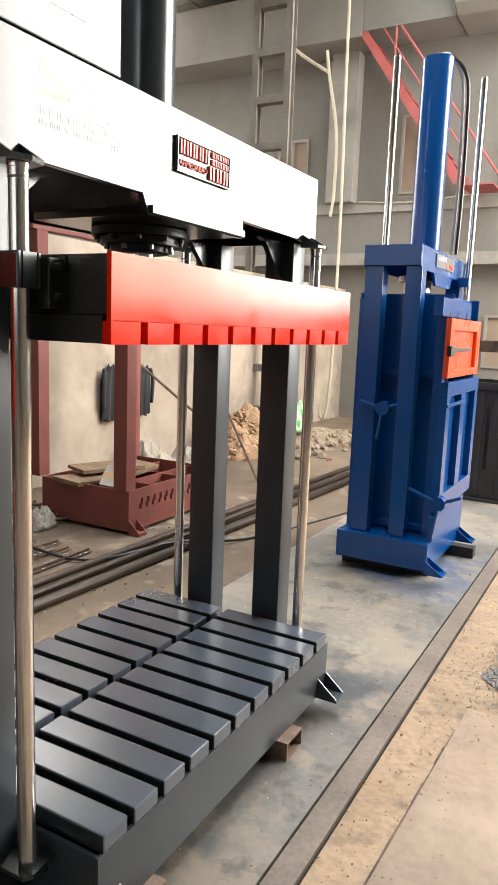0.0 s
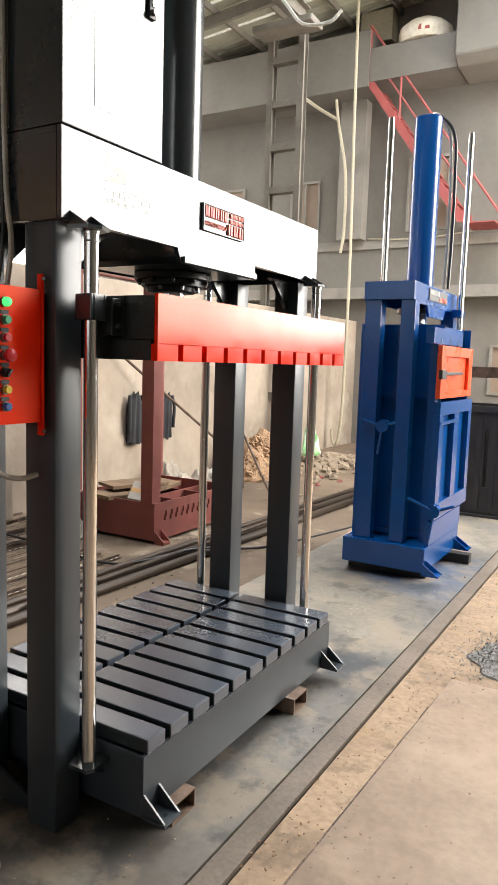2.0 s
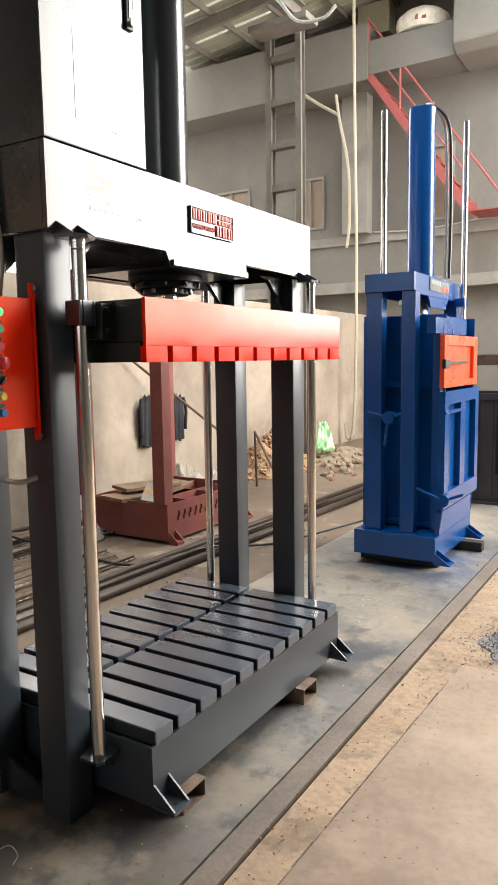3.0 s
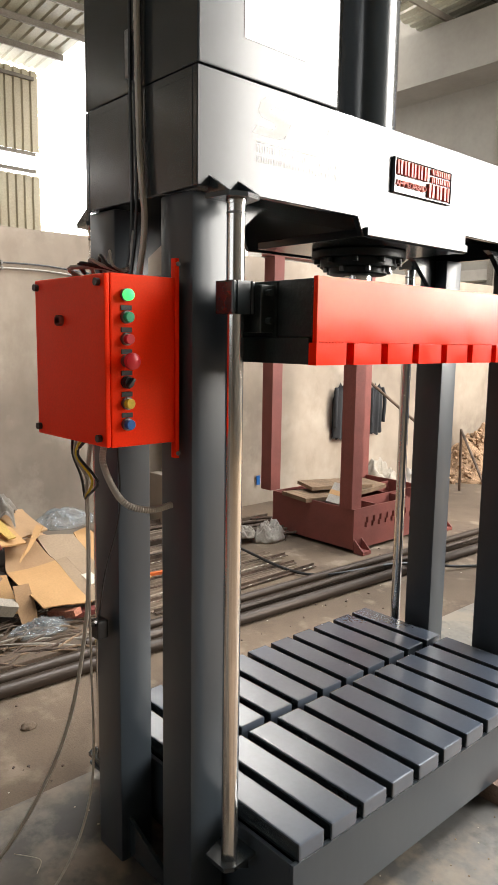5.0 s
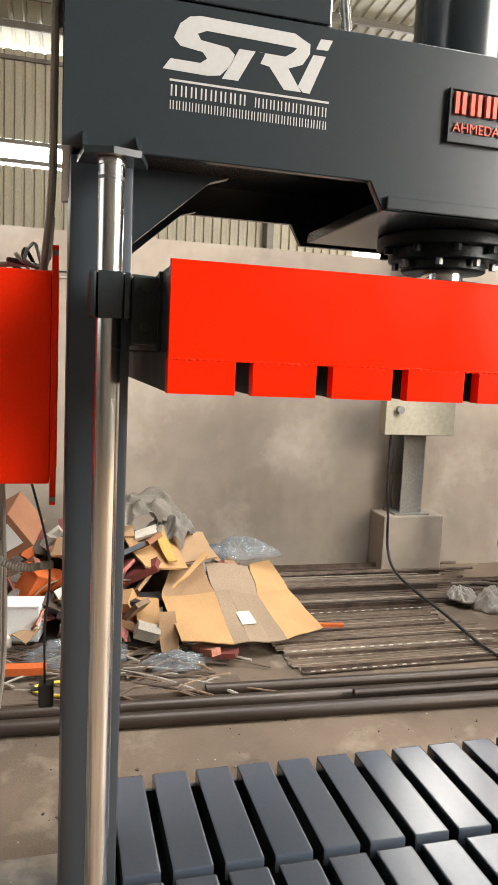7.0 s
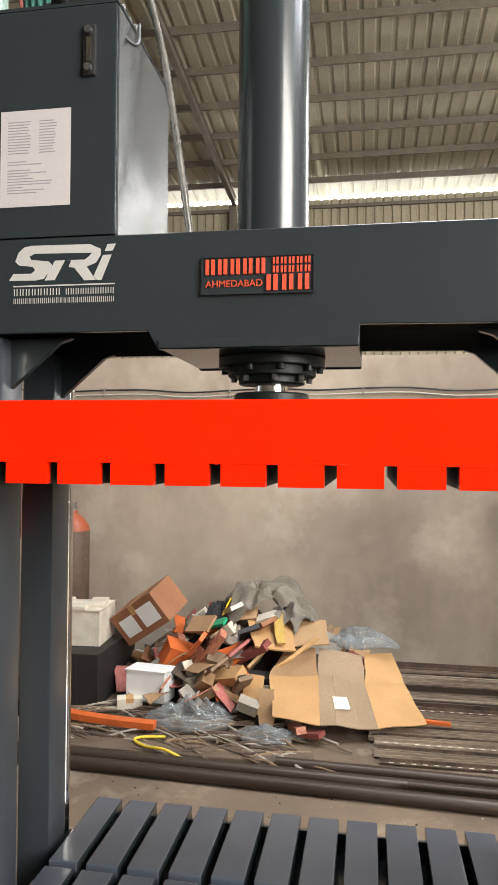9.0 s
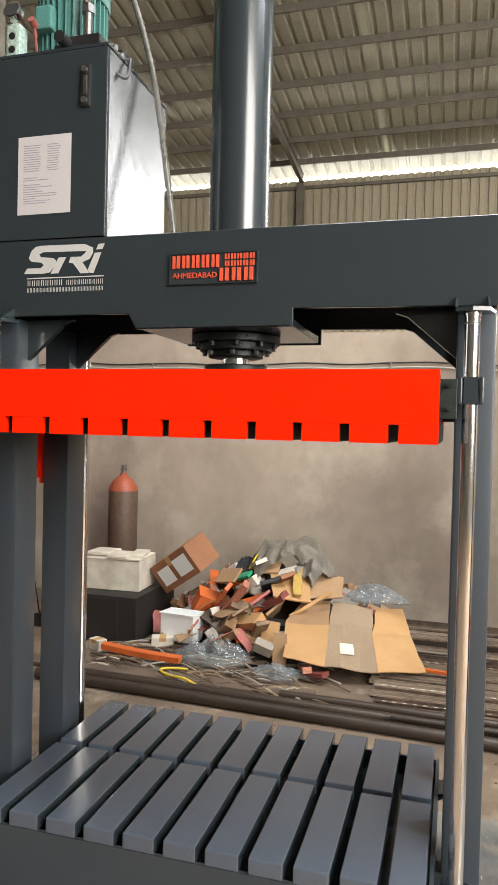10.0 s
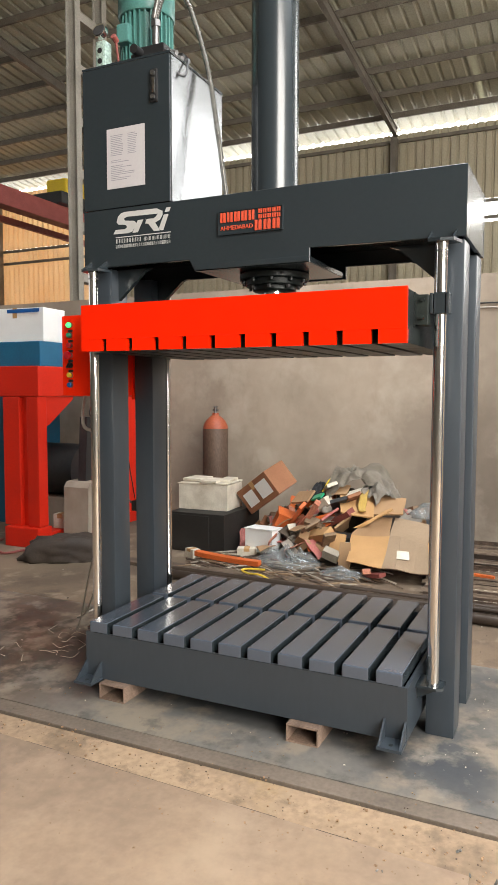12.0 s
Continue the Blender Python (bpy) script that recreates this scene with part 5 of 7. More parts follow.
bm = B()
heap(bm, -4.75, 1.55, 0.9, 0.9, 0.56, 3.0, power=1.0)
# dark colour here stands in for shade in the gaps between loose pieces
solid("scrap_heap", bm, TARP, "heap of dirt and mixed scrap against the wall, darkened for its shaded gaps", "heap", kind="stuff")
PINK = material("pinkish_red_card", (0.42, 0.13, 0.11), 0.8, 0.0, (0.34, 0.15, 0.12), 6.0, 0.5, 80, 0.1)
BARWOOD = material("grimy_wood", (0.125, 0.087, 0.058), 0.85, 0.0, (0.06, 0.043, 0.03), 5.0, 0.7, 80, 0.2, detail=0.2)
SALMON = material("salmon_painted_wood", (0.44, 0.17, 0.10), 0.7, 0.0, (0.35, 0.13, 0.08), 6.0, 0.5, 80, 0.1)
BITS = ((CARD, "brown cardboard scrap"), (CARTON, "dark brown carton piece"), (BAGGREY, "pale crumpled paper piece"), (BARWOOD, "grimy wooden offcut"), (BAGGREY, "pale crumpled paper piece"), (WHITECARD, "soiled white card"), (CLOTH, "grey dusty packing piece"), (PINK, "pinkish red card"), (CARD, "brown cardboard scrap"), (CARD2, "tan board offcut"), (WOOD, "weathered board"), (WOOD, "dusty wooden offcut"), (SALMON, "salmon painted wood piece"), (MAROON, "dark red wood piece"), (WHITECARD, "soiled white card"), (DARKGREY, "dark grey plate"), (PINK, "pinkish red card"), (CARD, "folded brown carton piece"), (ORANGE, "orange plastic offcut"), (CLOTH, "grey dusty packing piece"))
for at, size, seed, mat, label in (
    ((-4.50, 1.30, 0.48), (0.11, 0.13, 0.12), 7.5, BLACKCLOTH, "crumpled dark rag on the heap"),
    ((-4.32, 1.50, 0.40), (0.10, 0.13, 0.10), 8.5, CLOTH, "crumpled grey sack on the heap"),
    ((-4.05, 1.30, 0.16), (0.09, 0.12, 0.08), 2.7, BAGGREY, "crumpled pale paper at the foot of the heap"),
):
    bm = B()
    crumple(bm, size, seed, 0.55, 26, 72)
    solid("crumpled_cloth", bm, mat, label, "cloth", "cloths on the heap", smooth="all", at=at)
for at, size, seed, label in (
    ((-3.80, 1.30, 0.02), (0.20, 0.30, 0.11), 1.3, "grey crumpled plastic film at the foot of the heap"),
    ((-4.40, 2.36, 0.41), (0.15, 0.24, 0.08), 4.1, "bluish clear plastic wrap on the cardboard"),
    ((-3.62, 1.80, 0.02), (0.10, 0.20, 0.06), 9.1, "small clear plastic bag on the floor"),
):
    bm = B()
    crumple(bm, size, seed, 0.95, 26, 72)
    solid("plastic_film", bm, CLEARBAG, label, "plastic film", "plastic films", smooth="all", at=at)

PIECES = (
    # x, y, z, turn, lean x, lean y, length, width, thickness, material, words
    (-4.18, 1.20, 0.36, 50, 35, -40, 0.34, 0.09, 0.03, ORANGE, "orange plastic offcut"),
        (-4.10, 1.38, 0.40, 70, 30, -52, 0.26, 0.08, 0.05, SALMON, "salmon painted wood piece"),
    (-4.06, 1.33, 0.18, 40, 25, -30, 0.42, 0.16, 0.02, WOOD, "weathered board"),
    (-4.00, 1.50, 0.20, 60, 30, -15, 0.24, 0.12, 0.07, CARD2, "tan board offcut"),
    (-3.92, 1.58, 0.13, 30, 10, -45, 0.34, 0.10, 0.03, WOOD, "weathered board"),
    (-4.12, 1.58, 0.34, 65, 20, -28, 0.44, 0.09, 0.05, MAROON, "dark red wooden strip"),
    (-4.16, 1.52, 0.38, 20, 35, -20, 0.22, 0.18, 0.02, PINK, "pinkish red card"),
    (-4.30, 1.36, 0.52, 65, 30, -20, 0.12, 0.07, 0.02, GREEN, "small green strip"),
    (-4.22, 1.70, 0.53, 30, 20, -30, 0.20, 0.12, 0.03, CARTON, "dark brown card"),
    (-4.20, 1.60, 0.48, 10, 20, -30, 0.22, 0.16, 0.03, DARKGREY, "dark grey plate"),
    (-4.40, 1.44, 0.60, 30, 20, -20, 0.20, 0.10, 0.03, WHITECARD, "soiled white card"),
    (-4.30, 1.70, 0.58, 80, 20, -20, 0.14, 0.09, 0.02, WHITECARD, "soiled white card"),
    (-4.34, 1.34, 0.36, 20, 30, -30, 0.26, 0.16, 0.02, WOOD, "weathered board"),
    (-4.25, 1.24, 0.52, 60, 40, -10, 0.22, 0.14, 0.02, CARD, "brown cardboard scrap"),
    (-4.12, 1.64, 0.30, 20, 40, -30, 0.26, 0.16, 0.02, CARD, "brown cardboard scrap"),
    (-4.10, 1.46, 0.30, 100, 30, 20, 0.30, 0.10, 0.03, WOOD, "weathered board"),
    (-4.02, 1.66, 0.06, 120, 10, 10, 0.30, 0.12, 0.04, DARKGREY, "dark grey plate"),
    (-3.60, 0.80, 0.02, 86, 4, 2, 0.62, 0.06, 0.04, ORANGE, "orange and yellow strip on the floor"),
    (-3.66, 1.98, 0.0, 20, 5, -14, 0.22, 0.06, 0.04, SALMON, "salmon painted wood piece"),
    (-3.62, 2.06, 0.0, 60, 5, -8, 0.18, 0.07, 0.03, MAROON, "dark red wood piece"),
    (-3.92, 2.82, 0.06, 80, 0, 0, 0.18, 0.03, 0.02, ORANGE, "thin orange strip"),
)
for x, y, z, a, b, c, l, w, h, mat, words in PIECES:
    board("scrap_piece", turned(x, y, max(z, mound(x, y) + 0.05), a, b, c), l, w, h, mat, words + " in the scrap heap", "scrap", "loose scrap pieces")
pick = random.Random(21)
for k in range(210):
    a, f = pick.uniform(-1.75, 1.75), pick.random() ** 0.55
    x, y = -4.75 + 1.0 * f * math.cos(a), 1.50 + 0.92 * f * math.sin(a)
    if (y > 1.66 and x > -4.62) or math.hypot(x + 4.6, y - 1.7) < 0.3:
        continue
    mat, words = BITS[pick.randrange(len(BITS))]
    l, w = pick.uniform(0.07, 0.24), pick.uniform(0.04, 0.11)
    if k % 2:
        s = pick.uniform(0.04, 0.11)
        m = turned(x, y, mound(x, y) + pick.uniform(0.02, 0.09), pick.uniform(0, 180), pick.uniform(-10, 60), pick.uniform(-45, 25))
        corners = [m @ Vector(q) for q in ((-s * 1.3, -s, 0), (s * pick.uniform(0.8, 1.5), -s * pick.uniform(0.5, 1.1), 0), (s, s, 0), (-s, s * pick.uniform(0.4, 1.1), 0))]
        solid("scrap_piece", sheet_of(corners, 0.006, 6, 0.06, k * 1.7), mat, words + " in the scrap heap", "scrap", "loose scrap pieces", smooth=True)
        continue
    h = pick.choice((0.012, 0.02, 0.03, 0.05, 0.08))
    board("scrap_piece", turned(x, y, mound(x, y) + pick.uniform(0.0, 0.07), pick.uniform(20, 160), pick.uniform(0, 55), pick.uniform(-40, 25)), l, w, h, mat, words + " in the scrap heap", "scrap", "loose scrap pieces")



def draped(at, half, seed, turn):
    """A slack cloth thrown over a lump: long folds that fan out, an uneven hem that hangs down."""
    bm, rows, nu, nv = B(), [], 44, 60
    for i in range(nu + 1):
        row = []
        for k in range(nv + 1):
            u, v = 2 * i / nu - 1, 2 * k / nv - 1
            p = Vector((u, v, 0))
            q = noise.noise_vector(p * 1.7 + Vector((seed, 1, 2)))
            r = math.hypot(u, v)
            fold = math.sin(6.0 * math.atan2(v + 0.2, u + 0.35) + 5.0 * q.x + 2.0 * r) * min(1.0, r * 1.3)
            crease = 1 - 3.0 * math.hypot(noise.noise(p * 3.1 + Vector((seed, 4, 0))), 0.05)
            z = half[2] * (1 - 0.62 * r * r + 0.17 * fold + 0.1 * crease + 0.35 * q.z)
            x, y = half[0] * (u + 0.2 * q.x), half[1] * (v + 0.2 * q.y)
            row.append(bm.verts.new((x * math.cos(turn) - y * math.sin(turn), x * math.sin(turn) + y * math.cos(turn), z)))
        rows.append(row)
    for a, b in zip(rows, rows[1:]):
        for k in range(nv):
            bm.faces.new((a[k], a[k + 1], b[k + 1], b[k]))
    low = min(v.co.z for v in bm.verts)
    for v in bm.verts:
        v.co += Vector((0, 0, -low))
    bmesh.ops.solidify(bm, geom=bm.faces[:], thickness=0.005)
    return bm


for at, half, seed, turn, mat, label in (
    ((-4.58, 1.66, 0.49), (0.23, 0.29, 0.21), 12.4, 0.3, CLOTH, "slack grey dusty cloth draped over the heap"),
    ((-4.43, 1.86, 0.44), (0.15, 0.18, 0.15), 3.9, 1.1, BAGGREY, "slack pale grey cloth draped on the heap"),
):
    solid("draped_cloth", draped(at, half, seed, turn), mat, label, "cloth", "cloths on the heap", smooth="all", at=at)

# opened carton spread over the heap, with other boards behind it
flat = thing("flattened_carton", (-3.95, 2.2, 0.1), "opened brown carton spread flat over the scrap", "cardboard")
DUSTYCARD = material("dusty_brown_cardboard", (0.30, 0.212, 0.135), 0.9, 0.0, (0.235, 0.165, 0.105), 3.0, 0.7, 100, 0.15, detail=0.12)


def between(a, b, f, lift):
    """A point part of the way from one corner to another, lifted by a crease."""
    return tuple(p + (q - p) * f + (lift if i == 2 else 0) for i, (p, q) in enumerate(zip(a, b)))


P = [(-3.64, 1.83, 0.14), (-3.585, 2.12, 0.11), (-3.68, 2.46, 0.085), (-3.89, 2.76, 0.06)]
Q = [(-3.99, 1.765, 0.275), (-3.985, 2.08, 0.285), (-4.06, 2.38, 0.24), (-4.22, 2.64, 0.20)]
for mat, corners in (
    (CARD2, (P[0], P[1], Q[1], Q[0])),
    (DUSTYCARD, (P[1], between(P[1], P[2], 0.3, 0.012), between(Q[1], Q[2], 0.3, 0.012), Q[1])),
    (DUSTYCARD, (between(P[1], P[2], 0.3, 0.012), between(P[1], P[2], 0.68, 0.0), between(Q[1], Q[2], 0.68, 0.0), between(Q[1], Q[2], 0.3, 0.012))),
    (DUSTYCARD, (between(P[1], P[2], 0.68, 0.0), P[2], Q[2], between(Q[1], Q[2], 0.68, 0.0))),
    (CARD2, (P[2], P[3], Q[3], Q[2])),
    (CARD, (Q[0], Q[1], (-4.22, 2.05, 0.39), (-4.20, 1.84, 0.39))),
    (DUSTYCARD, (Q[1], Q[2], (-4.25, 2.36, 0.36), (-4.23, 2.07, 0.39))),
    (CARD2, (Q[2], Q[3], (-4.44, 2.56, 0.35), (-4.30, 2.38, 0.36))),
):
    part("flap", sheet_of(corners), mat, flat, "", True)
part("label", sheet_of(((-3.73, 2.20, 0.176), (-3.765, 2.29, 0.169), (-3.86, 2.265, 0.212), (-3.83, 2.175, 0.219)), 0.002, 3, 0.0), WHITECARD, flat, "soiled pale paper label")
for words, mat, corners in (
    ("tan board", CARD2, ((-4.00, 1.66, 0.44), (-4.06, 1.92, 0.42), (-4.36, 1.86, 0.55), (-4.36, 1.54, 0.56))),
    ("brown cardboard sheet", CARD, ((-4.12, 1.90, 0.43), (-4.20, 2.14, 0.43), (-4.50, 2.10, 0.53), (-4.44, 1.82, 0.56))),
    ("tan card standing on edge", CARD, ((-3.72, 1.74, 0.0), (-3.70, 1.83, 0.0), (-3.80, 1.82, 0.25), (-3.82, 1.72, 0.25))),
    ("tan card with red print", CARD2, ((-3.80, 1.62, 0.10), (-3.76, 1.74, 0.10), (-3.94, 1.74, 0.28), (-3.98, 1.60, 0.28))),
    ("yellow printed strip", OCHRE, ((-4.05, 1.80, 0.47), (-4.06, 1.86, 0.47), (-4.34, 1.80, 0.60), (-4.34, 1.74, 0.60))),
    ("pale yellow board", CARD2, ((-3.90, 1.80, 0.36), (-3.96, 1.84, 0.36), (-4.12, 2.08, 0.49), (-4.17, 2.05, 0.49))),
    ("small tan card", CARD, ((-4.30, 1.48, 0.55), (-4.30, 1.62, 0.56), (-4.42, 1.62, 0.62), (-4.42, 1.48, 0.62))),
):
    solid("scrap_piece", sheet_of(corners, 0.012), mat, words + " in the scrap heap", "scrap", "loose scrap pieces", smooth=True)
bm = B()
tube(bm, [(-3.44, 1.22, 0.05), (-3.41, 1.08, 0.05), (-3.37, 1.05, 0.045), (-3.30, 1.14, 0.045), (-3.24, 1.27, 0.06), (-3.235, 1.38, 0.02)], 0.008, 8, 6)
solid("yellow_strap", bm, YELLOW, "thin bent yellow strap lying on the timber", "strap", smooth=True)
for k in range(150):
    bm = B()
    x, y, a = rnd.uniform(-3.95, -3.26), rnd.uniform(0.4, 1.9), rnd.uniform(-0.9, 0.9)
    l = rnd.uniform(0.12, 0.45)
    tube(bm, [(x, y, 0.02), (x + a * l * 0.5, y + l * 0.5, 0.035), (x + a * l, y + l, 0.015)], rnd.uniform(0.004, 0.010), 6, 4)
    solid("scrap_stick", bm, (RUST, WOOD, CLOTH, BARWOOD)[k % 4], "thin bent scrap stick lying on the floor", "stick", "scrap sticks", smooth=True)
bm = B()
tube(bm, [(-4.40, 1.36, 0.56), (-4.46, 1.42, 0.68), (-4.55, 1.52, 0.72), (-4.6, 1.6, 0.70)], 0.007, 6, 6)
solid("yellow_strap", bm, YELLOW, "thin curved yellow strap on the heap", "strap", smooth=True)

# stock bars on the floor: slotted strips in front, rods and angles behind
BARDUST = material("dusty_brown_bar", (0.27, 0.205, 0.15), 0.75, 0.1, (0.15, 0.112, 0.082), 7.0, 0.8, 90, 0.3, detail=0.3, stretch=(1, 0.2, 1))
holes = B()
for k in range(22):
    x = -4.28 + k * 0.041 + rnd.uniform(-0.006, 0.006)
    y0, l, sk = 2.30 + 0.010 * k + rnd.uniform(-0.06, 0.06), rnd.uniform(1.30, 1.5), rnd.uniform(-0.03, 0.03)
    z = rnd.choice((0.004, 0.012, 0.022))
    bm = B()
    box(bm, -0.017, 0.017, 0, l, 0, 0.004, 0, turned(x, y0, z, math.degrees(-sk / l)))
    box(bm, -0.017, -0.013, 0, l, 0, 0.022, 0, turned(x, y0, z, math.degrees(-sk / l)))
    solid("steel_bar", bm, (BARDUST, RUST, BARDUST, BARDUST)[k % 4], "long dusty slotted steel strip lying on the floor", "steel bar", "stock bars on the floor")
    y = 0.05
    while y < l - 0.05:
        if rnd.random() < 0.8:
            box(holes, -0.0045, 0.0045, y, y + 0.026, 0.0042, 0.0052, 0, turned(x + 0.003, y0, z, math.degrees(-sk / l)))
        y += 0.062
solid("slot_dust", holes, WHITECARD, "pale dust showing in the slots of the strips", "slots", kind="stuff")
for k in range(44):
    x = -5.24 + k * 0.0215 + rnd.uniform(-0.012, 0.012)
    y0, l, r = 2.35 + rnd.uniform(-0.15, 0.2), rnd.uniform(1.5, 2.2), rnd.uniform(0.007, 0.014)
    z, sk = r + rnd.choice((0.0, 0.018, 0.034, 0.05)), rnd.uniform(-0.05, 0.05)
    bm = B()
    if k % 3:
        rod(bm, (x, y0, z), (x + sk, y0 + l, z), r, seg=8)
    else:
        prism(bm, [(x - r, z - r), (x + r * 2, z - r), (x + r * 2, z - r + 0.004), (x - r + 0.004, z - r + 0.004), (x - r + 0.004, z + r * 2), (x - r, z + r * 2)], "y", y0, y0 + l)
    solid("steel_bar", bm, (BARDUST, PIPE, RUST, BARDUST)[k % 4], "long dusty steel rod lying on the floor by the wall", "steel bar", "stock bars on the floor")
for k, (x0, x1, y0, y1, r) in enumerate(((-3.07, -2.74, 0.3, 7.6, 0.036), (-3.19, -2.90, 0.25, 7.9, 0.034), (-3.02, -2.90, 2.6, 6.6, 0.018), (-3.28, -3.05, 1.9, 8.4, 0.027))):
    bm = B()
    z = r + (0.062 if k == 2 else 0)
    rod(bm, (x0, y0, z), (x1, y1, z), r, seg=16)
    rod(bm, (x0, y0 - 0.001, z), (x0, y0 + 0.001, z), r * 0.8, seg=16)
    solid("long_pipe", bm, PIPE, "long dull steel pipe lying along the floor", "pipe", "long pipes on the floor", smooth=True)
bm = B()
box(bm, -3.42, -3.27, -0.6, 2.1, 0.0, 0.03, 0.006)
solid("timber_beam", bm, BARWOOD, "dirty flat timber lying in front of the heap", "timber")

# crane posts, one on a plinth
bm = B()
box(bm, -5.298, -5.03, 3.70, 4.24, 0, 0.5, 0.012)
solid("plinth", bm, PLASTER, "square cement plinth against the wall under the post", "plinth")
cp = thing("crane_post", (-5.17, 3.95, 0.5), "tall pale grey steel crane post on a cement plinth", "post", "crane posts")
bm = B()
prism(bm, [(-5.25, 3.86), (-5.24, 3.86), (-5.24, 3.95), (-5.10, 3.95), (-5.10, 3.86), (-5.09, 3.86), (-5.09, 4.05), (-5.10, 4.05), (-5.10, 3.96), (-5.24, 3.96), (-5.24, 4.05), (-5.25, 4.05)], "z", 0.516, 6.9)
part("section", bm, POSTPAINT, cp)
bm = B()
box(bm, -5.28, -5.05, 3.80, 4.11, 0.5, 0.515)
part("base_plate", bm, POSTPAINT, cp)


def lattice_post(y, mat, label, dx=0.0, first=0.35, step=0.64):
    p = thing("crane_post", (-5.0 + dx, y, 0), label, "post", "crane posts")
    for x in (-5.22 + dx, -4.68 + dx):
        bm = B()
        prism(bm, [(x + a, y + b) for a, b in ((-0.05, -0.075), (0.05, -0.075), (0.05, -0.065), (0.005, -0.065), (0.005, 0.065), (0.05, 0.065), (0.05, 0.075), (-0.05, 0.075), (-0.05, 0.065), (-0.005, 0.065), (-0.005, -0.065), (-0.05, -0.065))], "z", 0.0, 6.9)
        part("leg", bm, mat, p)
    for z in np.arange(first, 6.8, step):
        bm = B()
        box(bm, -5.17 + dx, -4.73 + dx, y - 0.07, y + 0.07, z - 0.055, z + 0.055, 0.004)
        part("batten", bm, mat, p)
    bm = B()
    box(bm, -5.4 + dx, -4.5 + dx, y - 0.14, y + 0.14, 6.9, 6.93)
    part("cap_plate", bm, mat, p)


lattice_post(9.9, BEAMPAINT, "tall brown-grey battened steel crane post", -0.235, 0.45, 0.66)
lattice_post(-2.4, POSTPAINT, "tall pale grey battened steel crane post", -1.0)
bm = B()
for q in ((-5.09, -4.91, 6.935, 6.947), (-5.004, -4.996, 6.947, 7.18), (-5.09, -4.91, 7.18, 7.192)):
    box(bm, q[0], q[1], RY, 10.1, q[2], q[3])
solid("crane_rail_beam", bm, BEAMPAINT, "long brown-grey crane runway beam on the posts", "beam", kind="structure")
br = thing("bridge_crane", (-10.0, -6.1, 4.85), "red overhead crane bridge with a yellow hoist", "crane")
bm = B()
box(bm, WX + 0.2, -5.6, -6.25, -5.95, 4.78, 5.12, 0.01)
part("bridge", bm, STAIRRED, br, "faded red bridge beam")
bm = B()
box(bm, -10.55, -9.75, -6.4, -5.9, 5.36, 5.68, 0.05)
part("hoist", bm, YELLOW, br, "yellow hoist on the bridge")
bm = B()
box(bm, -11.2, -9.5, -6.5, -5.8, 5.125, 5.355, 0.02)
part("trolley", bm, DARKGREY, br, "dark hoist trolley")
bm = B()
box(bm, WX + 0.2, -5.6, -7.4, -7.3, 4.9, 5.02)
part("walkway", bm, STAIRRED, br)

# junction box on the crane post, cable on the wall
jb = thing("junction_box", (-5.0, 3.92, 1.16), "pale cream steel junction box on the crane post", "junction box")
bm = B()
box(bm, -5.06, -4.95, 3.61, 4.22, 1.17, 1.45, 0.006)
part("body", bm, WALLSHEET, jb)
bm = B()
rod(bm, (-4.95, 3.72, 1.37), (-4.91, 3.72, 1.37), 0.03, seg=12)
part("gland", bm, STEEL, jb)
bm = B()
box(bm, -5.089, -5.061, 3.88, 4.03, 1.2, 1.42)
part("bracket", bm, STEEL, jb)
bm = B()
tube(bm, [(-5.0, 3.69, 1.17), (-4.98, 3.68, 0.8), (-4.97, 3.70, 0.5), (-4.93, 3.70, 0.25), (-4.7, 3.68, 0.12), (-4.0, 3.65, 0.09), (-3.3, 3.75, 0.02), (-2.9, 4.3, 0.09), (-2.6, 5.0, 0.01), (-2.2, 6.5, 0.01)], 0.011, 8, 8)
solid("floor_cable", bm, DARK, "black cable trailing from the junction box over the floor", "cable", smooth=True)
for z in (2.275, 2.235):
    wc = thing("wall_cable", (-5.29, -2.5, z), "thin loose cable clipped along the partition wall", "cable", "wall cables")
    bm = B()
    tube(bm, [(-5.285, -8.9 + k * 0.375, z - (0.05 if k < 18 else 0.0) + 0.012 * math.sin(k * 2.1) + 0.008 * math.sin(k * 0.9)) for k in range(35)], 0.007, 6, 4)
    part("cable", bm, DARK if z > 2.25 else CABLE, wc, "", True)
    for k in range(0, 34, 3):
        bm = B()
        y, zc = -8.9 + k * 0.375, z - (0.05 if k < 18 else 0.0) + 0.012 * math.sin(k * 2.1) + 0.008 * math.sin(k * 0.9)
        box(bm, -5.301, -5.274, y - 0.008, y + 0.008, zc - 0.016, zc + 0.016, 0.002)
        part("clip", bm, TRIM, wc, "small pale cable clip")

# jackets on the wall, tool board
for y, z, w, d, s in ((6.98, 1.24, 0.13, 0.62, 2.2), (6.34, 1.26, 0.15, 0.66, 5.1)):
    solid("hanging_jacket", garment(B(), w, d, s), BLACKCLOTH, "black jacket hanging from the wall", "jacket", "jackets", smooth="all", at=(-5.255, y, z))
bm = B()
rod(bm, (-5.26, 5.7, 1.9), (-4.75, 7.9, 0.35), 0.018, seg=8)
solid("leaning_bar", bm, RUST, "rusty bar leaning on the wall", "bar", smooth=True)
bm = B()
rod(bm, (-4.2, 7.2, 0.75), (-3.25, 6.4, 0.015), 0.015, seg=8)
rod(bm, (-4.2, 7.2, 0.75), (-4.3, 7.4, 0.0), 0.015, seg=8)
solid("trestle_bar", bm, RUST, "bent rusty bar leaning by the pipes", "bar", smooth=True)

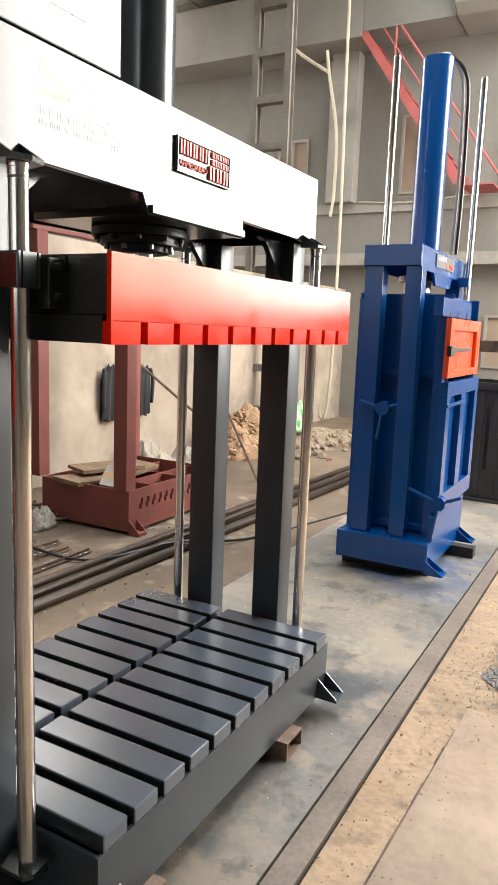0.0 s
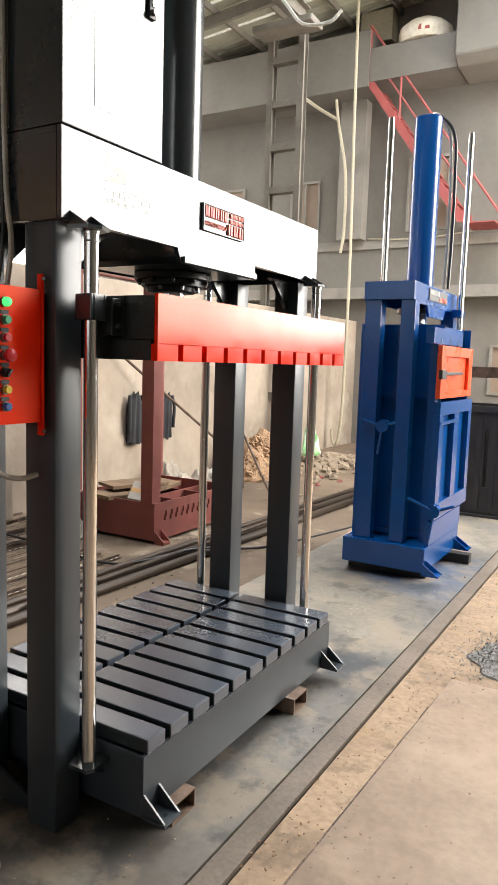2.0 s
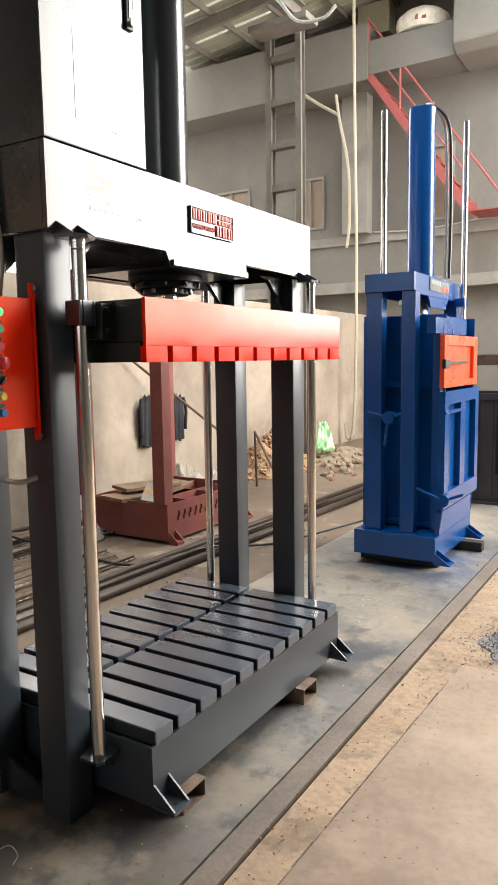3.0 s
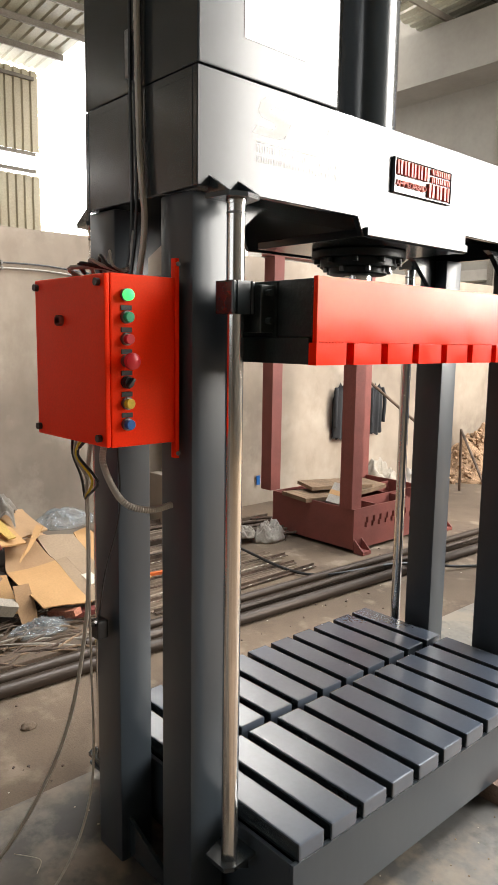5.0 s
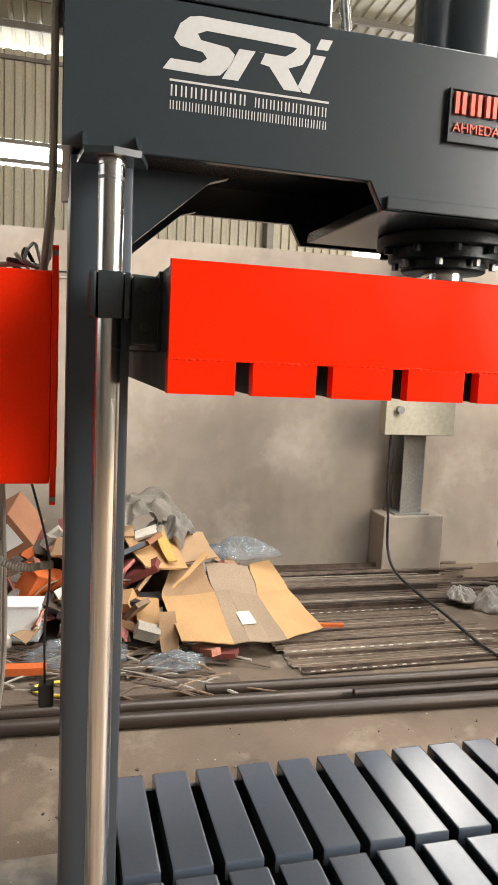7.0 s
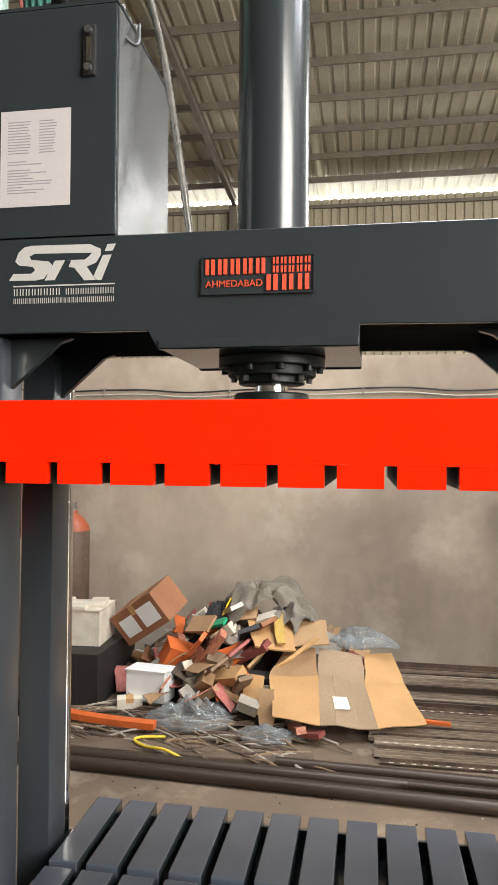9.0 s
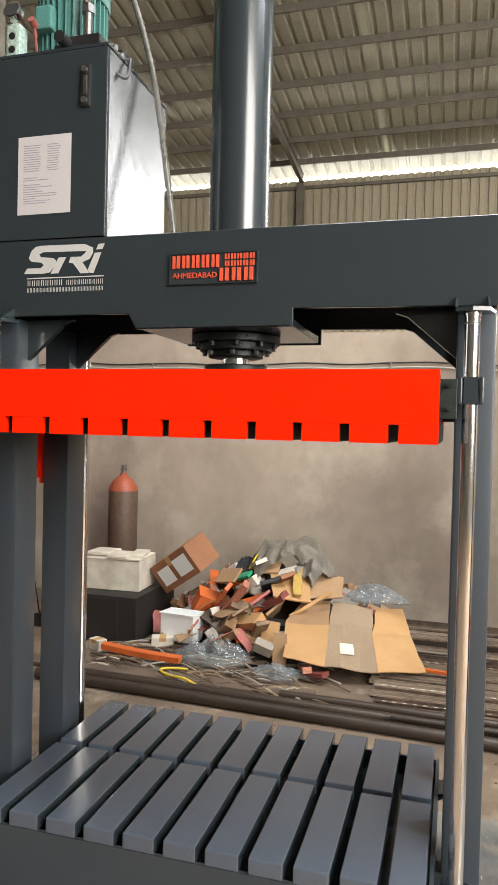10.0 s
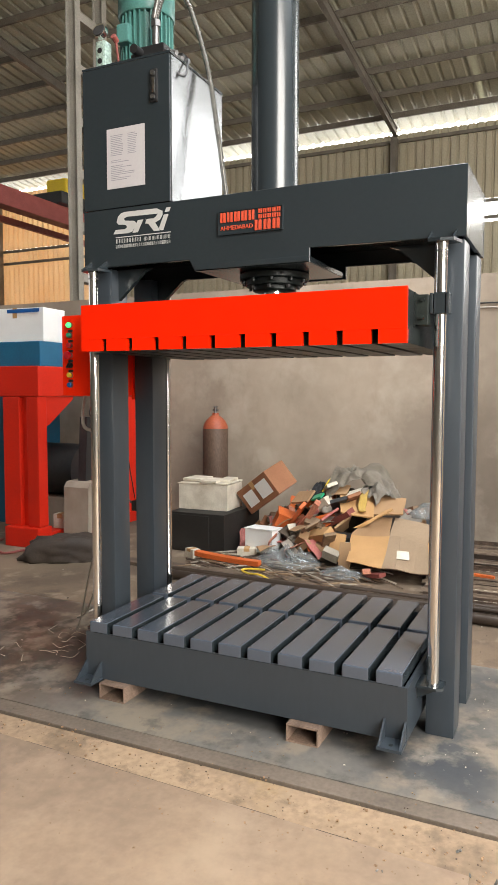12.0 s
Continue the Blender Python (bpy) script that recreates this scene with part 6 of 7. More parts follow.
# unfinished oxide-red press frame
fr = thing("unfinished_press", (-4.1, 5.25, 0), "unfinished red-oxide primed press with tray base", "press", "presses")
AX, BX, CY, DY = -3.67, -4.62, 4.62, 5.95
bm = B()
box(bm, BX, AX - 0.013, CY, CY + 0.012, 0.03, 0.37, 0.002)
part("base_side", bm, BROWNRED, fr)
bm = B()
box(bm, BX, AX - 0.013, DY - 0.012, DY, 0.03, 0.37, 0.002)
part("base_side", bm, BROWNRED, fr)
bm = B()
box(bm, BX, BX + 0.012, CY + 0.013, DY - 0.013, 0.03, 0.37, 0.002)
part("base_side", bm, BROWNRED, fr)
bm = B()
box(bm, AX - 0.012, AX, CY, DY, 0.03, 0.195)
box(bm, AX - 0.012, AX, CY, DY, 0.285, 0.37)
edge, y = CY, 4.76
while y < DY - 0.1:
    box(bm, AX - 0.012, AX, edge, y, 0.1949, 0.2851)
    box(bm, AX - 0.012, AX, y - 0.0001, y + 0.018, 0.245, 0.2851)
    box(bm, AX - 0.012, AX, y + 0.03, y + 0.0481, 0.1949, 0.232)
    edge, y = y + 0.048, y + 0.088
box(bm, AX - 0.012, AX, edge, DY, 0.1949, 0.2851)
part("slotted_side", bm, BROWNRED, fr, "base side with a row of stepped slots")
for x in (-3.98, -4.32):
    bm = B()
    box(bm, x - 0.006, x + 0.006, CY + 0.013, DY - 0.013, 0.1, 0.35)
    part("rib", bm, BROWNRED, fr)
for y in (5.05, 5.5):
    bm = B()
    box(bm, BX + 0.013, AX - 0.013, y - 0.006, y + 0.006, 0.1, 0.34)
    part("rib", bm, BROWNRED, fr)
bm = B()
box(bm, BX + 0.013, AX - 0.013, CY + 0.013, DY - 0.013, 0.04, 0.052)
part("base_floor", bm, BROWNRED, fr)
for x, y in ((-3.685, 4.605), (-4.635, 4.605), (-3.685, 5.845), (-4.60, 5.845)):
    bm = B()
    for q in ((x - 0.13, x, y, y + 0.008), (x - 0.13, x - 0.122, y + 0.008, y + 0.12), (x - 0.008, x, y + 0.008, y + 0.12)):
        box(bm, q[0], q[1], q[2], q[3], 0.37, 2.45)
    box(bm, x - 0.122, x - 0.008, y + 0.112, y + 0.12, 0.37, 2.45)
    part("post", bm, BROWNRED, fr, "red-oxide post")
for x in (-3.75, -4.7):
    bm = B()
    box(bm, x - 0.06, x + 0.06, 4.56, 6.02, 2.451, 2.65, 0.004)
    part("top_beam", bm, BROWNRED, fr)
for x, y, s in ((AX, 4.68, 1), (AX, 5.88, 1), (BX, 4.68, -1), (BX, 5.88, -1)):
    bm = B()
    box(bm, x, x + s * 0.1, y - 0.05, y + 0.05, 0.003, 0.03)
    prism(bm, [(x, 0.03), (x + s * 0.1, 0.03), (x, 0.12)], "y", y - 0.05, y - 0.042)
    prism(bm, [(x, 0.03), (x + s * 0.1, 0.03), (x, 0.12)], "y", y + 0.042, y + 0.05)
    part("foot", bm, BROWNRED, fr)
fr.location += Vector((0.2, -0.17, 0.0))
board("loose_plank", turned(-4.05, 4.88, 0.372, 82, 1, -2), 0.95, 0.34, 0.035, WOOD, "dusty grey plank lying over the unfinished press base", "plank", "planks on the base")
board("loose_plank", turned(-4.1, 4.93, 0.408, 70, 1, 1), 0.62, 0.30, 0.03, WOOD, "dusty grey plank lying over the unfinished press base", "plank", "planks on the base")
crate("toolbox", turned(-3.80, 4.64, 0.34, 25, 38, 10), 0.15, 0.22, 0.13, BAGGREY, "dusty grey-white tin with a yellow patch on the base", "tin")
for name, size, seed, mat, label, cat, group, at in (
    ("rag", (0.13, 0.18, 0.07), 2.2, CLOTH, "grey rag lying in the press base", "rag", "", (-3.7, 4.81, 0.052)),
    ("sack", (0.10, 0.17, 0.15), 8.2, BAGGREY, "crumpled pale cement bag on the floor", "sack", "sacks", (-4.20, 4.22, 0.0)),
    ("sack", (0.11, 0.10, 0.10), 3.6, BAGGREY, "torn pale cement bag lying on the rods", "sack", "sacks", (-4.32, 4.00, 0.05)),
    ("sack", (0.26, 0.40, 0.30), 4.7, CLOTH, "slack dusty cement sack lying by the wall", "sack", "sacks", (-4.95, 6.72, 0.0)),
    ("sack", (0.22, 0.30, 0.22), 6.3, BAGGREY, "slack dusty cement sack lying by the wall", "sack", "sacks", (-4.75, 7.25, 0.0)),
):
    bm = B()
    crumple(bm, size, seed, 0.6)
    solid(name, bm, mat, label, cat, group, smooth="all", at=at)
board("paint_scrap", turned(-5.28, 5.06, 0.26, 0, 0, 88), 0.10, 0.05, 0.004, BUTTONBLUE, "small blue scrap against the wall", "scrap")
for k in range(14):
    bm = B()
    y = 4.05 + rnd.uniform(-0.15, 0.15)
    x = -4.9 + k * 0.05
    rod(bm, (x, y, 0.03 + 0.012 * (k % 3)), (x + 0.25 + rnd.uniform(-0.1, 0.1), y + 0.62, 0.03 + 0.02 * (k % 4)), 0.012, seg=8)
    solid("short_bar", bm, RUST, "short rusty rod in a loose bundle on the floor", "rod", "short rods bundle", smooth=True)

# sand and bag at the far end
bm = B()
heap(bm, -4.75, 8.6, 0.52, 0.85, 0.66, 7.0, 26, 72, 0.9)
for v in bm.verts:
    if v.co.z > 0.01:
        v.co.z += 0.05 * noise.noise(v.co * 7) + 0.035 * noise.noise(v.co * 17)
for k in range(260):
    a, f = rnd.uniform(0, 6.28), rnd.random() ** 0.6
    s = rnd.uniform(0.012, 0.04)
    box(bm, -s, s, -s * 0.8, s * 0.8, -s * 0.6, s * 0.6, s * 0.3, turned(-4.75 + 0.6 * f * math.cos(a), 8.6 + 0.95 * f * math.sin(a), 0.60 * (1 - f) ** 0.9, rnd.uniform(0, 360), rnd.uniform(-40, 40), rnd.uniform(-40, 40)))
solid("sand_heap", bm, SAND, "heap of ochre sand against the wall", "sand", kind="stuff")
bm = B()
crumple(bm, (0.15, 0.2, 0.42), 6.1, 0.5)
solid("green_bag", bm, material("green_white_bag", (0.62, 0.66, 0.55), 0.7, 0.0, (0.10, 0.42, 0.08), 5.0, 1.0, 60, 0.2), "green and white plastic bag standing by the sand", "bag", smooth="all", at=(-4.45, 9.8, 0.2))
bm = B()
heap(bm, -4.5, 10.4, 0.6, 1.2, 0.16, 17.0, 20, 60, 0.8)
for k in range(180):
    a, f = rnd.uniform(0, 6.28), rnd.random() ** 0.6
    s = rnd.uniform(0.012, 0.05)
    box(bm, -s, s, -s * 0.8, s * 0.8, -s * 0.6, s * 0.6, s * 0.3, turned(-4.5 + 0.8 * f * math.cos(a), 10.2 + 1.5 * f * math.sin(a), 0.14 * (1 - f), rnd.uniform(0, 360), rnd.uniform(-40, 40), rnd.uniform(-40, 40)))
solid("rubble_heap", bm, RUBBLE, "low heap of sandy rubble", "rubble", kind="stuff")
for k in range(14):
    bm = B()
    s = rnd.uniform(0.03, 0.08)
    lump(bm, (0, 0, 0), (s, s * 1.2, s * 0.8), k * 1.7, 0.5, 2)
    solid("brick_bat", bm, BROWNRED if k % 5 == 0 else RUBBLE, "broken brick piece by the sand", "brick piece", "brick pieces", at=(rnd.uniform(-3.9, -3.4), rnd.uniform(7.2, 10.5), 0.0))

# ---- the blue baling press ----
blue = thing("baling_press", (-1.5, 5.4, 0), "tall glossy blue baling press with an orange upper door", "press", "presses")
bm = B()
box(bm, -1.80, -1.13, 4.80, 5.83, 0.085, 0.28, 0.006)
part("base", bm, BLUE, blue, "blue welded base")
for x0, x1 in ((-1.725, -1.595), (-1.437, -1.325)):
    for y0 in (4.86, 5.97):
        bm = B()
        box(bm, x0, x1, y0, y0 + 0.11, 0.281 if y0 < 5 else 0.09, 2.165, 0.006)
        part("column", bm, BLUE, blue)
bm = B()
box(bm, -1.735, -1.335, 4.85, 4.87, 2.166, 2.305, 0.003)
box(bm, -1.735, -1.335, 6.08, 6.10, 2.166, 2.305, 0.003)
box(bm, -1.355, -1.335, 4.871, 6.079, 2.145, 2.305, 0.003)
box(bm, -1.735, -1.715, 4.871, 6.079, 2.145, 2.305, 0.003)
box(bm, -1.714, -1.356, 4.871, 6.079, 2.285, 2.303)
bh = part("head_beam", bm, BLUE, blue, "blue head beam")
bm = B()
prism(bm, [(5.2, 2.145), (5.75, 2.145), (5.68, 2.06), (5.27, 2.06)], "x", -1.356, -1.336, 0.002)
part("cheek_plate", bm, BLUE, bh)
bm = B()
lathe(bm, -1.53, 5.48, [(0.14, 2.14), (0.14, 2.10), (0.10, 2.10), (0.10, 2.02), (0.05, 2.02), (0.05, 1.95)], 24)
part("flange", bm, STEEL, blue, "steel cylinder flange", True)
bm = B()
lathe(bm, -1.495, 5.48, [(0.112, 2.306), (0.112, 3.66), (0.108, 3.675), (0.09, 3.68)], 40)
part("cylinder", bm, BLUE, blue, "tall blue hydraulic cylinder", True)
bm = B()
rod(bm, (-1.495, 5.48, 3.68), (-1.495, 5.48, 3.70), 0.05, seg=16)
part("port", bm, STEEL, blue, "", True)
for dx in (0.0, 0.035):
    bm = B()
    tube(bm, [(-1.49, 5.48, 3.70), (-1.42, 5.52, 3.70), (-1.335 + dx, 5.56, 3.55), (-1.315 + dx, 5.58, 3.2), (-1.31 + dx, 5.58, 2.7), (-1.318 + dx, 5.58, 2.31)], 0.013, 8, 8)
    part("hose", bm, DARK if dx else HOSE, blue, "hydraulic hose", True)
for x, y, z in ((-1.668, 5.08, 3.58), (-1.272, 6.0, 3.67)):
    bm = B()
    rod(bm, (x, y, 1.95 if y > 5.5 else 2.2), (x, y, z), 0.0235, seg=20)
    rod(bm, (x, y, z), (x, y, z + 0.006), 0.019, seg=20)
    part("guide_rod", bm, CHROME, blue, "bright steel guide rod", True)
bm = B()
box(bm, -1.334, -1.25, 5.94, 6.07, 2.1, 2.17, 0.004)
part("rod_guide", bm, BLUE, blue)
# chamber
for q in ((-1.785, -1.16, 5.10, 5.115), (-1.80, -1.785, 5.0, 5.96), (-1.80, -1.16, 5.965, 5.98)):
    bm = B()
    box(bm, *q, 0.281, 1.99)
    part("chamber_sheet", bm, BLUE, blue, "deep blue welded chamber sheet")
for x in (-1.77, -1.2):
    bm = B()
    box(bm, x - 0.03, x + 0.03, 4.99, 5.099, 0.281, 1.95, 0.003)
    part("rib", bm, BLUE, blue)
for z in (0.30, 1.42):
    bm = B()
    box(bm, -1.739, -1.231, 5.05, 5.099, z, z + 0.04)
    part("side_band", bm, BLUE, blue)
bm = B()
box(bm, -1.66, -1.22, 5.12, 5.96, 1.86, 1.985, 0.004)
part("ram_head", bm, BLUE, blue)
bm = B()
box(bm, -1.215, -1.15, 4.80, 5.66, 1.835, 1.955, 0.004)
ph = part("ram_front", bm, BLUE, blue)
for y in (5.0, 5.25, 5.5):
    bm = B()
    box(bm, -1.1505, -1.147, y - 0.008, y + 0.008, 1.836, 1.88)
    part("slot", bm, DARK, ph)
# upper door, orange
bm = B()
for q in ((4.935, 5.925, 1.745, 1.826), (4.935, 5.925, 1.42, 1.475), (4.935, 5.03, 1.4755, 1.7445), (5.80, 5.925, 1.4755, 1.7445)):
    box(bm, -1.158, -1.12, q[0], q[1], q[2], q[3], 0.003)
ORANGERED = material("orange_red_enamel", (0.80, 0.085, 0.02), 0.3, 0.0, (0.72, 0.07, 0.02), 3.0, 0.5, 140, 0.05, coat=0.2, detail=0.08)
ud = part("upper_door", bm, ORANGERED, blue, "orange-red framed upper door")
bm = B()
box(bm, -1.158, -1.147, 5.031, 5.799, 1.476, 1.744)
part("panel", bm, ORANGERED, ud)
bm = B()
box(bm, -1.12, -1.105, 4.90, 5.55, 1.60, 1.625, 0.003)
box(bm, -1.13, -1.10, 4.90, 5.02, 1.57, 1.64, 0.003)
part("latch_bar", bm, DARK, ud, "dark latch bar")
# lower door
bm = B()
for q in ((4.955, 5.985, 1.29, 1.392), (4.955, 5.985, 0.47, 0.60), (4.955, 5.06, 0.6005, 1.2895), (5.40, 5.54, 0.6005, 1.2895), (5.88, 5.985, 0.6005, 1.2895)):
    box(bm, -1.17, -1.115, q[0], q[1], q[2], q[3], 0.003)
ld = part("lower_door", bm, BLUE, blue, "blue ribbed lower door")
for a, b in ((5.061, 5.399), (5.541, 5.879)):
    bm = B()
    box(bm, -1.17, -1.16, a, b, 0.601, 1.289)
    part("panel", bm, BLUE, ld)
bm = B()
box(bm, -1.115, -1.10, 4.93, 5.5, 1.22, 1.245, 0.003)
part("latch_bar", bm, BLUE, ld)
bm = B()
box(bm, -1.16, -1.122, 4.87, 5.80, 0.282, 0.46, 0.003)
part("front_plate", bm, BLUE, blue)
bm = B()
for y in np.arange(4.76, 5.8, 0.09):
    t = bmesh.new()
    bmesh.ops.create_icosphere(t, subdivisions=1, radius=0.008)
    join(bm, t, Matrix.Translation((-1.13, y, 0.281)))
tagged(part("weld_spots", bm, BLUE, blue, "", True), kind="stuff")
for a, b in (((-1.30, 4.84, 0.65), (-1.10, 4.88, 0.56)), ((-1.70, 4.84, 1.23), (-1.53, 4.84, 1.19))):
    bm = B()
    rod(bm, a, b, 0.012, seg=8)
    rod(bm, b, (b[0] + 0.14, b[1] + 0.05, b[2] + 0.05), 0.012, seg=8)
    rod(bm, (b[0], b[1] - 0.015, b[2]), (b[0], b[1] + 0.06, b[2]), 0.05, seg=12)
    rod(bm, b, (b[0] - 0.03, b[1], b[2] - 0.22), 0.012, seg=8)
    part("hand_lever", bm, BLUE, blue, "blue star hand lever", True)
for y in (4.80, 5.76):
    bm = B()
    box(bm, -1.129, -1.0, y - 0.06, y + 0.06, 0.085, 0.098)
    for d in (-0.055, 0.046):
        prism(bm, [(-1.129, 0.098), (-1.01, 0.098), (-1.129, 0.18)], "y", y + d, y + d + 0.009)
    part("foot", bm, BLUE, blue, "blue foot with gussets")
bm = B()
box(bm, -1.334, -1.328, 5.22, 5.75, 2.19, 2.285)
np_ = part("name_plate", bm, DARKGREY, blue, "dark cast name plate")
blocks("raised_mark", 5.24, 5.50, 2.24, 2.275, 5, MARKPAINT, np_, -1.328, 0.004)
blocks("raised_mark", 5.50, 5.73, 2.2, 2.235, 3, LETTER, np_, -1.328, 0.004)
for y, end in ((4.95, -1.14), (5.57, -0.95)):
    bm = B()
    box(bm, -1.79, end, y - 0.05, y + 0.05, 0.003, 0.084, 0.004)
    solid("timber_skid", bm, DARKBOX, "dark oily timber skid under the blue press", "skid", "timber skids")

blue.location += Vector((0.013, -0.05, 0.0))

# dark unfinished chamber further on
dk = thing("press_chamber", (-1.5, 8.0, 0), "unfinished dark grey press chamber on the floor", "press")
xs = [-2.2, -1.93, -1.89, -1.62, -1.58, -1.31, -1.27, -0.96]
for i in range(0, 8, 2):
    bm = B()
    box(bm, xs[i], xs[i + 1], 7.6, 7.62, 0.341, 0.999)
    part("slat", bm, DARKGREY, dk)
for q in ((7.6, 7.62, 0.03, 0.34), (7.6, 7.62, 1.0, 1.24), (7.57, 7.599, 1.18, 1.25)):
    bm = B()
    box(bm, -2.2, -0.96, *q)
    part("front_rail", bm, DARKGREY, dk)
bm = B()
box(bm, -0.98, -0.96, 7.621, 8.5, 0.03, 1.24)
part("side_panel", bm, DARKGREY, dk)
bm = B()
box(bm, -2.2, -0.981, 8.48, 8.5, 0.03, 1.24)
part("back_panel", bm, DARKBOX, dk)
bm = B()
box(bm, -2.25, -0.93, 7.55, 8.55, 0.0, 0.03)
part("base", bm, DARKGREY, dk)
for x in (-2.16, -1.02):
    bm = B()
    box(bm, x - 0.04, x + 0.04, 7.63, 7.71, 1.241, 1.56)
    part("upright", bm, DARKGREY, dk)
bm = B()
box(bm, -2.25, -0.94, 7.6, 7.74, 1.561, 1.68, 0.004)
part("cross_beam", bm, RUST, dk, "brown rusty cross beam")
bm = B()
box(bm, -0.9595, -0.945, 7.8, 7.9, 0.95, 1.1)
part("green_tag", bm, GREEN, dk, "small green tag")
for x in (-2.14, -1.99, -1.84, -1.68, -1.52, -1.37, -1.21, -1.06):
    bm = B()
    box(bm, x - 0.03, x + 0.03, 7.587, 7.599, 0.06, 1.16, 0.003)
    part("rib", bm, DARKGREY, dk)

# ---- the red press behind ----
rp = thing("bending_press", (-3.8, -0.9, 0), "bright red heavy press frame behind the partition corner", "press", "presses")
for a, b in ((-1.515, -1.31), (-1.225, -1.085)):
    bm = B()
    box(bm, -3.575, -3.45, a, b, 0.19, 1.414, 0.012)
    part("post", bm, PRESSRED, rp, "red fluted post")
bm = B()
box(bm, -3.565, -3.50, -1.31, -1.225, 0.19, 1.414)
part("core", bm, PRESSRED, rp)
bm = B()
box(bm, -5.04, -3.45, -1.95, -1.075, 1.415, 1.70, 0.008)
part("head_beam", bm, PRESSRED, rp)
bm = B()
prism(bm, [(-3.576, 1.413), (-3.96, 1.413), (-3.96, 1.39), (-3.61, 1.15), (-3.576, 1.14)], "y", -1.21, -1.09)
part("brace", bm, PRESSRED, rp)
bm = B()
box(bm, -3.60, -3.40, -1.47, -1.07, 0.0, 0.189, 0.01)
part("base", bm, PRESSRED, rp)
bm = B()
box(bm, -5.04, -3.601, -1.25, -1.085, 0.0, 0.12, 0.006)
part("base_beam", bm, PRESSRED, rp)
bm = B()
box(bm, -5.04, -4.90, -1.24, -1.09, 0.121, 1.414, 0.006)
part("rear_post", bm, PRESSRED, rp)
bm = B()
rod(bm, (-4.5, -2.2, 0.62), (-4.5, -1.35, 0.62), 0.28, seg=28)
solid("steel_drum", bm, DARKGREY, "grey dusty steel drum lying on blocks behind the red press", "drum", smooth=True)
bm = B()
box(bm, -4.7, -4.3, -2.1, -1.4, 0.0, 0.335, 0.01)
solid("concrete_block", bm, PLASTER, "rough concrete block under the drum", "block")
# a cast footing with the stub of a tapered post
fo = thing("post_footing", (-3.88, -0.87, 0), "rough concrete footing with a dusty tapered steel post", "footing")
bm = B()
prism(bm, [(-4.08, 0.0), (-3.70, 0.0), (-3.72, 0.55), (-3.76, 0.60), (-4.02, 0.61), (-4.06, 0.56)], "y", -1.02, -0.73)
part("footing", bm, PLASTER, fo)
bm = B()
prism(bm, [(-3.98, 0.59), (-3.82, 0.59), (-3.86, 1.22), (-3.95, 1.22)], "y", -0.93, -0.84)
part("post", bm, DARKGREY, fo)
bc = thing("blue_cabinet", (-4.1, -1.75, 1.7), "blue painted steel control cabinet on the red press", "cabinet")
bm = B()
box(bm, -4.0, -3.6, -2.0, -1.18, 1.701, 1.94, 0.01)
part("body", bm, CABBLUE, bc)
cb = crate("printed_carton", turned(-3.8, -1.52, 1.941, 4), 0.34, 0.66, 0.32, WHITE, "white printed carton with a blue band on the blue cabinet", "carton")
bm = B()
box(bm, -3.627, -3.624, -1.84, -1.20, 2.215, 2.25, 0)
part("blue_band", bm, BUTTONBLUE, cb, "blue printed band")
bm = B()
tube(bm, [(-3.55, -1.95, 2.0), (-3.5, -1.8, 2.3), (-3.5, -1.65, 2.25), (-3.52, -1.7, 2.05), (-3.58, -1.95, 1.85)], 0.014, 8, 8)
solid("coiled_cable", bm, DARK, "black cable looped in front of the white carton", "cable", smooth=True)
bm = B()
box(bm, -4.9, -4.3, -3.2, -2.05, 0.0, 1.75, 0.01)
solid("blue_machine", bm, CABBLUE, "blue painted machine body beside the red press", "machine")
bm = B()
lump(bm, (0, 0, 0), (0.15, 0.42, 0.19), 3.3, 0.28, 4, freq=1.3)
bm.transform(Matrix.Rotation(radians(35), 4, "Z"))
solid("tarpaulin", bm, TARP, "dark brown oily tarpaulin bundle on the floor", "tarpaulin", smooth="all", at=(-3.2, -0.55, 0.0))
crate("small_carton", turned(-3.86, -1.165, 0.121, 12), 0.12, 0.13, 0.14, WHITECARD, "little soiled carton on the red base", "carton", "cartons")
bm = B()
tube(bm, [(-3.5, -1.6, 0.03), (-3.2, -1.45, 0.05), (-3.1, -1.2, 0.015), (-3.25, -1.05, 0.03), (-3.05, -0.9, 0.01), (-3.3, -0.6, 0.01)], 0.011, 8, 8)
solid("floor_hose", bm, MAROON, "thin reddish hose coiled on the floor", "hose", smooth=True)

# ---- far wall details ----
st = thing("steel_stair", (-3.9, 13.2, 4.4), "steep faded red steel stair with handrail on the office wall", "stair")
for y in (12.75, 13.4):
    bm = B()
    prism(bm, [(-4.95, 7.15), (-4.95, 6.92), (-3.1, 4.28), (-2.85, 4.28), (-2.85, 4.38), (-3.0, 4.42)], "y", y - 0.012, y + 0.012)
    part("stringer", bm, STAIRRED, st)
for i in range(13):
    f = (i + 0.5) / 13
    bm = B()
    x, z = -4.92 + 1.9 * f, 6.95 - 2.6 * f
    box(bm, x - 0.08, x + 0.08, 12.772, 13.378, z, z + 0.02)
    part("tread", bm, STAIRRED, st)
bm = B()
rod(bm, (-4.95, 12.75, 8.0), (-2.4, 12.75, 4.42), 0.022, seg=8)
rod(bm, (-4.95, 12.75, 7.55), (-3.0, 12.75, 4.85), 0.018, seg=8)
part("handrail", bm, STAIRRED, st)
for f in (0.0, 0.33, 0.66):
    bm = B()
    x, z = -4.93 + 1.9 * f, 7.05 - 2.6 * f
    rod(bm, (x, 12.75, z), (x, 12.75, z + 0.93), 0.022, seg=8)
    part("baluster", bm, STAIRRED, st)
bm = B()
box(bm, -3.0, -2.45, 12.75, 13.55, 4.255, 4.275)
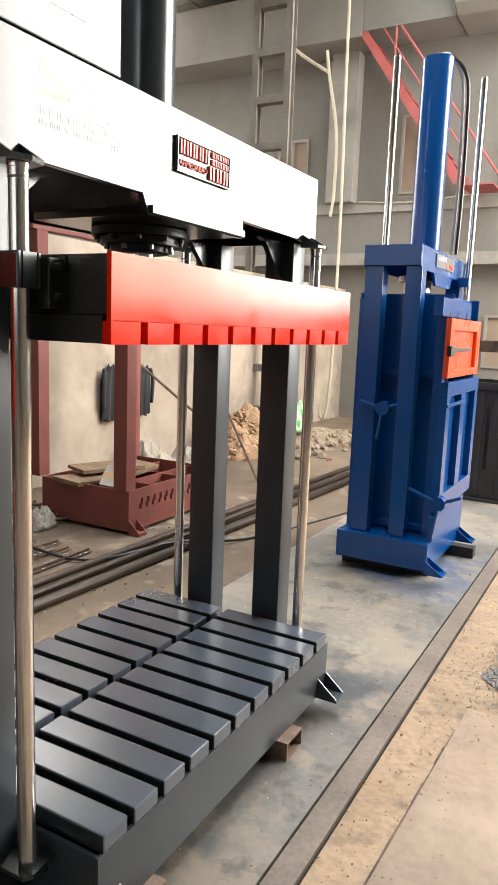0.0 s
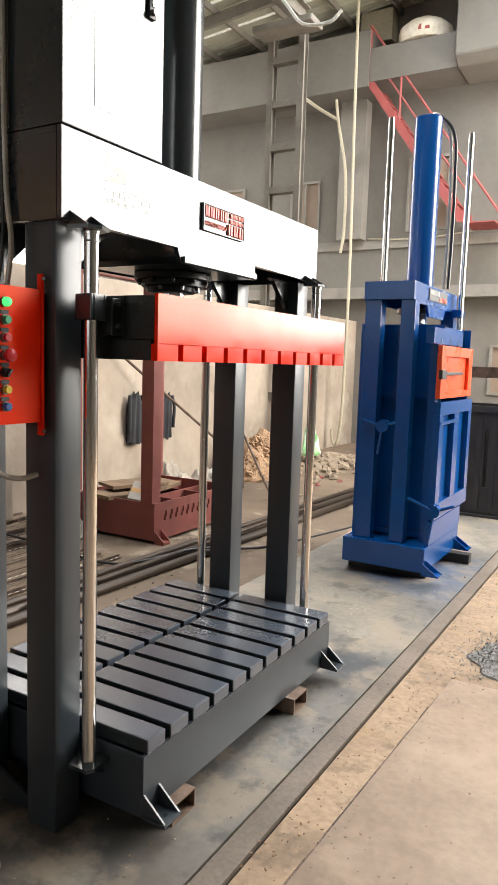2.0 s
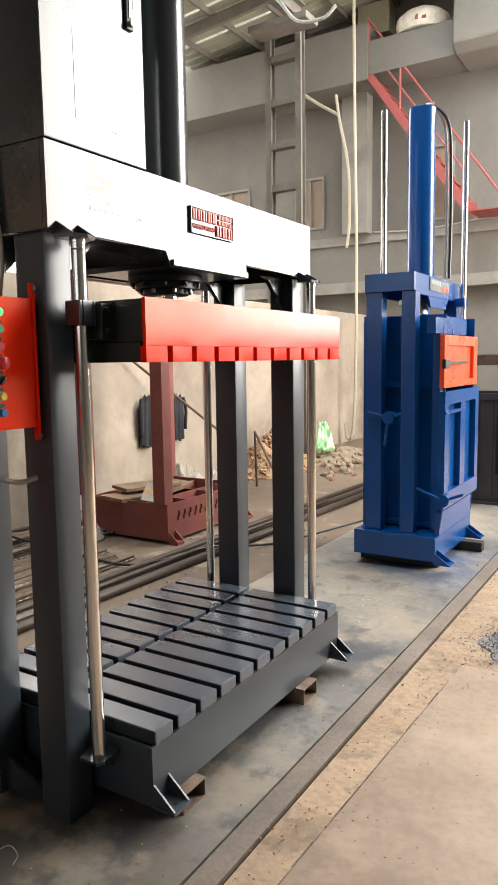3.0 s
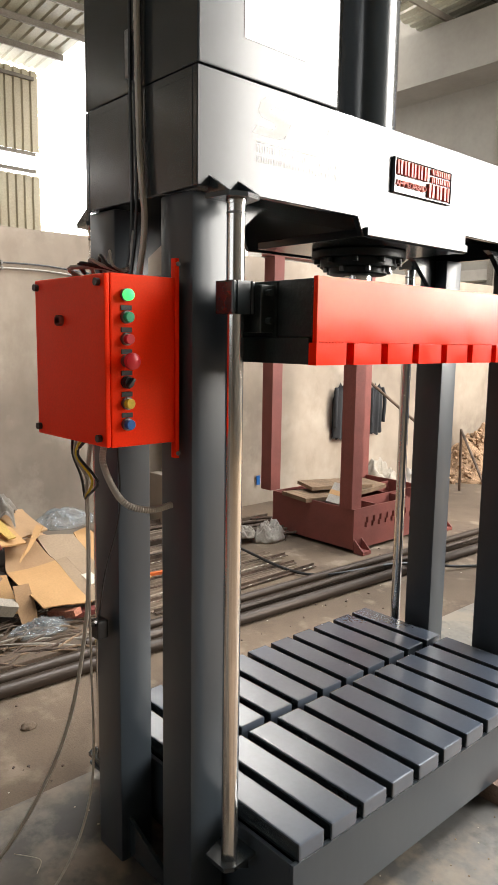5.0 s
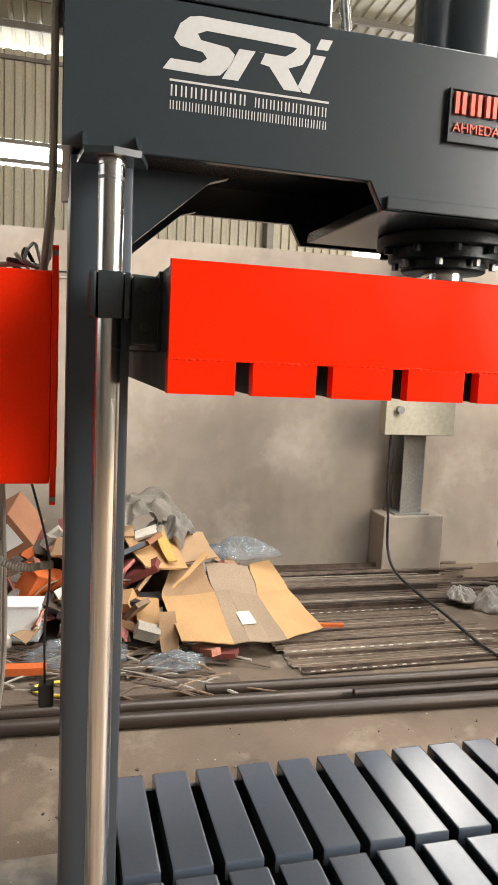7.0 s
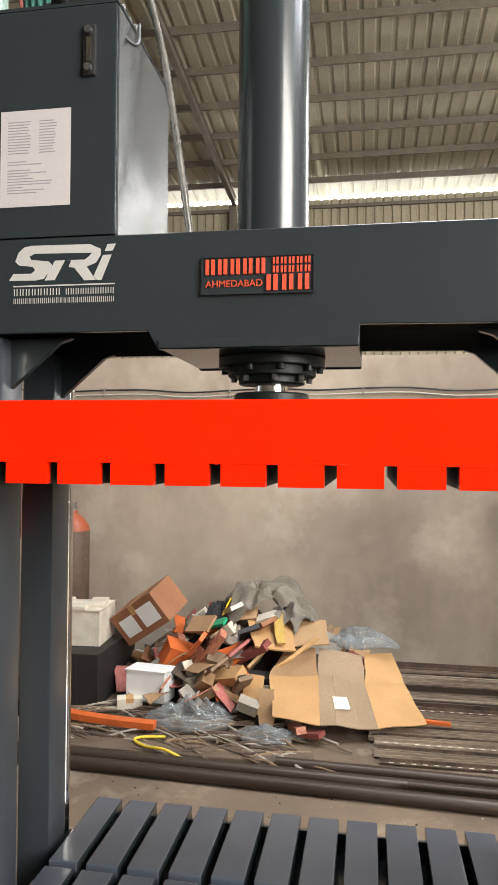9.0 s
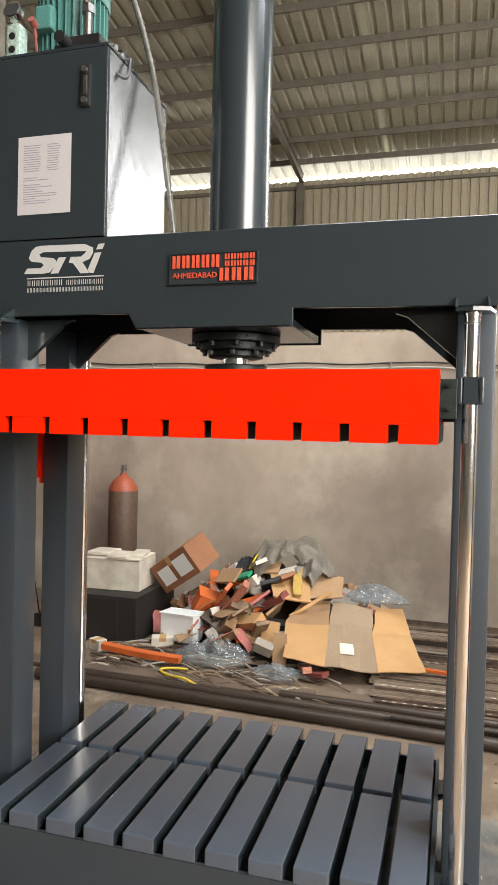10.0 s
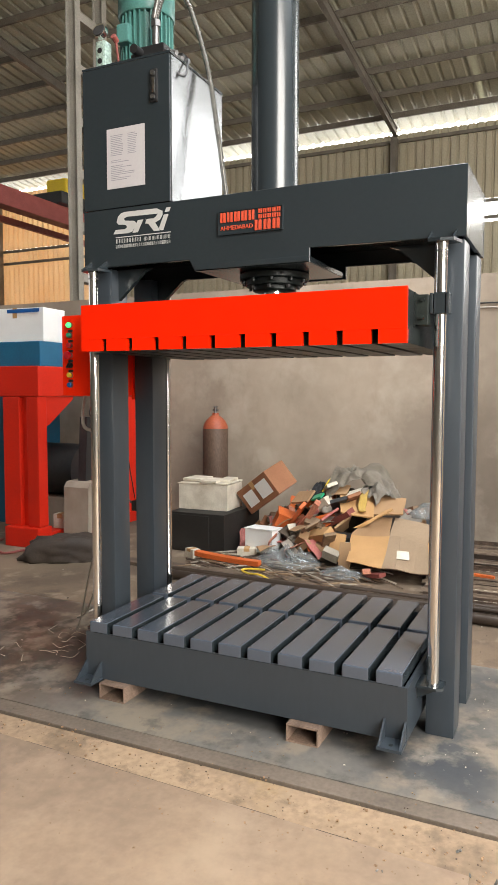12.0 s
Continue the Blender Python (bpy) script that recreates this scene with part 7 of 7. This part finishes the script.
part("landing", bm, STAIRRED, st)
wt = thing("water_tank", (-4.0, 13.12, 7.602), "round cream plastic water tank on the gallery", "water tank")
bm = B()
lathe(bm, -4.0, 13.12, [(0.49, 7.602), (0.50, 7.78), (0.48, 7.87), (0.36, 7.97), (0.16, 8.03), (0.14, 8.08), (0.04, 8.10)], 32)
part("body", bm, WHITECARD, wt, "", True)
bm = B()
box(bm, -4.0, -3.94, 12.622, 12.66, 7.70, 7.79)
box(bm, -3.92, -3.80, 12.64, 12.70, 7.70, 7.75)
part("red_mark", bm, STAIRRED, wt, "plain red painted mark")
ck = thing("wall_clock", (-1.83, FY - 0.06, 2.92), "round white wall clock with dark rim", "clock")
bm = B()
rod(bm, (-1.86, FY - 0.002, 2.95), (-1.86, FY - 0.06, 2.95), 0.2, seg=28)
part("case", bm, DARKGREY, ck, "", True)
bm = B()
rod(bm, (-1.86, FY - 0.06, 2.95), (-1.86, FY - 0.066, 2.95), 0.175, seg=28)
part("dial", bm, WHITE, ck)
for a, l in ((40, 0.1), (160, 0.14)):
    bm = B()
    rod(bm, (-1.86, FY - 0.069, 2.95), (-1.86 + l * math.sin(radians(a)), FY - 0.069, 2.95 + l * math.cos(radians(a))), 0.006, seg=6)
    part("pointer", bm, DARK, ck)
for k, pts in enumerate((
    [(-5.0, 12.2, 8.55), (-4.97, 12.2, 6.0), (-4.93, 12.2, 3.5), (-4.95, 12.2, 1.0), (-5.02, 12.2, 0.18), (-5.12, 12.2, 0.15), (-5.15, 12.2, 0.4)],
    [(-5.35, 12.2, 6.55), (-5.28, 12.2, 6.1), (-5.1, 12.2, 5.2), (-5.08, 12.2, 4.2), (-5.13, 12.2, 3.75)],
    [(-6.1, 12.2, 6.75), (-5.7, 12.2, 6.45), (-5.32, 12.2, 6.2)],
    [(-5.12, FY - 0.08, 4.22), (-4.0, FY - 0.08, 4.17), (-2.5, FY - 0.08, 4.3), (-0.5, FY - 0.08, 4.45)],
)):
    bm = B()
    tube(bm, pts, 0.03 if k < 3 else 0.015, 8, 6)
    solid("hanging_cable", bm, WALLSHEET, "pale cable hanging loose by the office wall", "cable", "hanging cables", smooth=True)
bm = B()
rod(bm, (-5.52, FY - 0.2, 4.3), (-5.52, FY - 0.2, 5.6), 0.025, seg=8)
solid("wall_conduit", bm, TRIM, "grey conduit on the office wall", "conduit", smooth=True)
hs = thing("hoist_trolley", (-5.0, 9.6, 6.95), "dark crane trolley with loose cables on the runway", "hoist")
bm = B()
box(bm, -5.5, -4.5, 9.3, 9.7, 6.62, 6.72, 0.02)
box(bm, -4.9, -4.3, 9.35, 9.6, 7.2, 7.3, 0.02)
part("frame", bm, BEAMPAINT, hs)
bm = B()
tube(bm, [(-5.2, 9.25, 7.2), (-4.9, 9.22, 6.9), (-4.6, 9.22, 6.55), (-4.2, 9.25, 6.5), (-4.0, 9.25, 6.62)], 0.025, 8, 8)
part("festoon_cable", bm, HOSE, hs, "", True)

# ---- small things on the floor ----
bm = B()
heap(bm, -0.19, 3.66, 0.30, 0.36, 0.03, 12.0, 14, 48, 0.8)
for k in range(2600):
    a, f = rnd.uniform(0, 6.28), abs(rnd.gauss(0, 0.45))
    w = 1 + 0.4 * noise.noise(Vector((math.cos(a) * 1.6, math.sin(a) * 1.6, 4.0)))
    x, y = -0.19 + 0.42 * w * f * math.cos(a), 3.66 + 0.50 * w * f * math.sin(a)
    s = rnd.uniform(0.003, 0.010)
    box(bm, -s, s, -s * 0.4, s * 0.4, -0.0012, 0.0012, 0, turned(x, y, 0.003 + 0.034 * max(0, 1 - f) + rnd.uniform(0, 0.008), rnd.uniform(0, 360), rnd.uniform(-60, 60), rnd.uniform(-60, 60)))
solid("swarf_heap", bm, SWARF, "small heap of grey steel swarf on the floor", "swarf", kind="stuff")
bm = B()
for k in range(700):
    y = rnd.uniform(0.3, 6.5)
    x = -0.66 + 0.05 * y + abs(rnd.gauss(0, 0.35)) - (0.06 if k % 3 else 0.5)
    s = rnd.uniform(0.001, 0.0032) * (1 if rnd.random() < 0.97 else 1.8)
    box(bm, -s, s, -s * 0.8, s * 0.8, 0, s, 0, turned(x, y, 0.005, rnd.uniform(0, 360), rnd.uniform(-25, 25), rnd.uniform(-25, 25)))
solid("floor_grit", bm, FLOOR, "scattered grit and crumbs along the floor joint", "grit", kind="stuff")
bm = B()
for k in range(160):
    x, y = rnd.uniform(-2.9, -0.9), rnd.uniform(-0.6, 6.5)
    s = rnd.uniform(0.0012, 0.004)
    box(bm, -s, s, -s * 0.7, s * 0.7, 0, s * 0.7, 0, turned(x, y, 0.003, rnd.uniform(0, 360)))
solid("pad_grit", bm, WHITECARD, "pale crumbs scattered on the screed", "grit", kind="stuff")
for k in range(15):
    x, y = (-1.5 + rnd.uniform(-0.4, 0.4), 0.84 + rnd.uniform(-0.4, 0.15)) if k < 13 else (rnd.uniform(-1.0, 0.0), rnd.uniform(0.7, 1.2))
    a = rnd.uniform(0, 6.28)
    bm = B()
    tube(bm, [(x + 0.04 * j * math.cos(a + 0.5 * j * (k % 3 - 1)), y + 0.04 * j * math.sin(a + 0.5 * j * (k % 3 - 1)), 0.006 + 0.012 * (j % 2)) for j in range(4)], 0.0014, 5, 4)
    solid("wire_offcut", bm, WHITECARD, "thin curled wire offcut lying on the floor", "wire", "wire offcuts", smooth=True)
for x, y, s in ((-2.55, 1.95, 0.05), (-2.6, 2.35, 0.03), (-2.45, 2.55, 0.025), (-2.7, 1.3, 0.04)):
    bm = B()
    lump(bm, (0, 0, 0), (s * 0.6, s * 0.9, s * 0.45), x * y, 0.4, 3)
    solid("stone", bm, DIRT, "small dusty cement lump behind the press", "stone", "cement lumps", smooth="all", at=(x, y, 0.0))

grit = random.Random(77)
for name, mat, count, x0, x1, y0, y1, big, label in (
    ("dark_grit", RUST, 500, -0.78, -0.40, 0.3, 7.0, 0.0034, "dark crumbs and chips scattered along the floor rail"),
    ("dark_grit", SWARF, 130, -0.6, 0.15, 3.1, 4.15, 0.0045, "dark metal chips scattered round the swarf"),
    ("pale_grit", WHITECARD, 160, -2.1, -0.9, 2.9, 4.6, 0.003, "pale chips scattered on the screed between the presses"),
    ("pale_grit", SAND, 700, -0.76, -0.35, 0.3, 7.0, 0.005, "sandy crumbs scattered along the floor rail"),
    ("dark_grit", RUST, 200, -3.5, -2.25, 0.2, 6.0, 0.007, "brown crumbs scattered on the dirt floor"),
):
    bm = B()
    for k in range(count):
        s = grit.uniform(0.25, 1.0) ** 2 * big
        box(bm, -s, s, -s * 0.7, s * 0.7, 0, s, 0, turned(grit.uniform(x0, x1), grit.uniform(y0, y1), 0.003, grit.uniform(0, 360), grit.uniform(-25, 25), grit.uniform(-25, 25)))
    solid(name, bm, mat, label, "grit", kind="stuff")
